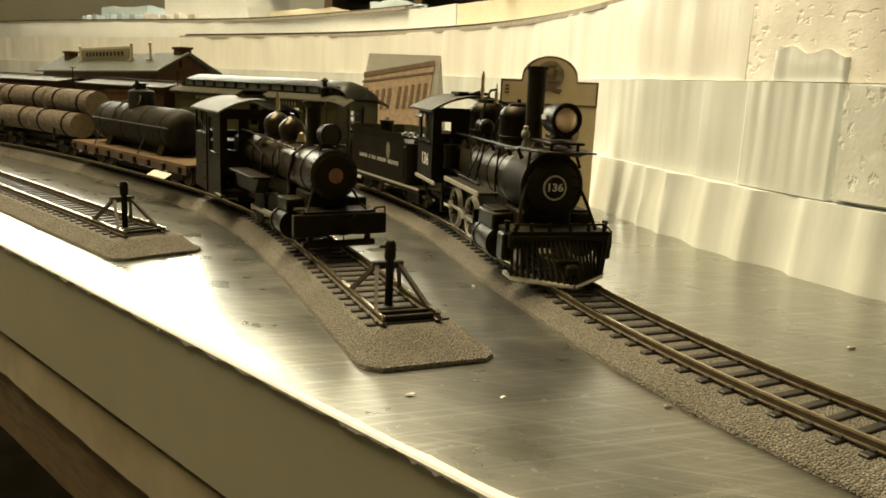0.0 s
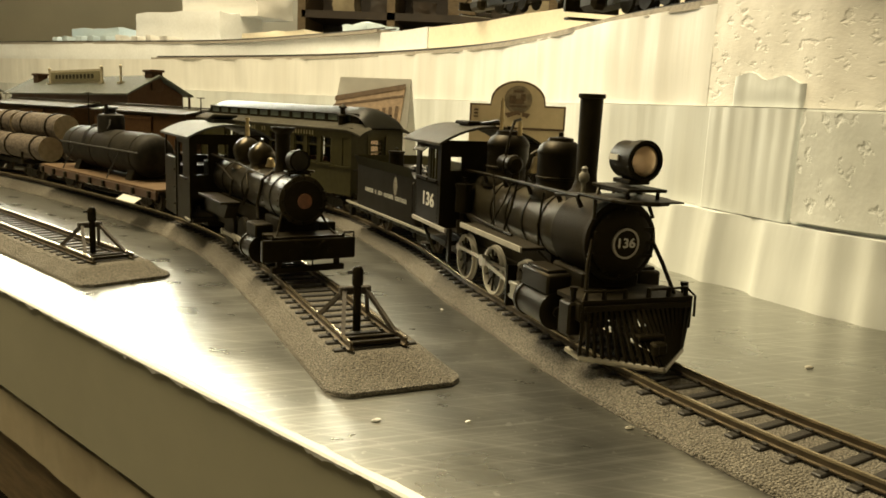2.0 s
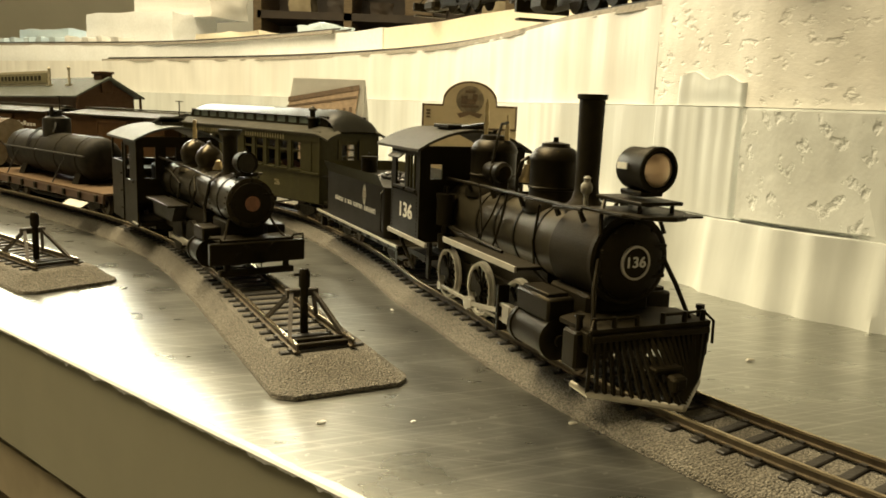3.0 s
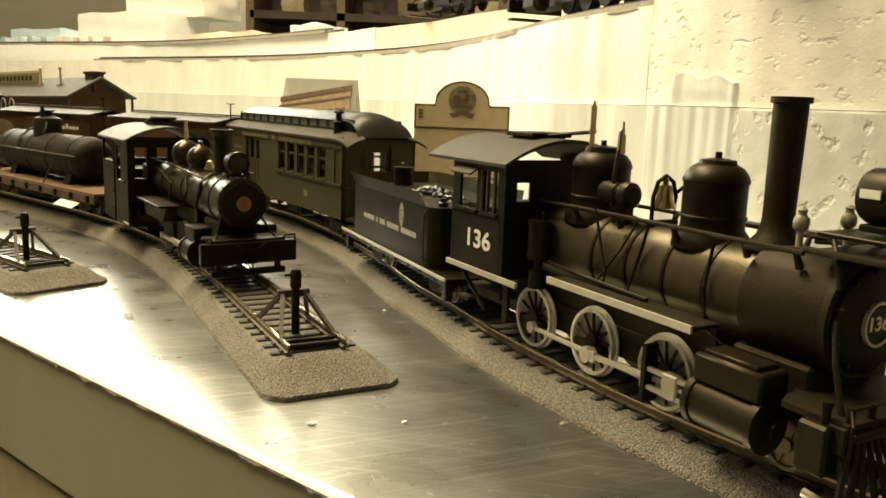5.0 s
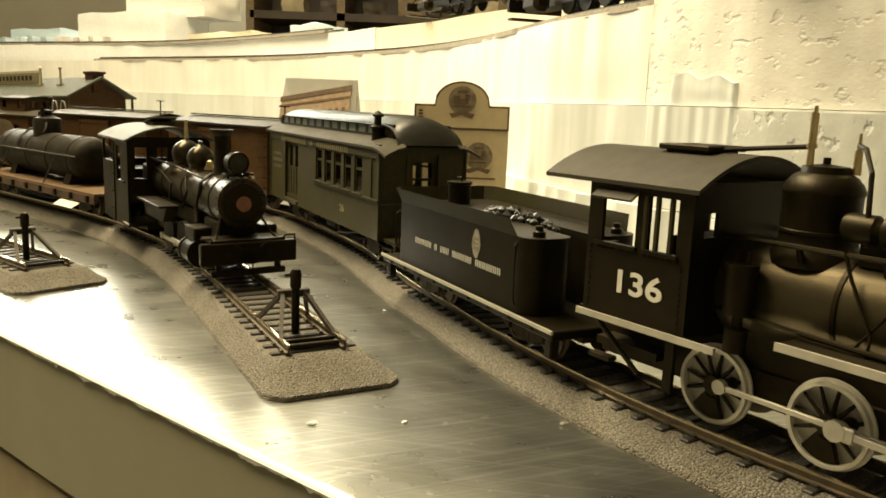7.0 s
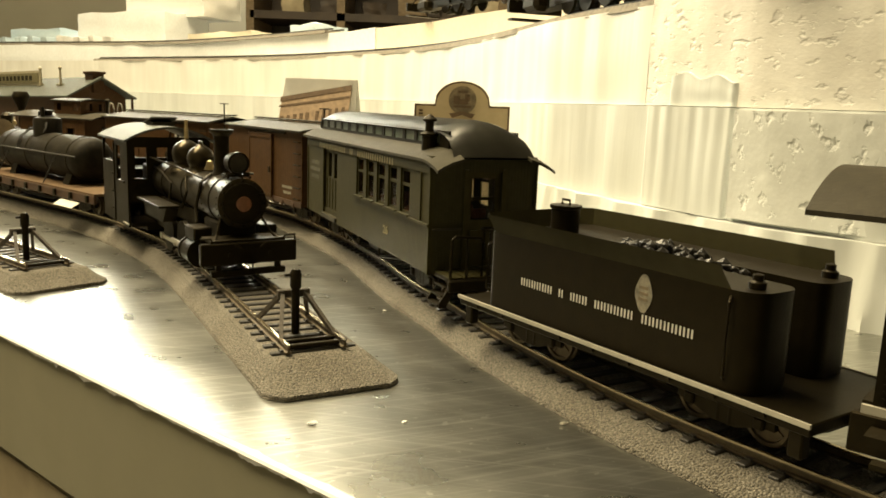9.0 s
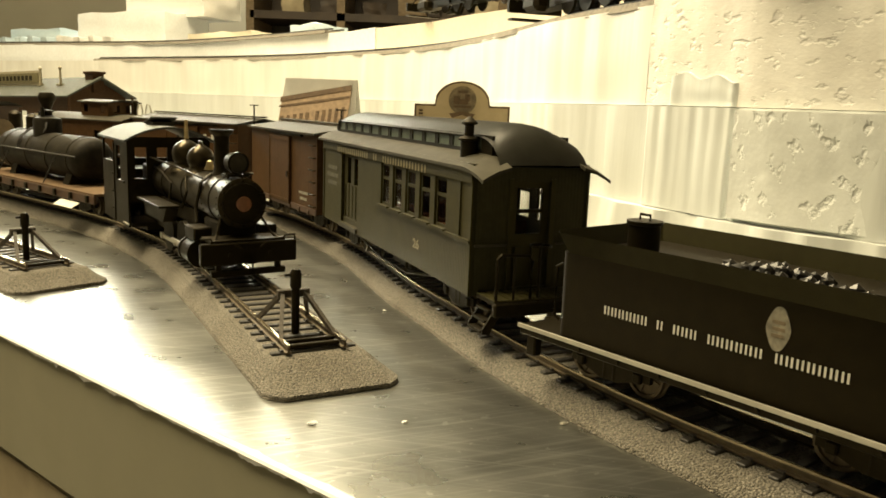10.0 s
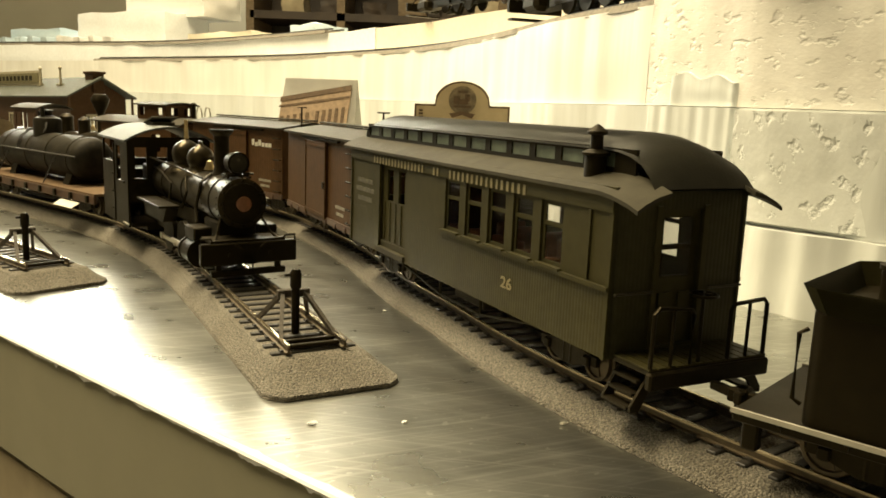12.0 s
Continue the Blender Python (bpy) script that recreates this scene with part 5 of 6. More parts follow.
def pusher_engine():
    """The engine that pushes at the train's tail: funnel stack, low boiler, open cab and short tender."""
    e = thing("steam_locomotive", "dark model locomotive with funnel stack behind the caboose", "locomotive", "train on the curved track")
    bm = bmesh.new()
    lathe_x(bm, [(0, 0), (9.6, 0), (9.6, 50), (10.4, 50.2), (10.4, 70), (9.4, 71), (0, 71.4)], -16, 0, 29, 28)
    part("boiler", bm, black, e, "dark boiler", smooth=True)
    bm = bmesh.new()
    lathe_z(bm, [(4.0, 36), (2.8, 40), (2.8, 54), (6.8, 63), (7.2, 65), (5.4, 68.6), (4.0, 69.2), (0, 69.2)], 42, 0, 0, 22)
    part("chimney", bm, soot, e, "funnel-shaped black stack", smooth=True)
    for nm, x, r, top in (("sand_dome", 22, 4.8, 51), ("steam_dome", 0, 5.4, 53)):
        bm = bmesh.new()
        lathe_z(bm, [(r + 1.2, 36), (r, 39), (r, top - 3), (r - 2.4, top - 0.6), (0, top)], x, 0, 0, 20)
        part(nm, bm, black, e, "rounded dome", smooth=True)
    bm = bmesh.new()
    lathe_z(bm, [(2.2, 0), (1.9, 0.8), (1.3, 3), (0, 3.8)], 32, 0, 41, 14)
    part("bell", bm, brass, e, "brass bell", smooth=True)
    bm = bmesh.new()
    bx(bm, 54, 0, 46, 8, 8, 9, 0.8)
    bx(bm, 53, 0, 40.6, 10, 9, 1.0)
    lamp = part("headlight", bm, black, e, "boxy black headlight")
    bm = bmesh.new()
    lathe_x(bm, [(3.2, 0), (3.0, 0.5), (0, 0.6)], 58, 0, 46, 18)
    part("reflector", bm, silver, lamp, "pale lamp glass", smooth=True)
    bm = bmesh.new()
    for s in (-1, 1):
        lo, hi = sorted((15.4 * s, 16.4 * s))
        frame_plate(bm, (-46, 20, -17, 56), [(-43, 36, -33, 52), (-30, 36, -20, 52)], lo, hi, "y")
    frame_plate(bm, (-15.4, 20, 15.4, 56), [(-13, 38, -8, 51), (8, 38, 13, 51)], -18, -17, "x")
    bx(bm, -31, 0, 19.4, 30, 31, 1.6)
    part("cab", bm, box_plain, e, "brown cab with open windows")
    bm = bmesh.new()
    arc_roof(bm, -49, -14, 17.6, 56, 3.8, 1.0)
    part("cab_roof", bm, roof_grey, e, "grey bowed cab roof", smooth=True)
    bm = bmesh.new()
    bx(bm, 8, 0, 13, 116, 12, 8)
    bx(bm, 20, 0, 20.6, 70, 34, 1.2)
    bx(bm, 55, 0, 12, 4, 36, 7, 0.4)
    for s in (-1, 1):
        bx(bm, 44, 15 * s, 11, 16, 9, 9, 2)
        bx(bm, 8, 12.4 * s, 8, 48, 1, 1.6)
    part("frame", bm, soot, e)
    for x in (-12, 8, 28):
        bm = bmesh.new()
        for s in (-1, 1):
            lathe_y(bm, [(0, -1), (8.4, -1), (8.4, 1), (0, 1)], x, 8.4 * s, 8.4, 22)
        part("wheelset", bm, soot, e, smooth=True)
    bm = bmesh.new()
    bx(bm, -86, 0, 25, 62, 38, 26, 1.2)
    bx(bm, -86, 0, 10, 66, 16, 4)
    part("tender_body", bm, black, e)
    for x in (-104, -68):
        truck(e, x)
    return e


engine = locomotive()
tender_car = tender()
coach_car = coach()
box_a = boxcar("red-brown model boxcar with closed sliding door", "")
box_b = boxcar("red-brown model boxcar with white emblem", "logo")
caboose_car = caboose()
pusher = pusher_engine()

# ---- rolling stock standing on the siding ----
def stand(way, s, half):
    a, b = way.at(s - half), way.at(s + half)
    m, d = (a + b) / 2, b - a
    return place(m.x, m.y, RAIL_TOP, math.degrees(math.atan2(d.y, d.x)))


dome_black = node_mat("glossy_black", (0.012, 0.0095, 0.0045), 0.28, 0, 0.2, 250, 0.03, 1500, spec=0.4, gloss=(1.0, 0.80, 0.46))


small_paint = node_mat("worn_boiler_black", (0.017, 0.0135, 0.007), 0.36, 0, 0.25, 250, 0.06, 1500, stain=70, stain_amount=0.35, rough_vary=0.1, spec=0.34, gloss=(1.0, 0.82, 0.5))


def small_loco():
    e = thing("steam_locomotive", "small black model steam locomotive with red front plate", "locomotive")
    cz = 29.6
    bm = bmesh.new()
    lathe_x(bm, [(0, 0), (8.6, 0), (8.6, 96), (9.6, 96.2), (9.6, 121), (9.9, 121.2), (9.9, 122.6), (9.2, 123), (0, 123)], -42, 0, cz, 36)
    b = part("boiler", bm, small_paint, e, "satin black boiler and smokebox", smooth=True)
    for x in (-12, 22, 53, 66):
        bm = bmesh.new()
        r = 8.6 if x < 54 else 9.6
        lathe_x(bm, [(r - 0.2, 0), (r + 0.35, 0), (r + 0.35, 1.2), (r - 0.2, 1.2)], x, 0, cz, 36)
        part("boiler_band", bm, black, b, smooth=True)
    bm = bmesh.new()
    lathe_x(bm, [(8.2, 0), (8.0, 0.9), (5, 1.9), (0, 2.0)], 80.8, 0, cz, 32)
    for k in range(12):
        a = 2 * math.pi * k / 12
        rod(bm, (80.6, 8.9 * math.cos(a), cz + 8.9 * math.sin(a)), (81.8, 8.9 * math.cos(a), cz + 8.9 * math.sin(a)), 0.5, seg=6)
    d = part("smokebox_door", bm, soot, e, "round bolted smokebox door", smooth=True)
    for s in (-1, 1):
        bm = bmesh.new()
        tube(bm, [(-38, 7.6 * s, 36), (-10, 8.6 * s, 34.6), (10, 9.4 * s, 31), (12, 11 * s, 24)], 0.55)
        part("feed_pipe", bm, black, e, smooth=True)
        bm = bmesh.new()
        tube(bm, [(52, 4 * s, 39), (54, 8.8 * s, 36), (55, 11.5 * s, 26), (60, 12.5 * s, 20)], 0.7)
        part("steam_pipe", bm, black, e, smooth=True)
    bm = bmesh.new()
    for x in (56, 78):
        for k in range(26):
            a = 2 * math.pi * k / 26
            rod(bm, (x, 9.4 * math.cos(a), cz + 9.4 * math.sin(a)), (x, 10.1 * math.cos(a), cz + 10.1 * math.sin(a)), 0.3, seg=5)
    part("rivet_rows", bm, small_paint, e, kind="stuff")
    bm = bmesh.new()
    for z in (-3.4, 3.4):
        bx(bm, 82.0, 6.4, cz + z, 0.8, 5.0, 0.9)
    part("door_hinge", bm, soot, d)
    bm = bmesh.new()
    lathe_x(bm, [(3.0, 0), (3.0, 0.8), (2.6, 1.1), (0, 1.1)], 82.4, 0, cz, 24)
    part("front_plate", bm, red_plate, d, "dull red round plate", smooth=True)
    bm = bmesh.new()
    lathe_z(bm, [(4.6, 37.4), (3.6, 39.6), (3.0, 42), (3.1, 54.6), (4.9, 56.4), (5.0, 57.4), (3.4, 57.4), (2.8, 50), (0, 49)], 53, 0, 0, 24)
    part("chimney", bm, soot, e, "black stack with flared lip", smooth=True)
    for nm, x, r, top in (("sand_dome", 24, 5.6, 49.5), ("steam_dome", 2, 6.2, 50.5)):
        bm = bmesh.new()
        lathe_z(bm, [(r + 1.8, 36.0), (r + 0.9, 37.4), (r - 0.3, 38.6), (r - 0.7, 40), (r - 0.1, 41), (r + 0.4, top - 6.4), (r + 0.3, top - 5), (r - 0.5, top - 3.2), (r - 2.0, top - 1.5), (r - 3.8, top - 0.5), (1.2, top), (0.9, top + 0.4), (0.9, top + 1.4), (0, top + 1.6)], x, 0, 0, 28)
        part(nm, bm, dome_black, e, "glossy black dome", smooth=True)
    bm = bmesh.new()
    rod(bm, (2, 0, 51), (2, 0, 56), 1.1, 1.0)
    rod(bm, (2, 0, 56), (2, 0, 59.5), 0.8, 0.9)
    part("whistle", bm, brass, e, "brass whistle", smooth=True)
    bm = bmesh.new()
    lathe_z(bm, [(2.4, 0), (2.2, 0.6), (1.6, 2), (1.3, 3.6), (0, 4.2)], 37, 0, 39.5, 16)
    part("bell", bm, brass, e, "brass bell", smooth=True)
    bm = bmesh.new()
    lathe_x(bm, [(0, 0), (3.6, 0), (3.9, 0.8), (3.9, 6), (4.4, 6.2), (4.4, 8.4), (3.8, 8.5), (3.4, 6.4), (0, 6.0)], 68, 0, 45.0, 26)
    bx(bm, 72, 0, 40.2, 8, 9, 1.0, 0.2)
    for s in (-1, 1):
        rod(bm, (72, 3 * s, 40), (72, 3 * s, 37.5), 0.5, seg=6)
        rod(bm, (78, 5.5 * s, 41), (76, 2 * s, 41), 0.5, seg=6)
    h = part("headlight", bm, black, e, "small black headlight", smooth=True)
    bm = bmesh.new()
    lathe_x(bm, [(0, 0), (2, 0.5), (3.6, 1.6)], 74.4, 0, 45.0, 20)
    part("reflector", bm, roof_grey, h, "dull lamp glass", smooth=True)
    # cab and bunker
    bm = bmesh.new()
    frame_plate(bm, (-19.2, 18, 19.2, 50), [(-16.5, 30, -11, 45), (-6, 38, -1, 45), (6, 38, 11, 45)], -41, -40, "x")
    cab = part("cab", bm, black, e, "dark cab with open side and front windows")
    bm = bmesh.new()
    prism(bm, [(-19.2, 6), (19.2, 6), (19.2, 36), (-19.2, 36)], -92, -91, "x")
    part("rear_sheet", bm, black, cab)
    for s in (-1, 1):
        lo, hi = sorted((19.2 * s, 20.2 * s))
        bm = bmesh.new()
        frame_plate(bm, (-66, 6, -40, 48.6), [(-62, 28, -53.5, 45)], lo, hi, "y")
        part("side_sheet", bm, black, cab)
        bm = bmesh.new()
        frame_plate(bm, (-92, 6, -66, 36), [], lo, hi, "y")
        part("bunker_side", bm, black, cab)
        bm = bmesh.new()
        prism(bm, [(-92, 36), (-91, 36), (-91, 48.6), (-92, 48.6)], lo, hi, "y")
        part("corner_post", bm, black, cab)
    for y in (-20.4, 20.4):
        bm = bmesh.new()
        bx(bm, -66, y, 26, 1.0, 0.8, 40)
        bx(bm, -52, y, 27.6, 12, 0.9, 0.9)
        for k in range(3):
            rod(bm, (-69, y, 12 + 9 * k), (-69, y * 1.04, 12 + 9 * k), 0.5, seg=6)
        part("cab_beading", bm, black, cab)
    bm = bmesh.new()
    arc_roof(bm, -96, -36, 21.6, 48.6, 6.6, 1.0)
    part("cab_roof", bm, roof_pale, e, "pale weathered bowed cab roof", smooth=True)
    bm = bmesh.new()
    bx(bm, -62, 2, 57.6, 15, 13, 1.0, 0.2, turn=Matrix.Rotation(radians(-12), 3, "Y"))
    bx(bm, -62, 2, 55.6, 13, 11, 2.4)
    part("roof_hatch", bm, roof_grey, e, "tilted open roof hatch")
    bm = bmesh.new()
    bx(bm, -45, 0, 26, 8, 22, 22, 1)
    bx(bm, -66, 0, 7, 50, 36, 2)
    bx(bm, -80, 0, 20, 20, 34, 24)
    part("cab_inside", bm, soot, e)
    for s in (-1, 1):
        bm = bmesh.new()
        bx(bm, 4, 14.6 * s, 22.4, 44, 9, 1.0, 0.2)
        prism(bm, [(-18, 21.8), (26, 21.8), (20, 15), (-12, 15)], *sorted((10.5 * s, 16 * s)), "y")
        part("running_board", bm, black, e)
        bm = bmesh.new()
        lathe_x(bm, [(0, 0), (5.6, 0), (5.6, 1.4), (5.1, 1.6), (5.1, 13), (5.6, 13.2), (5.6, 15), (0, 15.4)], 58, 14.4 * s, 9.4, 22)
        bx(bm, 66, 13.5 * s, 17, 14, 7.4, 5.4, 0.6)
        part("cylinder", bm, black, e, "black steam cylinder", smooth=True)
        bm = bmesh.new()
        bx(bm, 26, 12.2 * s, 6.6, 46, 0.9, 1.6, 0.15)
        bx(bm, 42, 13.4 * s, 8.2, 34, 0.9, 1.6, 0.15)
        for x in (4, 26, 48):
            rod(bm, (x, 11.6 * s, 6.6), (x, 13 * s, 6.6), 1.5, seg=12)
        part("coupling_rod", bm, steel_rod, e, "dull steel rods")
        bm = bmesh.new()
        tube(bm, [(-36, 10 * s, 40.5), (20, 9.4 * s, 39.5), (60, 10 * s, 38)], 0.45)
        tube(bm, [(30, 8.4 * s, 36), (36, 9.8 * s, 30), (36, 12 * s, 23)], 0.6)
        tube(bm, [(79, 8.2 * s, 24), (83, 11 * s, 18), (87, 13 * s, 15.6)], 0.5)
        tube(bm, [(88, 14 * s, 15.6), (89, 15 * s, 17.4), (89, 19 * s, 17.6), (89, 19 * s, 15.6)], 0.45)
        part("handrail", bm, black, e)
    bm = bmesh.new()
    for s in (-1, 1):
        bx(bm, 10, 5.4 * s, 10, 150, 2, 6)
    bx(bm, 64, 0, 16, 20, 16, 12, 0.8)
    bx(bm, 82, 0, 16, 14, 30, 1.0)
    bx(bm, 6, 0, 19, 70, 13, 6)
    bx(bm, -66, 0, 4.6, 40, 20, 3)
    part("frame", bm, soot, e)
    for x in (4, 26, 48):
        bm = bmesh.new()
        for s in (-1, 1):
            lathe_y(bm, [(0, -1), (7.6, -1), (8.4, -0.9), (8.4, 0.9), (7.6, 1), (0, 1)], x, 8.4 * s, 7.8, 24)
        rod(bm, (x, -8, 7.8), (x, 8, 7.8), 1)
        part("wheelset", bm, soot, e, smooth=True)
    for x in (-60, -82):
        small_wheelset(e, x, 5.0)
        SPIN.pop()
    bm = bmesh.new()
    bx(bm, 89, 0, 11.4, 3.4, 38.4, 8.4, 0.4)
    part("buffer_beam", bm, black, e, "black front buffer beam")
    bm = bmesh.new()
    bx(bm, 88, 0, 3.6, 3, 30, 2.4, 0.3)
    for s in (-1, 1):
        bx(bm, 88, 12 * s, 5.6, 2, 2, 4)
        rod(bm, (90.8, 8 * s, 11), (91.4, 8 * s, 11), 1.0, seg=8)
    tube(bm, [(91, -6, 15), (92, -3, 13), (92, 3, 13), (91, 6, 15)], 0.5)
    part("foot_board", bm, soot, e)
    coupler(e, 91, 9.0, 1)
    bm = bmesh.new()
    bx(bm, -40, -21, 8, 12, 0.8, 0.7)
    part("cab_step", bm, silver, e)
    # a shorter nose, and the cab set forward over the firebox
    for ob in e.children_recursive:
        if ob.name.startswith("wheelset") and ob.matrix_local.translation.length > 0.01:
            continue
        for v in ob.data.vertices:
            v.co.x = float(np.interp(v.co.x / MM, [-96, -40, -8, 54, 92], [-86, -26, -7, 53, 86])) * MM
    return e


loco_b = small_loco()
loco_b.matrix_world = stand(SIDING, 640, 58)


def tank_car():
    e = thing("tank_car", "black model tank car on a brown wooden flatcar", "tank car")
    bm = bmesh.new()
    bx(bm, 0, 0, 14.4, 182, 42, 1.4, 0.2)
    part("deck", bm, deck_wood, e, "weathered brown plank deck")
    for s in (-1, 1):
        bm = bmesh.new()
        bx(bm, 0, 20.6 * s, 11.6, 182, 1.6, 4.6, 0.2)
        side = part("side_sill", bm, box_plain, e)
        for k in range(9):
            bm = bmesh.new()
            bx(bm, -84 + 21 * k, 22.0 * s, 11.8, 2.6, 1.6, 4.0, 0.3)
            part("stake_pocket", bm, soot, side)
    bm = bmesh.new()
    lathe_x(bm, [(0, 0), (6, 0.6), (11, 2.6), (13.0, 6), (13.5, 9), (13.5, 119), (13.0, 122), (11, 125.4), (6, 127.4), (0, 128)], -76, 0, 30.4, 36)
    tank = part("tank", bm, tank_paint, e, "dull black riveted tank", smooth=True)
    for x in (-58, -22, 8, 38):
        bm = bmesh.new()
        lathe_x(bm, [(13.3, 0), (13.8, 0), (13.8, 1.2), (13.3, 1.2)], x, 0, 30.4, 36)
        part("tank_band", bm, soot, tank, smooth=True)
    bm = bmesh.new()
    lathe_z(bm, [(8.6, 38), (8.6, 51.5), (8.0, 53), (4, 54.6), (3.2, 54.8), (3.2, 57), (4.4, 57.2), (4.4, 58), (0, 58.6)], -17, 0, 0, 26)
    rod(bm, (-14, -4, 54), (-14, -4, 60), 1.4, 1.2, 10)
    rod(bm, (-21, -3, 53), (-21, -3, 57), 1.0, seg=8)
    tube(bm, [(-9, -4, 50), (-5, -6, 47), (-4, -8, 44)], 0.7)
    part("dome", bm, tank_paint, e, "round dome with valves", smooth=True)
    bm = bmesh.new()
    for s in (-1, 1):
        tube(bm, [(-70, 14.4 * s, 33), (54, 14.4 * s, 33)], 0.45)
        for x in (-34, -31):
            tube(bm, [(x, 14 * s, 33), (x, 10.5 * s, 41), (x, 5 * s, 45.5), (x + 6, 0, 47)], 0.4)
        for x in (-48, 24):
            tube(bm, [(x, 13.2 * s, 31), (x - 3, 20 * s, 14.8)], 0.4)
    part("handrail", bm, tie_mat, e, "thin dark rails and tie rods")
    for x in (-46, 36):
        bm = bmesh.new()
        prism(bm, [(-13, 15), (13, 15), (10, 22.4), (-10, 22.4)], x - 4, x + 4, "x")
        part("saddle", bm, soot, e)
    bm = bmesh.new()
    bx(bm, 0, 0, 10, 176, 16, 4)
    for s in (-1, 1):
        tube(bm, [(-56, 14 * s, 10), (-16, 14 * s, 5), (16, 14 * s, 5), (56, 14 * s, 10)], 0.5)
    part("underframe", bm, soot, e)
    for x in (-60, 60):
        truck(e, x, keyed=False)
    coupler(e, 94, 8.5, 1)
    return e


tank_b = tank_car()
tank_b.matrix_world = stand(SIDING, 452, 58)
bm = bmesh.new()
bx(bm, 0, 0, 0, 24, 5.5, 0.4, 0.1)
paper = part("paper_slip", bm, letter_white)
tagged(paper, "small white paper slip tucked under the flatcar sill", "paper")
paper.matrix_world = tank_b.matrix_world @ pose(0.063, -0.0245, 0.0072, 30, 0, 0)


def log_car(label):
    e = thing("log_car", label, "log car", "log cars on the siding")
    bm = bmesh.new()
    bx(bm, 0, 0, 10.4, 150, 8, 4, 0.4)
    for x in (-48, 48):
        bx(bm, x, 0, 13.4, 5, 40, 3, 0.4)
        for s in (-1, 1):
            rod(bm, (x, 19 * s, 13), (x, 19 * s, 21), 0.9, seg=8)
    part("frame", bm, soot, e, "black skeleton log frame")
    for x in (-48, 48):
        truck(e, x, keyed=False)
    return e


def log(label, way, s, off, z, r, length, turn):
    bm = bmesh.new()
    rng = random.Random(int(s * 7 + z))
    n, seg = 12, 20
    ph = rng.uniform(0, 9)
    rings = []
    for k in range(n + 1):
        x = -length / 2 + length * k / n
        rings.append([bm.verts.new((x, (r + 0.5 * noise.noise(Vector((x * 0.08, j * 0.9, ph)))) * math.cos(2 * math.pi * j / seg), (r + 0.5 * noise.noise(Vector((x * 0.08, j * 0.9, ph)))) * math.sin(2 * math.pi * j / seg))) for j in range(seg)])
    for a, b in zip(rings, rings[1:]):
        for j in range(seg):
            bm.faces.new((a[j], a[(j + 1) % seg], b[(j + 1) % seg], b[j]))
    e = thing("log", label, "log", "logs on the log cars")
    part("bark", bm, bark, e, "rough brown bark", smooth=True)
    for x in (-1, 1):
        bm = bmesh.new()
        lathe_x(bm, [(0, -0.3), (r - 0.1, -0.3), (r - 0.1, 0.25), (0, 0.3)], x * length / 2, 0, 0, 20)
        part("sawn_end", bm, log_end, e, "pale sawn end")
    for x in (-0.28, 0.3):
        bm = bmesh.new()
        lathe_x(bm, [(r, 0), (r + 0.8, 0), (r + 0.8, 1.4), (r, 1.4)], x * length, 0, 0, 20)
        part("chain", bm, soot, e)
    p, d = way.at(s), way.dir(s)
    e.matrix_world = place(p.x - d.y * off, p.y + d.x * off, RAIL_TOP + z, math.degrees(math.atan2(d.y, d.x)) + turn)


for s in (275, 112):
    c = log_car("black model skeleton car loaded with logs")
    c.matrix_world = stand(SIDING, s, 48)
    for ds in (39, -41):
        log("lower brown log lying on the car", SIDING, s + ds, -10.2, 24.2, 9.2, 74, 1)
        log("lower brown log lying on the car", SIDING, s + ds + 2, 9.6, 24.6, 9.4, 72, -1)
        log("upper brown log lying on two others", SIDING, s + ds + 7, -0.5, 40.2, 9.6, 74, 0.5)


# ---- track bumpers ----
def bumper(way, back, label):
    e = thing("track_bumper", label, "track bumper", "track bumpers")
    s = way.s[-1] - back
    wood = node_mat("bumper_timber", (0.055, 0.042, 0.026), 0.7, 0, 0.25, 500, 0.3, 1200)
    bm = bmesh.new()
    rod(bm, (-1, 0, 5), (-1, 0, 27), 1.3, seg=16)
    lathe_z(bm, [(2.4, 5.2), (2.4, 6.2), (1.6, 6.6)], -1, 0, 0, 16)
    lathe_z(bm, [(1.6, 21.5), (1.8, 22), (1.8, 26.4), (1.2, 27.6), (0, 27.8)], -1, 0, 0, 16)
    bx(bm, -1, -2.0, 25.8, 1.0, 3.0, 0.8)
    part("post", bm, soot, e, "round black stop post", smooth=True)
    for s_ in (-1, 1):
        bm = bmesh.new()
        m = along((-3, 3.6 * s_, 19.6), (-15, 8.7 * s_, 8.4))
        vs = bx(bm, 0, 0, 8.6, 1.3, 1.3, 17.2)
        for v in vs:
            v.co = m @ v.co
        part("back_strut", bm, wood, e)
        bm = bmesh.new()
        m = along((-3, 3.6 * s_, 19.6), (12, 8.7 * s_, 8.4))
        vs = bx(bm, 0, 0, 9.7, 1.3, 1.3, 19.4)
        for v in vs:
            v.co = m @ v.co
        part("front_strut", bm, wood, e)
    bm = bmesh.new()
    bx(bm, -3.4, 0, 19.4, 2.2, 10.5, 2.6, 0.3)
    for s_ in (-1, 1):
        for z in (18.8, 20.2):
            rod(bm, (-4.9, 3.8 * s_, z), (-1.9, 3.8 * s_, z), 0.4, seg=6)
    part("cross_beam", bm, wood, e, "bolted timber cross beam")
    for x in (11.5, 16.5):
        bm = bmesh.new()
        bx(bm, x, 0, 8.0, 1.6, 16, 1.4, 0.2)
        part("base_beam", bm, soot, e)
    p, d = way.at(s), way.dir(s)
    e.matrix_world = place(p.x, p.y, 0, math.degrees(math.atan2(d.y, d.x)))


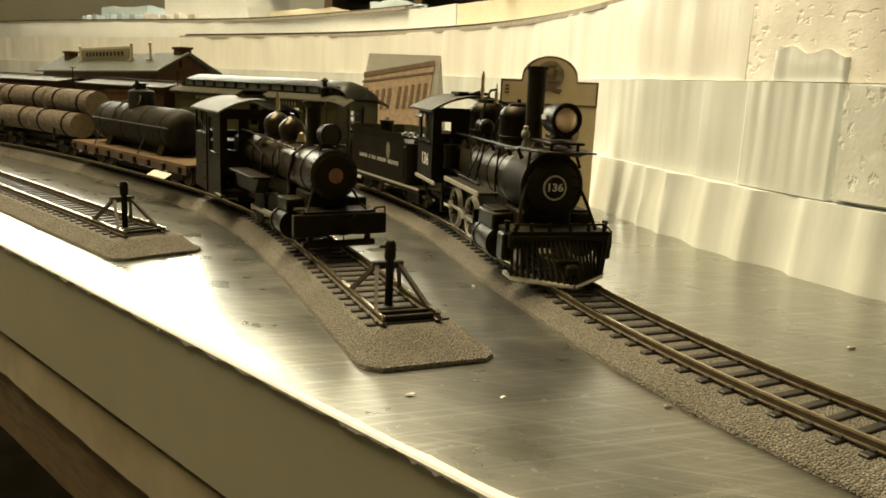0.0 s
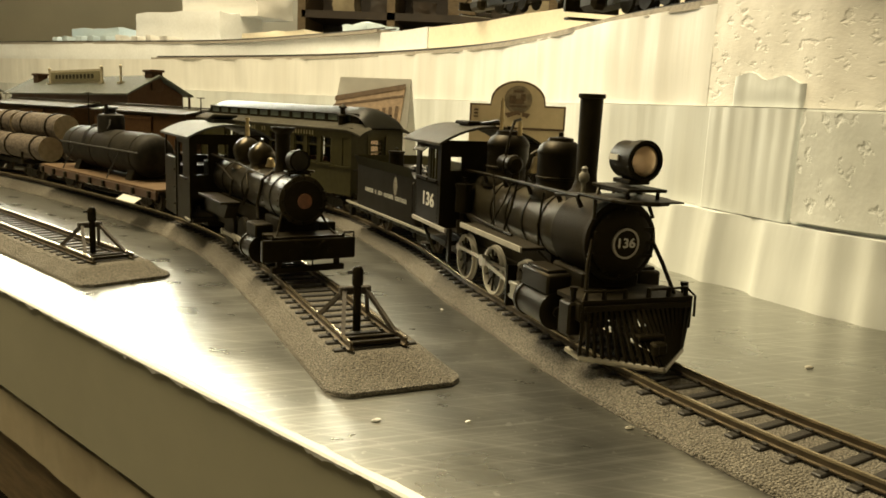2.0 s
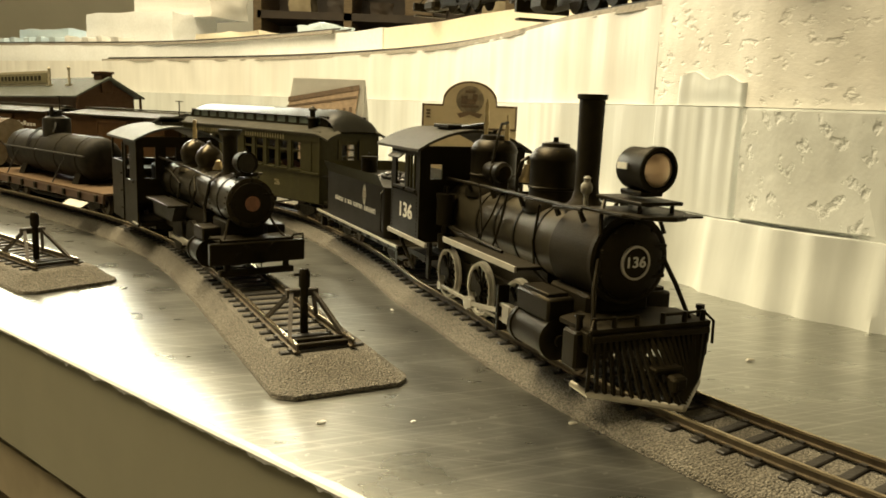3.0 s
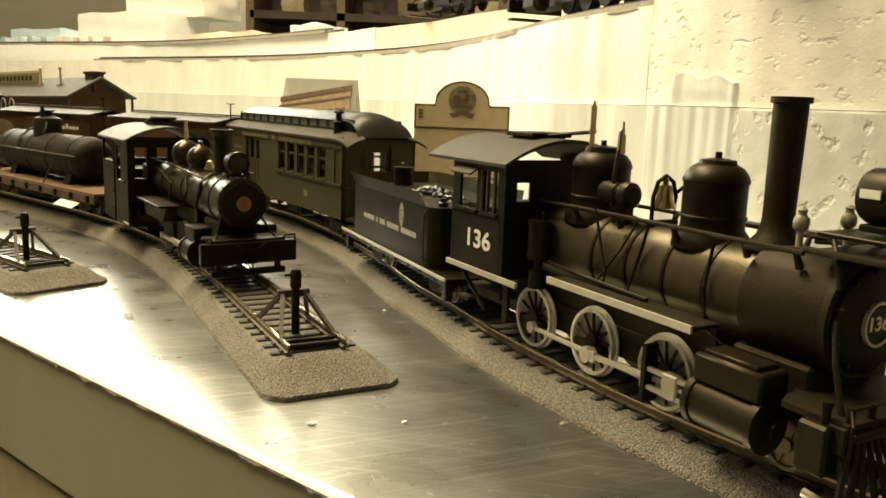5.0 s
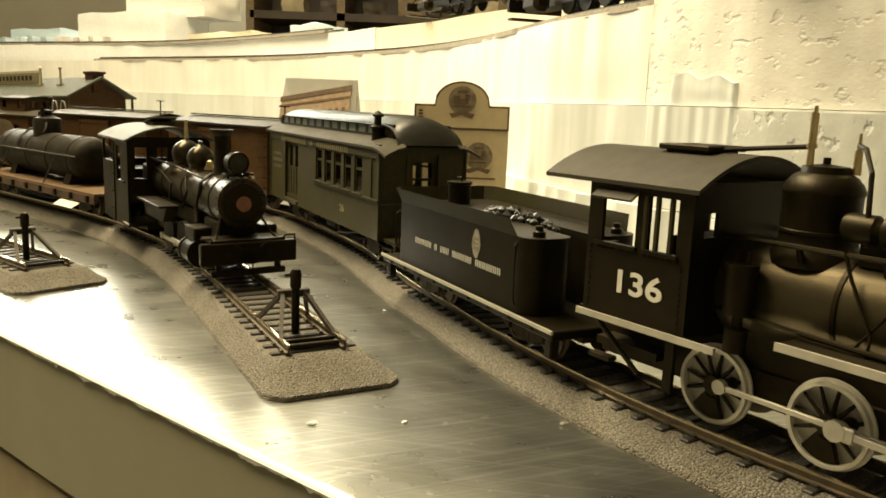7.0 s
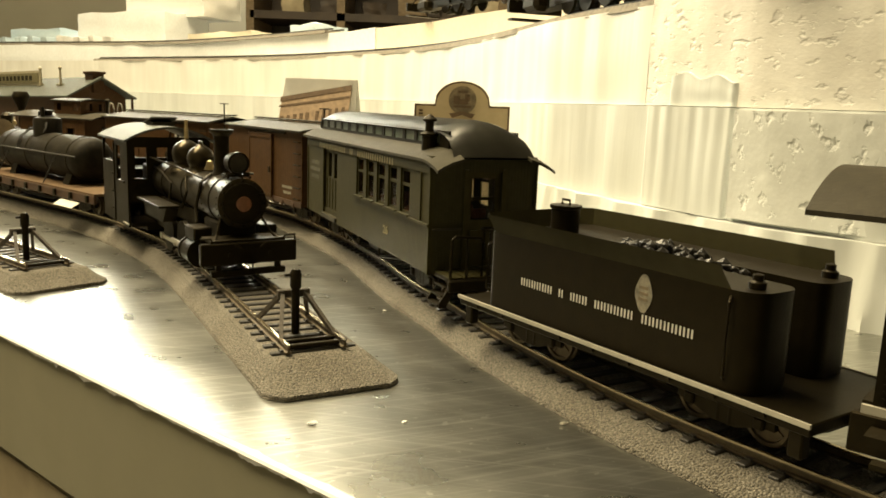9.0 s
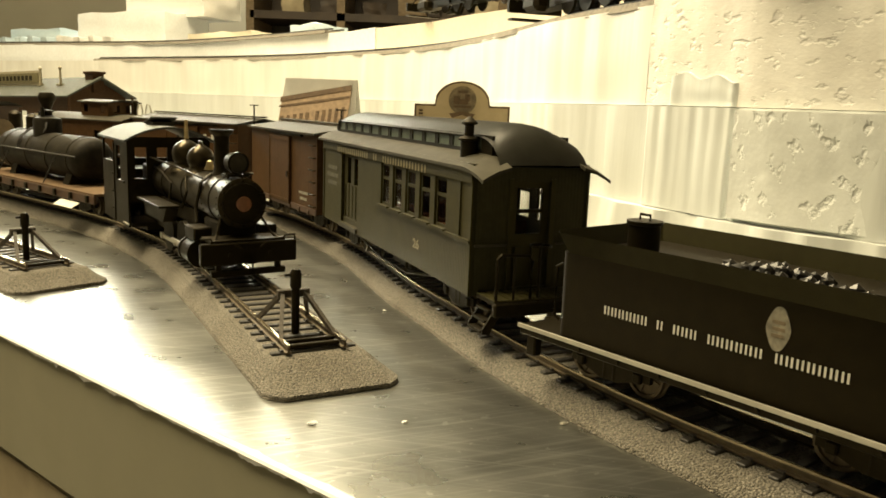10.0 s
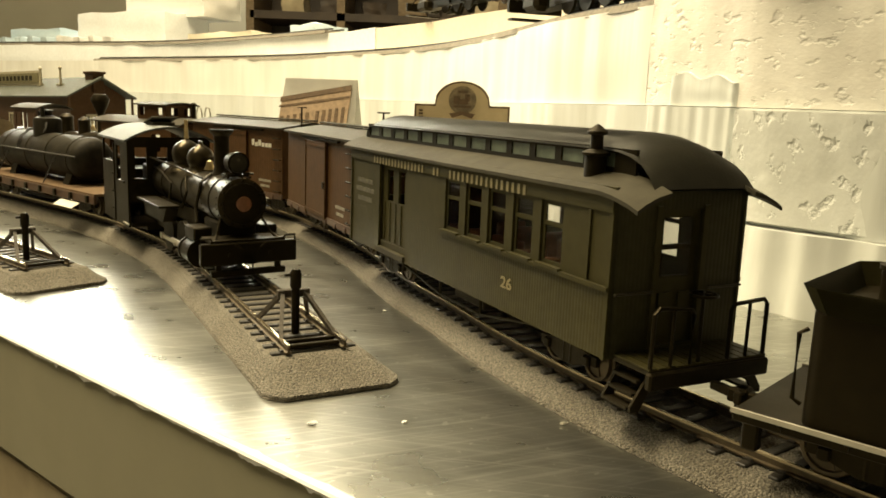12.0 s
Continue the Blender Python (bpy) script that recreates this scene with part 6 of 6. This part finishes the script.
bumper(SIDING, 20, "black post and timber bumper on the siding end")
bumper(SPUR, 20, "black post and timber bumper on the spur end")

# ---- depot ----
depot_wall = board_mat("depot_brown_boards", (0.06, 0.032, 0.018), 0.65, 3.5)
depot_roof = node_mat("depot_shingle_roof", (0.085, 0.09, 0.075), 0.75, 0, 0.2, 300, 0.4, 500, spec=0.15)
cream = node_mat("cream_paint", (0.36, 0.32, 0.22), 0.6, 0, 0.12, 300)
olive_sign = node_mat("olive_sign", (0.15, 0.13, 0.06), 0.6, 0, 0.1, 300)


def depot():
    e = thing("model_depot", "brown wooden model station with grey gabled roof", "station")
    L, W = 98.0, 30.0
    bm = bmesh.new()
    for s in (-1, 1):
        lo, hi = sorted((W * s, (W - 2) * s))
        frame_plate(bm, (-L - 140, 0, L, 76), [(-196, 26, -180, 58), (-160, 2, -142, 60), (-110, 26, -94, 58), (-50, 26, -34, 58), (-20, 2, -2, 60), (16, 26, 32, 58), (58, 26, 74, 58)], lo, hi, "y")
    for x in (-L - 140, L - 2):
        frame_plate(bm, (-W + 2, 0, W - 2, 76), [(-14, 26, -2, 58), (6, 2, 20, 58)], x, x + 2, "x")
        prism(bm, [(-W, 76), (W, 76), (0, 93)], x, x + 2, "x")
    part("wall", bm, depot_wall, e, "brown boarded walls")
    for s in (-1, 1):
        bm = bmesh.new()
        prism(bm, [(0, 96.4), (s * 37, 76.0), (s * 37, 74.4), (0, 94.2)], -L - 152, L + 10, "x")
        part("roof", bm, depot_roof, e, "grey shingled roof slope")
        for x0, x1 in ((-196, -180), (-110, -94), (-50, -34), (16, 32), (58, 74)):
            bm = bmesh.new()
            frame_plate(bm, (x0, 26, x1, 58), [(x0 + 2, 28, (x0 + x1) / 2 - 0.7, 41), ((x0 + x1) / 2 + 0.7, 28, x1 - 2, 41), (x0 + 2, 43, (x0 + x1) / 2 - 0.7, 56), ((x0 + x1) / 2 + 0.7, 43, x1 - 2, 56)], s * 30 - 0.5, s * 30 + 0.5, "y")
            part("window", bm, cream, e)
    bm = bmesh.new()
    frame_plate(bm, (-14, 26, -2, 58), [(-12.6, 28, -8.6, 41), (-7.4, 28, -3.4, 41), (-12.6, 43, -8.6, 56), (-7.4, 43, -3.4, 56)], L - 0.6, L + 0.6, "x")
    part("window", bm, cream, e, "cream gable window frame")
    for x, y, z in ((-202, -6, 90), (L - 6, 0, 90)):
        bm = bmesh.new()
        bx(bm, x, y, z, 17, 12, 20, 0.5)
        bx(bm, x, y, z + 10.6, 20, 15, 2.4, 0.4)
        part("chimney", bm, depot_wall, e, "brown brick-like chimney")
    bm = bmesh.new()
    bx(bm, -71, -15, 96, 148, 1.6, 16, 0.2)
    sign = part("roof_sign", bm, cream, e, "cream framed name board on the roof")
    bm = bmesh.new()
    bx(bm, -71, -16.2, 96, 138, 1.0, 10.5)
    part("sign_panel", bm, olive_sign, sign)
    bm = bmesh.new()
    for k in range(11):
        bx(bm, -122 + 10.2 * k, -16.8, 96, 6.0, 0.4, 5.0)
    part("sign_bars", bm, soot, sign, "dark unreadable lettering bars")
    for x in (-145, 3, 50):
        bm = bmesh.new()
        rod(bm, (x, -16, 84), (x, -16, 105), 1.3, seg=8)
        lathe_z(bm, [(1.4, 104), (2.0, 106), (0, 108)], x, -16, 0, 10)
        bx(bm, x, -16, 88, 8, 6, 2)
        part("roof_post", bm, cream, e, smooth=True)
    for y in (-34, 34):
        bm = bmesh.new()
        rod(bm, (L + 6, y, 0), (L + 6, y, 76), 1.4, seg=8)
        part("porch_post", bm, depot_wall, e)
    bm = bmesh.new()
    bx(bm, -70, 0, 74.6, 2 * L + 130, 2 * W - 5, 1)
    part("eaves_board", bm, depot_wall, e)
    e.matrix_world = place(-439, 897, -2, -39.5) @ Matrix.Rotation(-0.02, 4, "Y")


depot()

# ---- printed boxes and card ----
box_card = node_mat("tan_box_card", (0.55, 0.44, 0.26), 0.55, 0, 0.06, 200)
print_brown = node_mat("brown_print", (0.16, 0.10, 0.05), 0.6, 0, 0.25, 400)
card_grey = node_mat("pale_grey_card", (0.62, 0.60, 0.54), 0.5, 0, 0.05, 100)
card_print = node_mat("faded_brick_print", (0.42, 0.30, 0.19), 0.55, 0, 0.18, 300)


def sign_box():
    e = thing("cardboard_box", "tan cardboard box with arched printed header", "box")
    bm = bmesh.new()
    bx(bm, 8.5, 10, 33, 59, 20, 66, 0.4)
    part("box_body", bm, box_card, e, "tan box body")

    def arch(inset, z0):
        h = 29.5 - inset
        pts = [(-h, z0 + inset), (h, z0 + inset), (h, 81 - inset), (17 - inset * 0.5, 81 - inset)]
        pts += [(17 * math.cos(radians(a)) * (1 - inset / 24), 82.5 - inset + 13 * math.sin(radians(a))) for a in range(15, 166, 10)]
        return pts + [(-17 + inset * 0.5, 81 - inset), (-h, 81 - inset)]
    for nm, ins, y, mat in (("header_edge", 0, 0.0, print_brown), ("header_face", 1.2, -0.35, box_card)):
        bm = bmesh.new()
        prism(bm, [(x + 8.5, z) for x, z in arch(ins, 66)], y - 0.4, y + 0.6, "y")
        part(nm, bm, mat, e, "arched header card")
    for z in (84, 50):
        bm = bmesh.new()
        lathe(bm, [(0, 0), (8.6, 0), (8.6, 0.3), (0, 0.3)], Matrix.Translation((8.5 if z > 60 else 20, -0.8 if z > 60 else -0.2, z)) @ Matrix.Rotation(radians(90), 4, "X"), 28)
        em = part("printed_disc", bm, node_mat("disc_print", (0.28, 0.22, 0.13), 0.6, 0, 0.3, 300), e, "round printed emblem without lettering")
        bm = bmesh.new()
        x0 = 8.5 if z > 60 else 20
        for dx, dz, sx, sz in ((-1, -1, 9, 3), (3, 1.6, 3, 4), (-3.5, 1.4, 4, 2), (0, -4, 11, 1.2), (0, 5, 6, 1.4)):
            bx(bm, x0 + dx, -1.3 if z > 60 else -0.7, z + dz, sx, 0.2, sz)
        part("printed_shape", bm, print_brown, em)
        bm = bmesh.new()
        prism(bm, [(x0 - 8, z - 8.4), (x0 - 6, z - 11), (x0, z - 9), (x0 + 6, z - 11), (x0 + 8, z - 8.4), (x0, z - 6.8)], -1.2 if z > 60 else -0.6, -1.0 if z > 60 else -0.4, "y")
        part("printed_ribbon", bm, print_brown, em)
    bm = bmesh.new()
    for dz in (0, -2, -4):
        bx(bm, -17, -0.9, 77 + dz, 2.6, 0.2, 1.2)
    part("small_print", bm, print_brown, e)
    bm = bmesh.new()
    bx(bm, 20, -0.2, 36, 22, 0.2, 1.2)
    part("print_line", bm, print_brown, e)
    e.matrix_world = place(0, 498, 0, 0)


sign_box()


def tent_card():
    e = thing("folded_card", "folded pale card with faded building print", "card")
    bm = bmesh.new()
    w = 31
    a = [(-w - 7, -26, 0), (w + 2, -26, 0), (w, 0, 98), (-w, 0, 98), (w + 2, 26, 0), (-w - 7, 26, 0)]
    vs = [bm.verts.new(p) for p in a]
    bm.faces.new((vs[0], vs[1], vs[2], vs[3]))
    bm.faces.new((vs[3], vs[2], vs[4], vs[5]))
    bm.faces.new((vs[1], vs[4], vs[2]))
    bmesh.ops.solidify(bm, geom=bm.faces[:], thickness=0.6)
    part("card_sheet", bm, card_grey, e, "pale grey folded sheet")
    m = Matrix.Translation((0, -26, 0)) @ Matrix.Rotation(math.atan2(98, 26), 4, "X")

    def on_card(poly, lift, mat, name, parent, label=""):
        bm = bmesh.new()
        prism(bm, poly, lift, lift + 0.25, "z")
        for v in bm.verts:
            v.co = m @ v.co
        return part(name, bm, mat, parent, label)
    pr = on_card([(-36, 20), (22, 8), (27, 95), (-32, 83)], 0.5, card_print, "printed_front", e, "faded brick building print")
    on_card([(-33, 81), (26.6, 93), (26.8, 97), (-33, 85)], 0.9, print_brown, "printed_cornice", pr)
    on_card([(-33.6, 76.5), (26, 86.5), (26, 88), (-33.6, 78)], 0.9, print_brown, "printed_line", pr)
    for k in range(10):
        x = -32 + 5.4 * k + (3 if k > 4 else 0)
        h = 0.18 * x
        on_card([(x, 57 + h * 0.5), (x + 2.6, 57 + h * 0.5), (x + 3.2, 75 + h), (x + 0.6, 75 + h)], 0.9, print_brown, "printed_window", pr)
    e.matrix_world = place(-104, 656, 0, -12)


tent_card()

# ---- upper levels ----
UP = Way([tuple(HILL.at(s) + Vector((HILL.dir(s).y, -HILL.dir(s).x)) * (-28 if (Vector((HILL.dir(s).y, -HILL.dir(s).x)).dot(-HILL.at(s)) > 0) else 28)) for s in np.linspace(120, HILL.s[-1] - 30, 26)])
TIER = Way([(-1400, 1960), (-934, 1683), (-640, 1540), (-449, 1410), (-270, 1222), (-148, 1077), (-67, 975), (10, 850), (70, 735), (130, 640), (230, 540), (400, 440)])


def tier(name, label, z0, z1, depth, mat, s0, s1, seed):
    bm = bmesh.new()
    prof_n = int((s1 - s0) / 12)
    rows = []
    for i in range(prof_n + 1):
        s = s0 + (s1 - s0) * i / prof_n
        p, d = TIER.at(s), TIER.dir(s)
        n = Vector((d.y, -d.x))
        if n.dot(-p) < 0:
            n = -n
        o = 2.5 * noise.noise(Vector((s * 0.02, seed, 0)))
        top = z1 + 2.0 * noise.noise(Vector((s * 0.01, seed, 5)))
        a, b = p + n * o, p - n * depth
        rows.append([bm.verts.new((a.x, a.y, z0)), bm.verts.new((a.x, a.y, top)), bm.verts.new((b.x, b.y, top)), bm.verts.new((b.x, b.y, z0))])
    for a, b in zip(rows, rows[1:]):
        for k in range(4):
            bm.faces.new((a[k], b[k], b[(k + 1) % 4], a[(k + 1) % 4]))
    bm.faces.new(rows[0][::-1])
    bm.faces.new(rows[-1])
    tagged(part(name, bm, mat, kind="structure"), label, "foam wall")


foam_far = node_mat("cool_white_foam", (0.86, 0.88, 0.88), 0.7, 0, 0.04, 200, 0.1, 600, stain=14, stain_amount=0.12)
foam_cream = node_mat("cream_foam", (0.84, 0.77, 0.60), 0.8, 0, 0.04, 200, 0.1, 600)
foam_blue = node_mat("pale_blue_foam", (0.62, 0.74, 0.80), 0.7, 0, 0.04, 200, 0.1, 600)
strip = node_mat("grey_cork_strip", (0.30, 0.27, 0.22), 0.9, 0, 0.2, 300, 0.4, 900)
s_mid = TIER.near(-95, 1010)
tier("wall_foam_back", "white foam tier behind the upper track", 100, 172, 110, foam_far, 0, s_mid, 1)
tier("wall_foam_back_cream", "cream foam tier behind the upper track", 100, 172, 110, foam_cream, s_mid + 1, TIER.s[-1], 2)


def upper_track(way, z, label, s0, s1):
    t = thing("model_railway_track", label, "track", "tracks")
    bm = bmesh.new()
    sweep(bm, way, s0, s1, [(-22, z - 1), (-21, z + 3), (21, z + 3), (22, z - 1)], 12)
    part("roadbed", bm, strip, t, "grey cork strip")
    for c in (-8.7, 8.7):
        bm = bmesh.new()
        sweep(bm, way, s0, s1, [(c - 0.5, z + 4.6), (c - 0.5, z + 6.6), (c + 0.5, z + 6.6), (c + 0.5, z + 4.6)], 12)
        part("rail", bm, tie_mat, t)
    s = s0 + 5
    while s < s1 and s < s0 + 1000:
        p, d = way.at(s), way.dir(s)
        ob = new("tie", tie_mesh)
        ob.parent = t
        ob.matrix_local = place(p.x, p.y, z - 2.2, math.degrees(math.atan2(d.y, d.x)))
        s += 9
    return t


upper_track(UP, 134, "raised model track on a grey cork strip", UP.near(-600, 1380), UP.s[-1])
upper_track(Way([tuple(TIER.at(s) + Vector((0, 24))) for s in np.linspace(40, TIER.s[-1] - 20, 24)]), 172, "back model track on a grey cork strip", 60, 1500)


def far_engine(label, way, s, z, flip=1):
    """A dark engine with tender, seen only by its lower half."""
    e = thing("steam_locomotive", label, "locomotive")
    bm = bmesh.new()
    lathe_x(bm, [(0, 0), (11, 0), (11, 96), (12.4, 96.4), (12.4, 120), (0, 121)], -30, 0, 33, 28)
    part("boiler", bm, black, e, smooth=True)
    bm = bmesh.new()
    bx(bm, -48, 0, 38, 36, 42, 36, 0.6)
    part("cab", bm, black, e)
    bm = bmesh.new()
    lathe_z(bm, [(4.5, 42), (4, 60), (5, 74), (0, 74)], 70, 0, 0, 16)
    part("chimney", bm, soot, e, smooth=True)
    bm = bmesh.new()
    bx(bm, 20, 0, 12, 150, 14, 8)
    bx(bm, 100, 0, 12, 4, 42, 9, 0.5)
    bx(bm, 98, 0, 2.6, 8, 40, 1.4)
    bx(bm, 60, 17, 10, 22, 12, 12, 3)
    bx(bm, 60, -17, 10, 22, 12, 12, 3)
    bx(bm, 10, 0, 24, 90, 40, 1.4)
    for s_ in (-1, 1):
        bx(bm, 10, 12.5 * s_, 8, 60, 1, 2)
        rod(bm, (80, 10 * s_, 28), (98, 15 * s_, 15), 0.7, seg=6)
    part("frame", bm, soot, e)
    for x in (-20, 4, 28):
        bm = bmesh.new()
        for s_ in (-1, 1):
            lathe_y(bm, [(0, -1), (9, -1), (9, 1), (0, 1)], x, 8.4 * s_, 9, 22)
        part("wheelset", bm, soot, e, smooth=True)
    bm = bmesh.new()
    bx(bm, -125, 0, 26, 96, 42, 30, 0.8)
    bx(bm, -125, 0, 10, 100, 16, 4)
    part("tender_body", bm, soot, e)
    for x in (-152, -98):
        truck(e, x, keyed=False)
    p, d = way.at(s), way.dir(s)
    e.matrix_world = place(p.x, p.y, z, math.degrees(math.atan2(d.y, d.x)) + (180 if flip < 0 else 0))


far_engine("black model locomotive standing on the raised track", UP, UP.near(62, 600) + 104, 140.6, -1)
BACKWAY = Way([tuple(TIER.at(s) + Vector((0, 24))) for s in np.linspace(40, TIER.s[-1] - 20, 24)])
far_engine("black model locomotive on the back track", BACKWAY, BACKWAY.near(-40, 960) + 110, 178.6, -1)


def chunk(name, label, x, y, z, sx, sy, sz, turn, mat, seed):
    bm = bmesh.new()
    bx(bm, 0, 0, sz / 2, sx, sy, sz)
    bmesh.ops.subdivide_edges(bm, edges=bm.edges[:], cuts=6, use_grid_fill=True)
    for v in bm.verts:
        k = noise.noise_vector(v.co * 0.035 + Vector((seed, 0, 0)))
        k2 = noise.noise_vector(v.co * 0.11 + Vector((0, seed, 0)))
        lift = 0 if v.co.z < 0.5 else 1
        v.co += Vector((k.x * 6 + k2.x * 2, k.y * 6 + k2.y * 2, (k.z * 5 + k2.z * 2) * lift))
    ob = part(name, bm, mat, smooth=True)
    ob.matrix_world = place(x, y, z, turn)
    tagged(ob, label, "foam block")


chunk("foam_block", "large torn white foam block on the back tier", -640, 1690, 171.5, 260, 110, 70, -30, foam_far, 1)
chunk("foam_block", "pale blue foam block beside the torn one", -880, 1800, 171.5, 170, 90, 40, -30, foam_blue, 2)
chunk("foam_block", "small pale blue foam block on the back tier", -205, 1270, 171.5, 70, 60, 24, -45, foam_blue, 3)
chunk("foam_block", "cream foam offcut on the back tier", -380, 1450, 171.5, 200, 80, 20, -42, foam_cream, 4)
chunk("foam_block", "pale foam slab on the torn block", -560, 1700, 236, 230, 100, 50, -30, foam_white, 5)
for k in range(9):
    q = TIER.at(TIER.near(-1000 + 40 * k, 1740 - 20 * k))
    chunk("foam_rib", "short upright white foam rib", q.x + 20, q.y + 55, 171.5, 20, 40, 18, -30, foam_blue if k < 5 else foam_white, 20 + k)

# ---- dark store behind ----
shelf_wood = node_mat("dark_shelf_wood", (0.055, 0.035, 0.018), 0.55, 0, 0.25, 20)
store = thing("storage_shelf", "dark wooden storage shelf with clutter behind the layout", "shelf")
bm = bmesh.new()
bx(bm, 150, 2700, -100, 1500, 40, 1600)
part("back_panel", bm, shelf_wood, store)
for z in (150, 330, 560):
    bm = bmesh.new()
    bx(bm, 150, 2560, z, 1500, 260, 22)
    part("shelf_board", bm, shelf_wood, store)
for x in (-600, -330, 150, 900):
    bm = bmesh.new()
    bx(bm, x, 2560, -100, 24, 260, 1600)
    part("upright", bm, pine, store)
rng = random.Random(3)
for k in range(9):
    chunk("storage_box", "dim brown battered box on the shelf", -480 + 120 * k, 2520, 341, rng.uniform(60, 100), 90, rng.uniform(30, 70), rng.uniform(-10, 10), rng.choice([pine, shelf_wood, fascia_board]), 40 + k)

# ---- crumbs on the foil ----
for x, y, s, lab in ((-31, 187, 1.8, "white foam crumb lying on the foil"), (-8, 190, 1.2, "small white foam crumb on the foil"), (101, 254, 2.2, "loose shred of foil on the table"), (33, 193, 1.7, "lifted shred of torn foil by the ballast"), (-75, 300, 1.0, "tiny pale crumb on the foil"), (-12, 330, 1.2, "tiny pale crumb on the foil"), (-22, 300, 0.9, "tiny pale crumb on the foil"), (2, 300, 0.9, "tiny pale crumb on the foil")):
    bm = bmesh.new()
    bmesh.ops.create_icosphere(bm, subdivisions=2, radius=s * 0.78)
    for v in bm.verts:
        v.co = Vector((v.co.x, v.co.y * 0.55, max(v.co.z * 0.35, -0.05) + 0.3 * noise.noise(v.co + Vector((x, y, 0)))))
    ob = part("crumb", bm, silver if "shred" in lab else foam_white)
    ob.matrix_world = place(x, y, 0.35, 20)
    tagged(ob, lab, "crumb")

# ---- the running train and its times ----
S12 = MAIN.near(54.8, 195.7) - 73


def coach_s(t):
    """How far along the line the coach stands at a time."""
    return float(np.interp(t, [0, 2.9, 6.5, 9, 12], [S12 - 407.5, S12 - 312.8, S12 - 195.0, S12 - 107.0, S12 - 6.4]))


DRIFT_AT = [MAIN.near(-20, 370), MAIN.near(20, 270), MAIN.near(56, 205), MAIN.near(83, 168)]


def ride(way, s, half, pivot, slack, side):
    """A car on the line: its trucks at half a wheelbase before and behind the pivot, with a little play in the track."""
    a, b = way.at(s + pivot - half), way.at(s + pivot + half)
    m, d = (a + b) / 2, (b - a).normalized()
    m += Vector((d.y, -d.x)) * (side + float(np.interp(s, DRIFT_AT, [0.6, 0.2, -2.6, -3.6])))
    turn = math.degrees(math.atan2(d.y, d.x)) + float(np.interp(s, DRIFT_AT, slack))
    return place(m.x, m.y, RAIL_TOP - MAIN_SINK, turn) @ Matrix.Translation((-pivot * MM, 0, 0))


def spin_pose(x, r, kind, turn):
    if not kind:
        return pose(x * MM, 0, r * MM, 0, turn, 0)
    c, q, y, role = kind
    px = x + c * math.cos(radians(q - turn))
    pz = r + c * math.sin(radians(q - turn))
    if role == "side":
        return pose(px * MM, y * MM, pz * MM)
    cross = px + math.sqrt(33.0 ** 2 - (pz - 9.2) ** 2)
    if role == "cross":
        return pose(cross * MM, y * MM, 9.2 * MM)
    return pose(px * MM, y * MM, pz * MM, 0, math.degrees(math.asin((pz - 9.2) / 33.0)), 0)


# car, place in the train, half wheelbase, pivot, play in yaw and to the side
TRAIN = [(coach_car, 0, 60, 0, [1.4] * 4, 0.0), (tender_car, 171, 34, 0, [2.9] * 4, -0.8), (engine, 290, 26, 10, [-0.4, 0.0, -2.4, -2.6], 0.0), (box_a, -172, 38, 0, [0] * 4, 1.2), (box_b, -316, 38, 0, [0] * 4, 1.2), (caboose_car, -440, 34, 0, [0] * 4, 1.2), (pusher, -551, 30, 0, [0] * 4, 1.2)]
for car in TRAIN:
    car[0].scale = (1.0, 1.0, 1.026)


def motions():
    for ob, off, half, pivot, slack, side in TRAIN:
        walk(ob, [(0.5 * k, ride(MAIN, coach_s(0.5 * k) + off, half, pivot, slack, side)) for k in range(25)])
    for ob, x, r, wheel, kind in SPIN:
        walk(ob, [(0.2 * k, spin_pose(x, r, kind, math.degrees((coach_s(0.2 * k) - coach_s(0)) / wheel))) for k in range(61)])


motions()
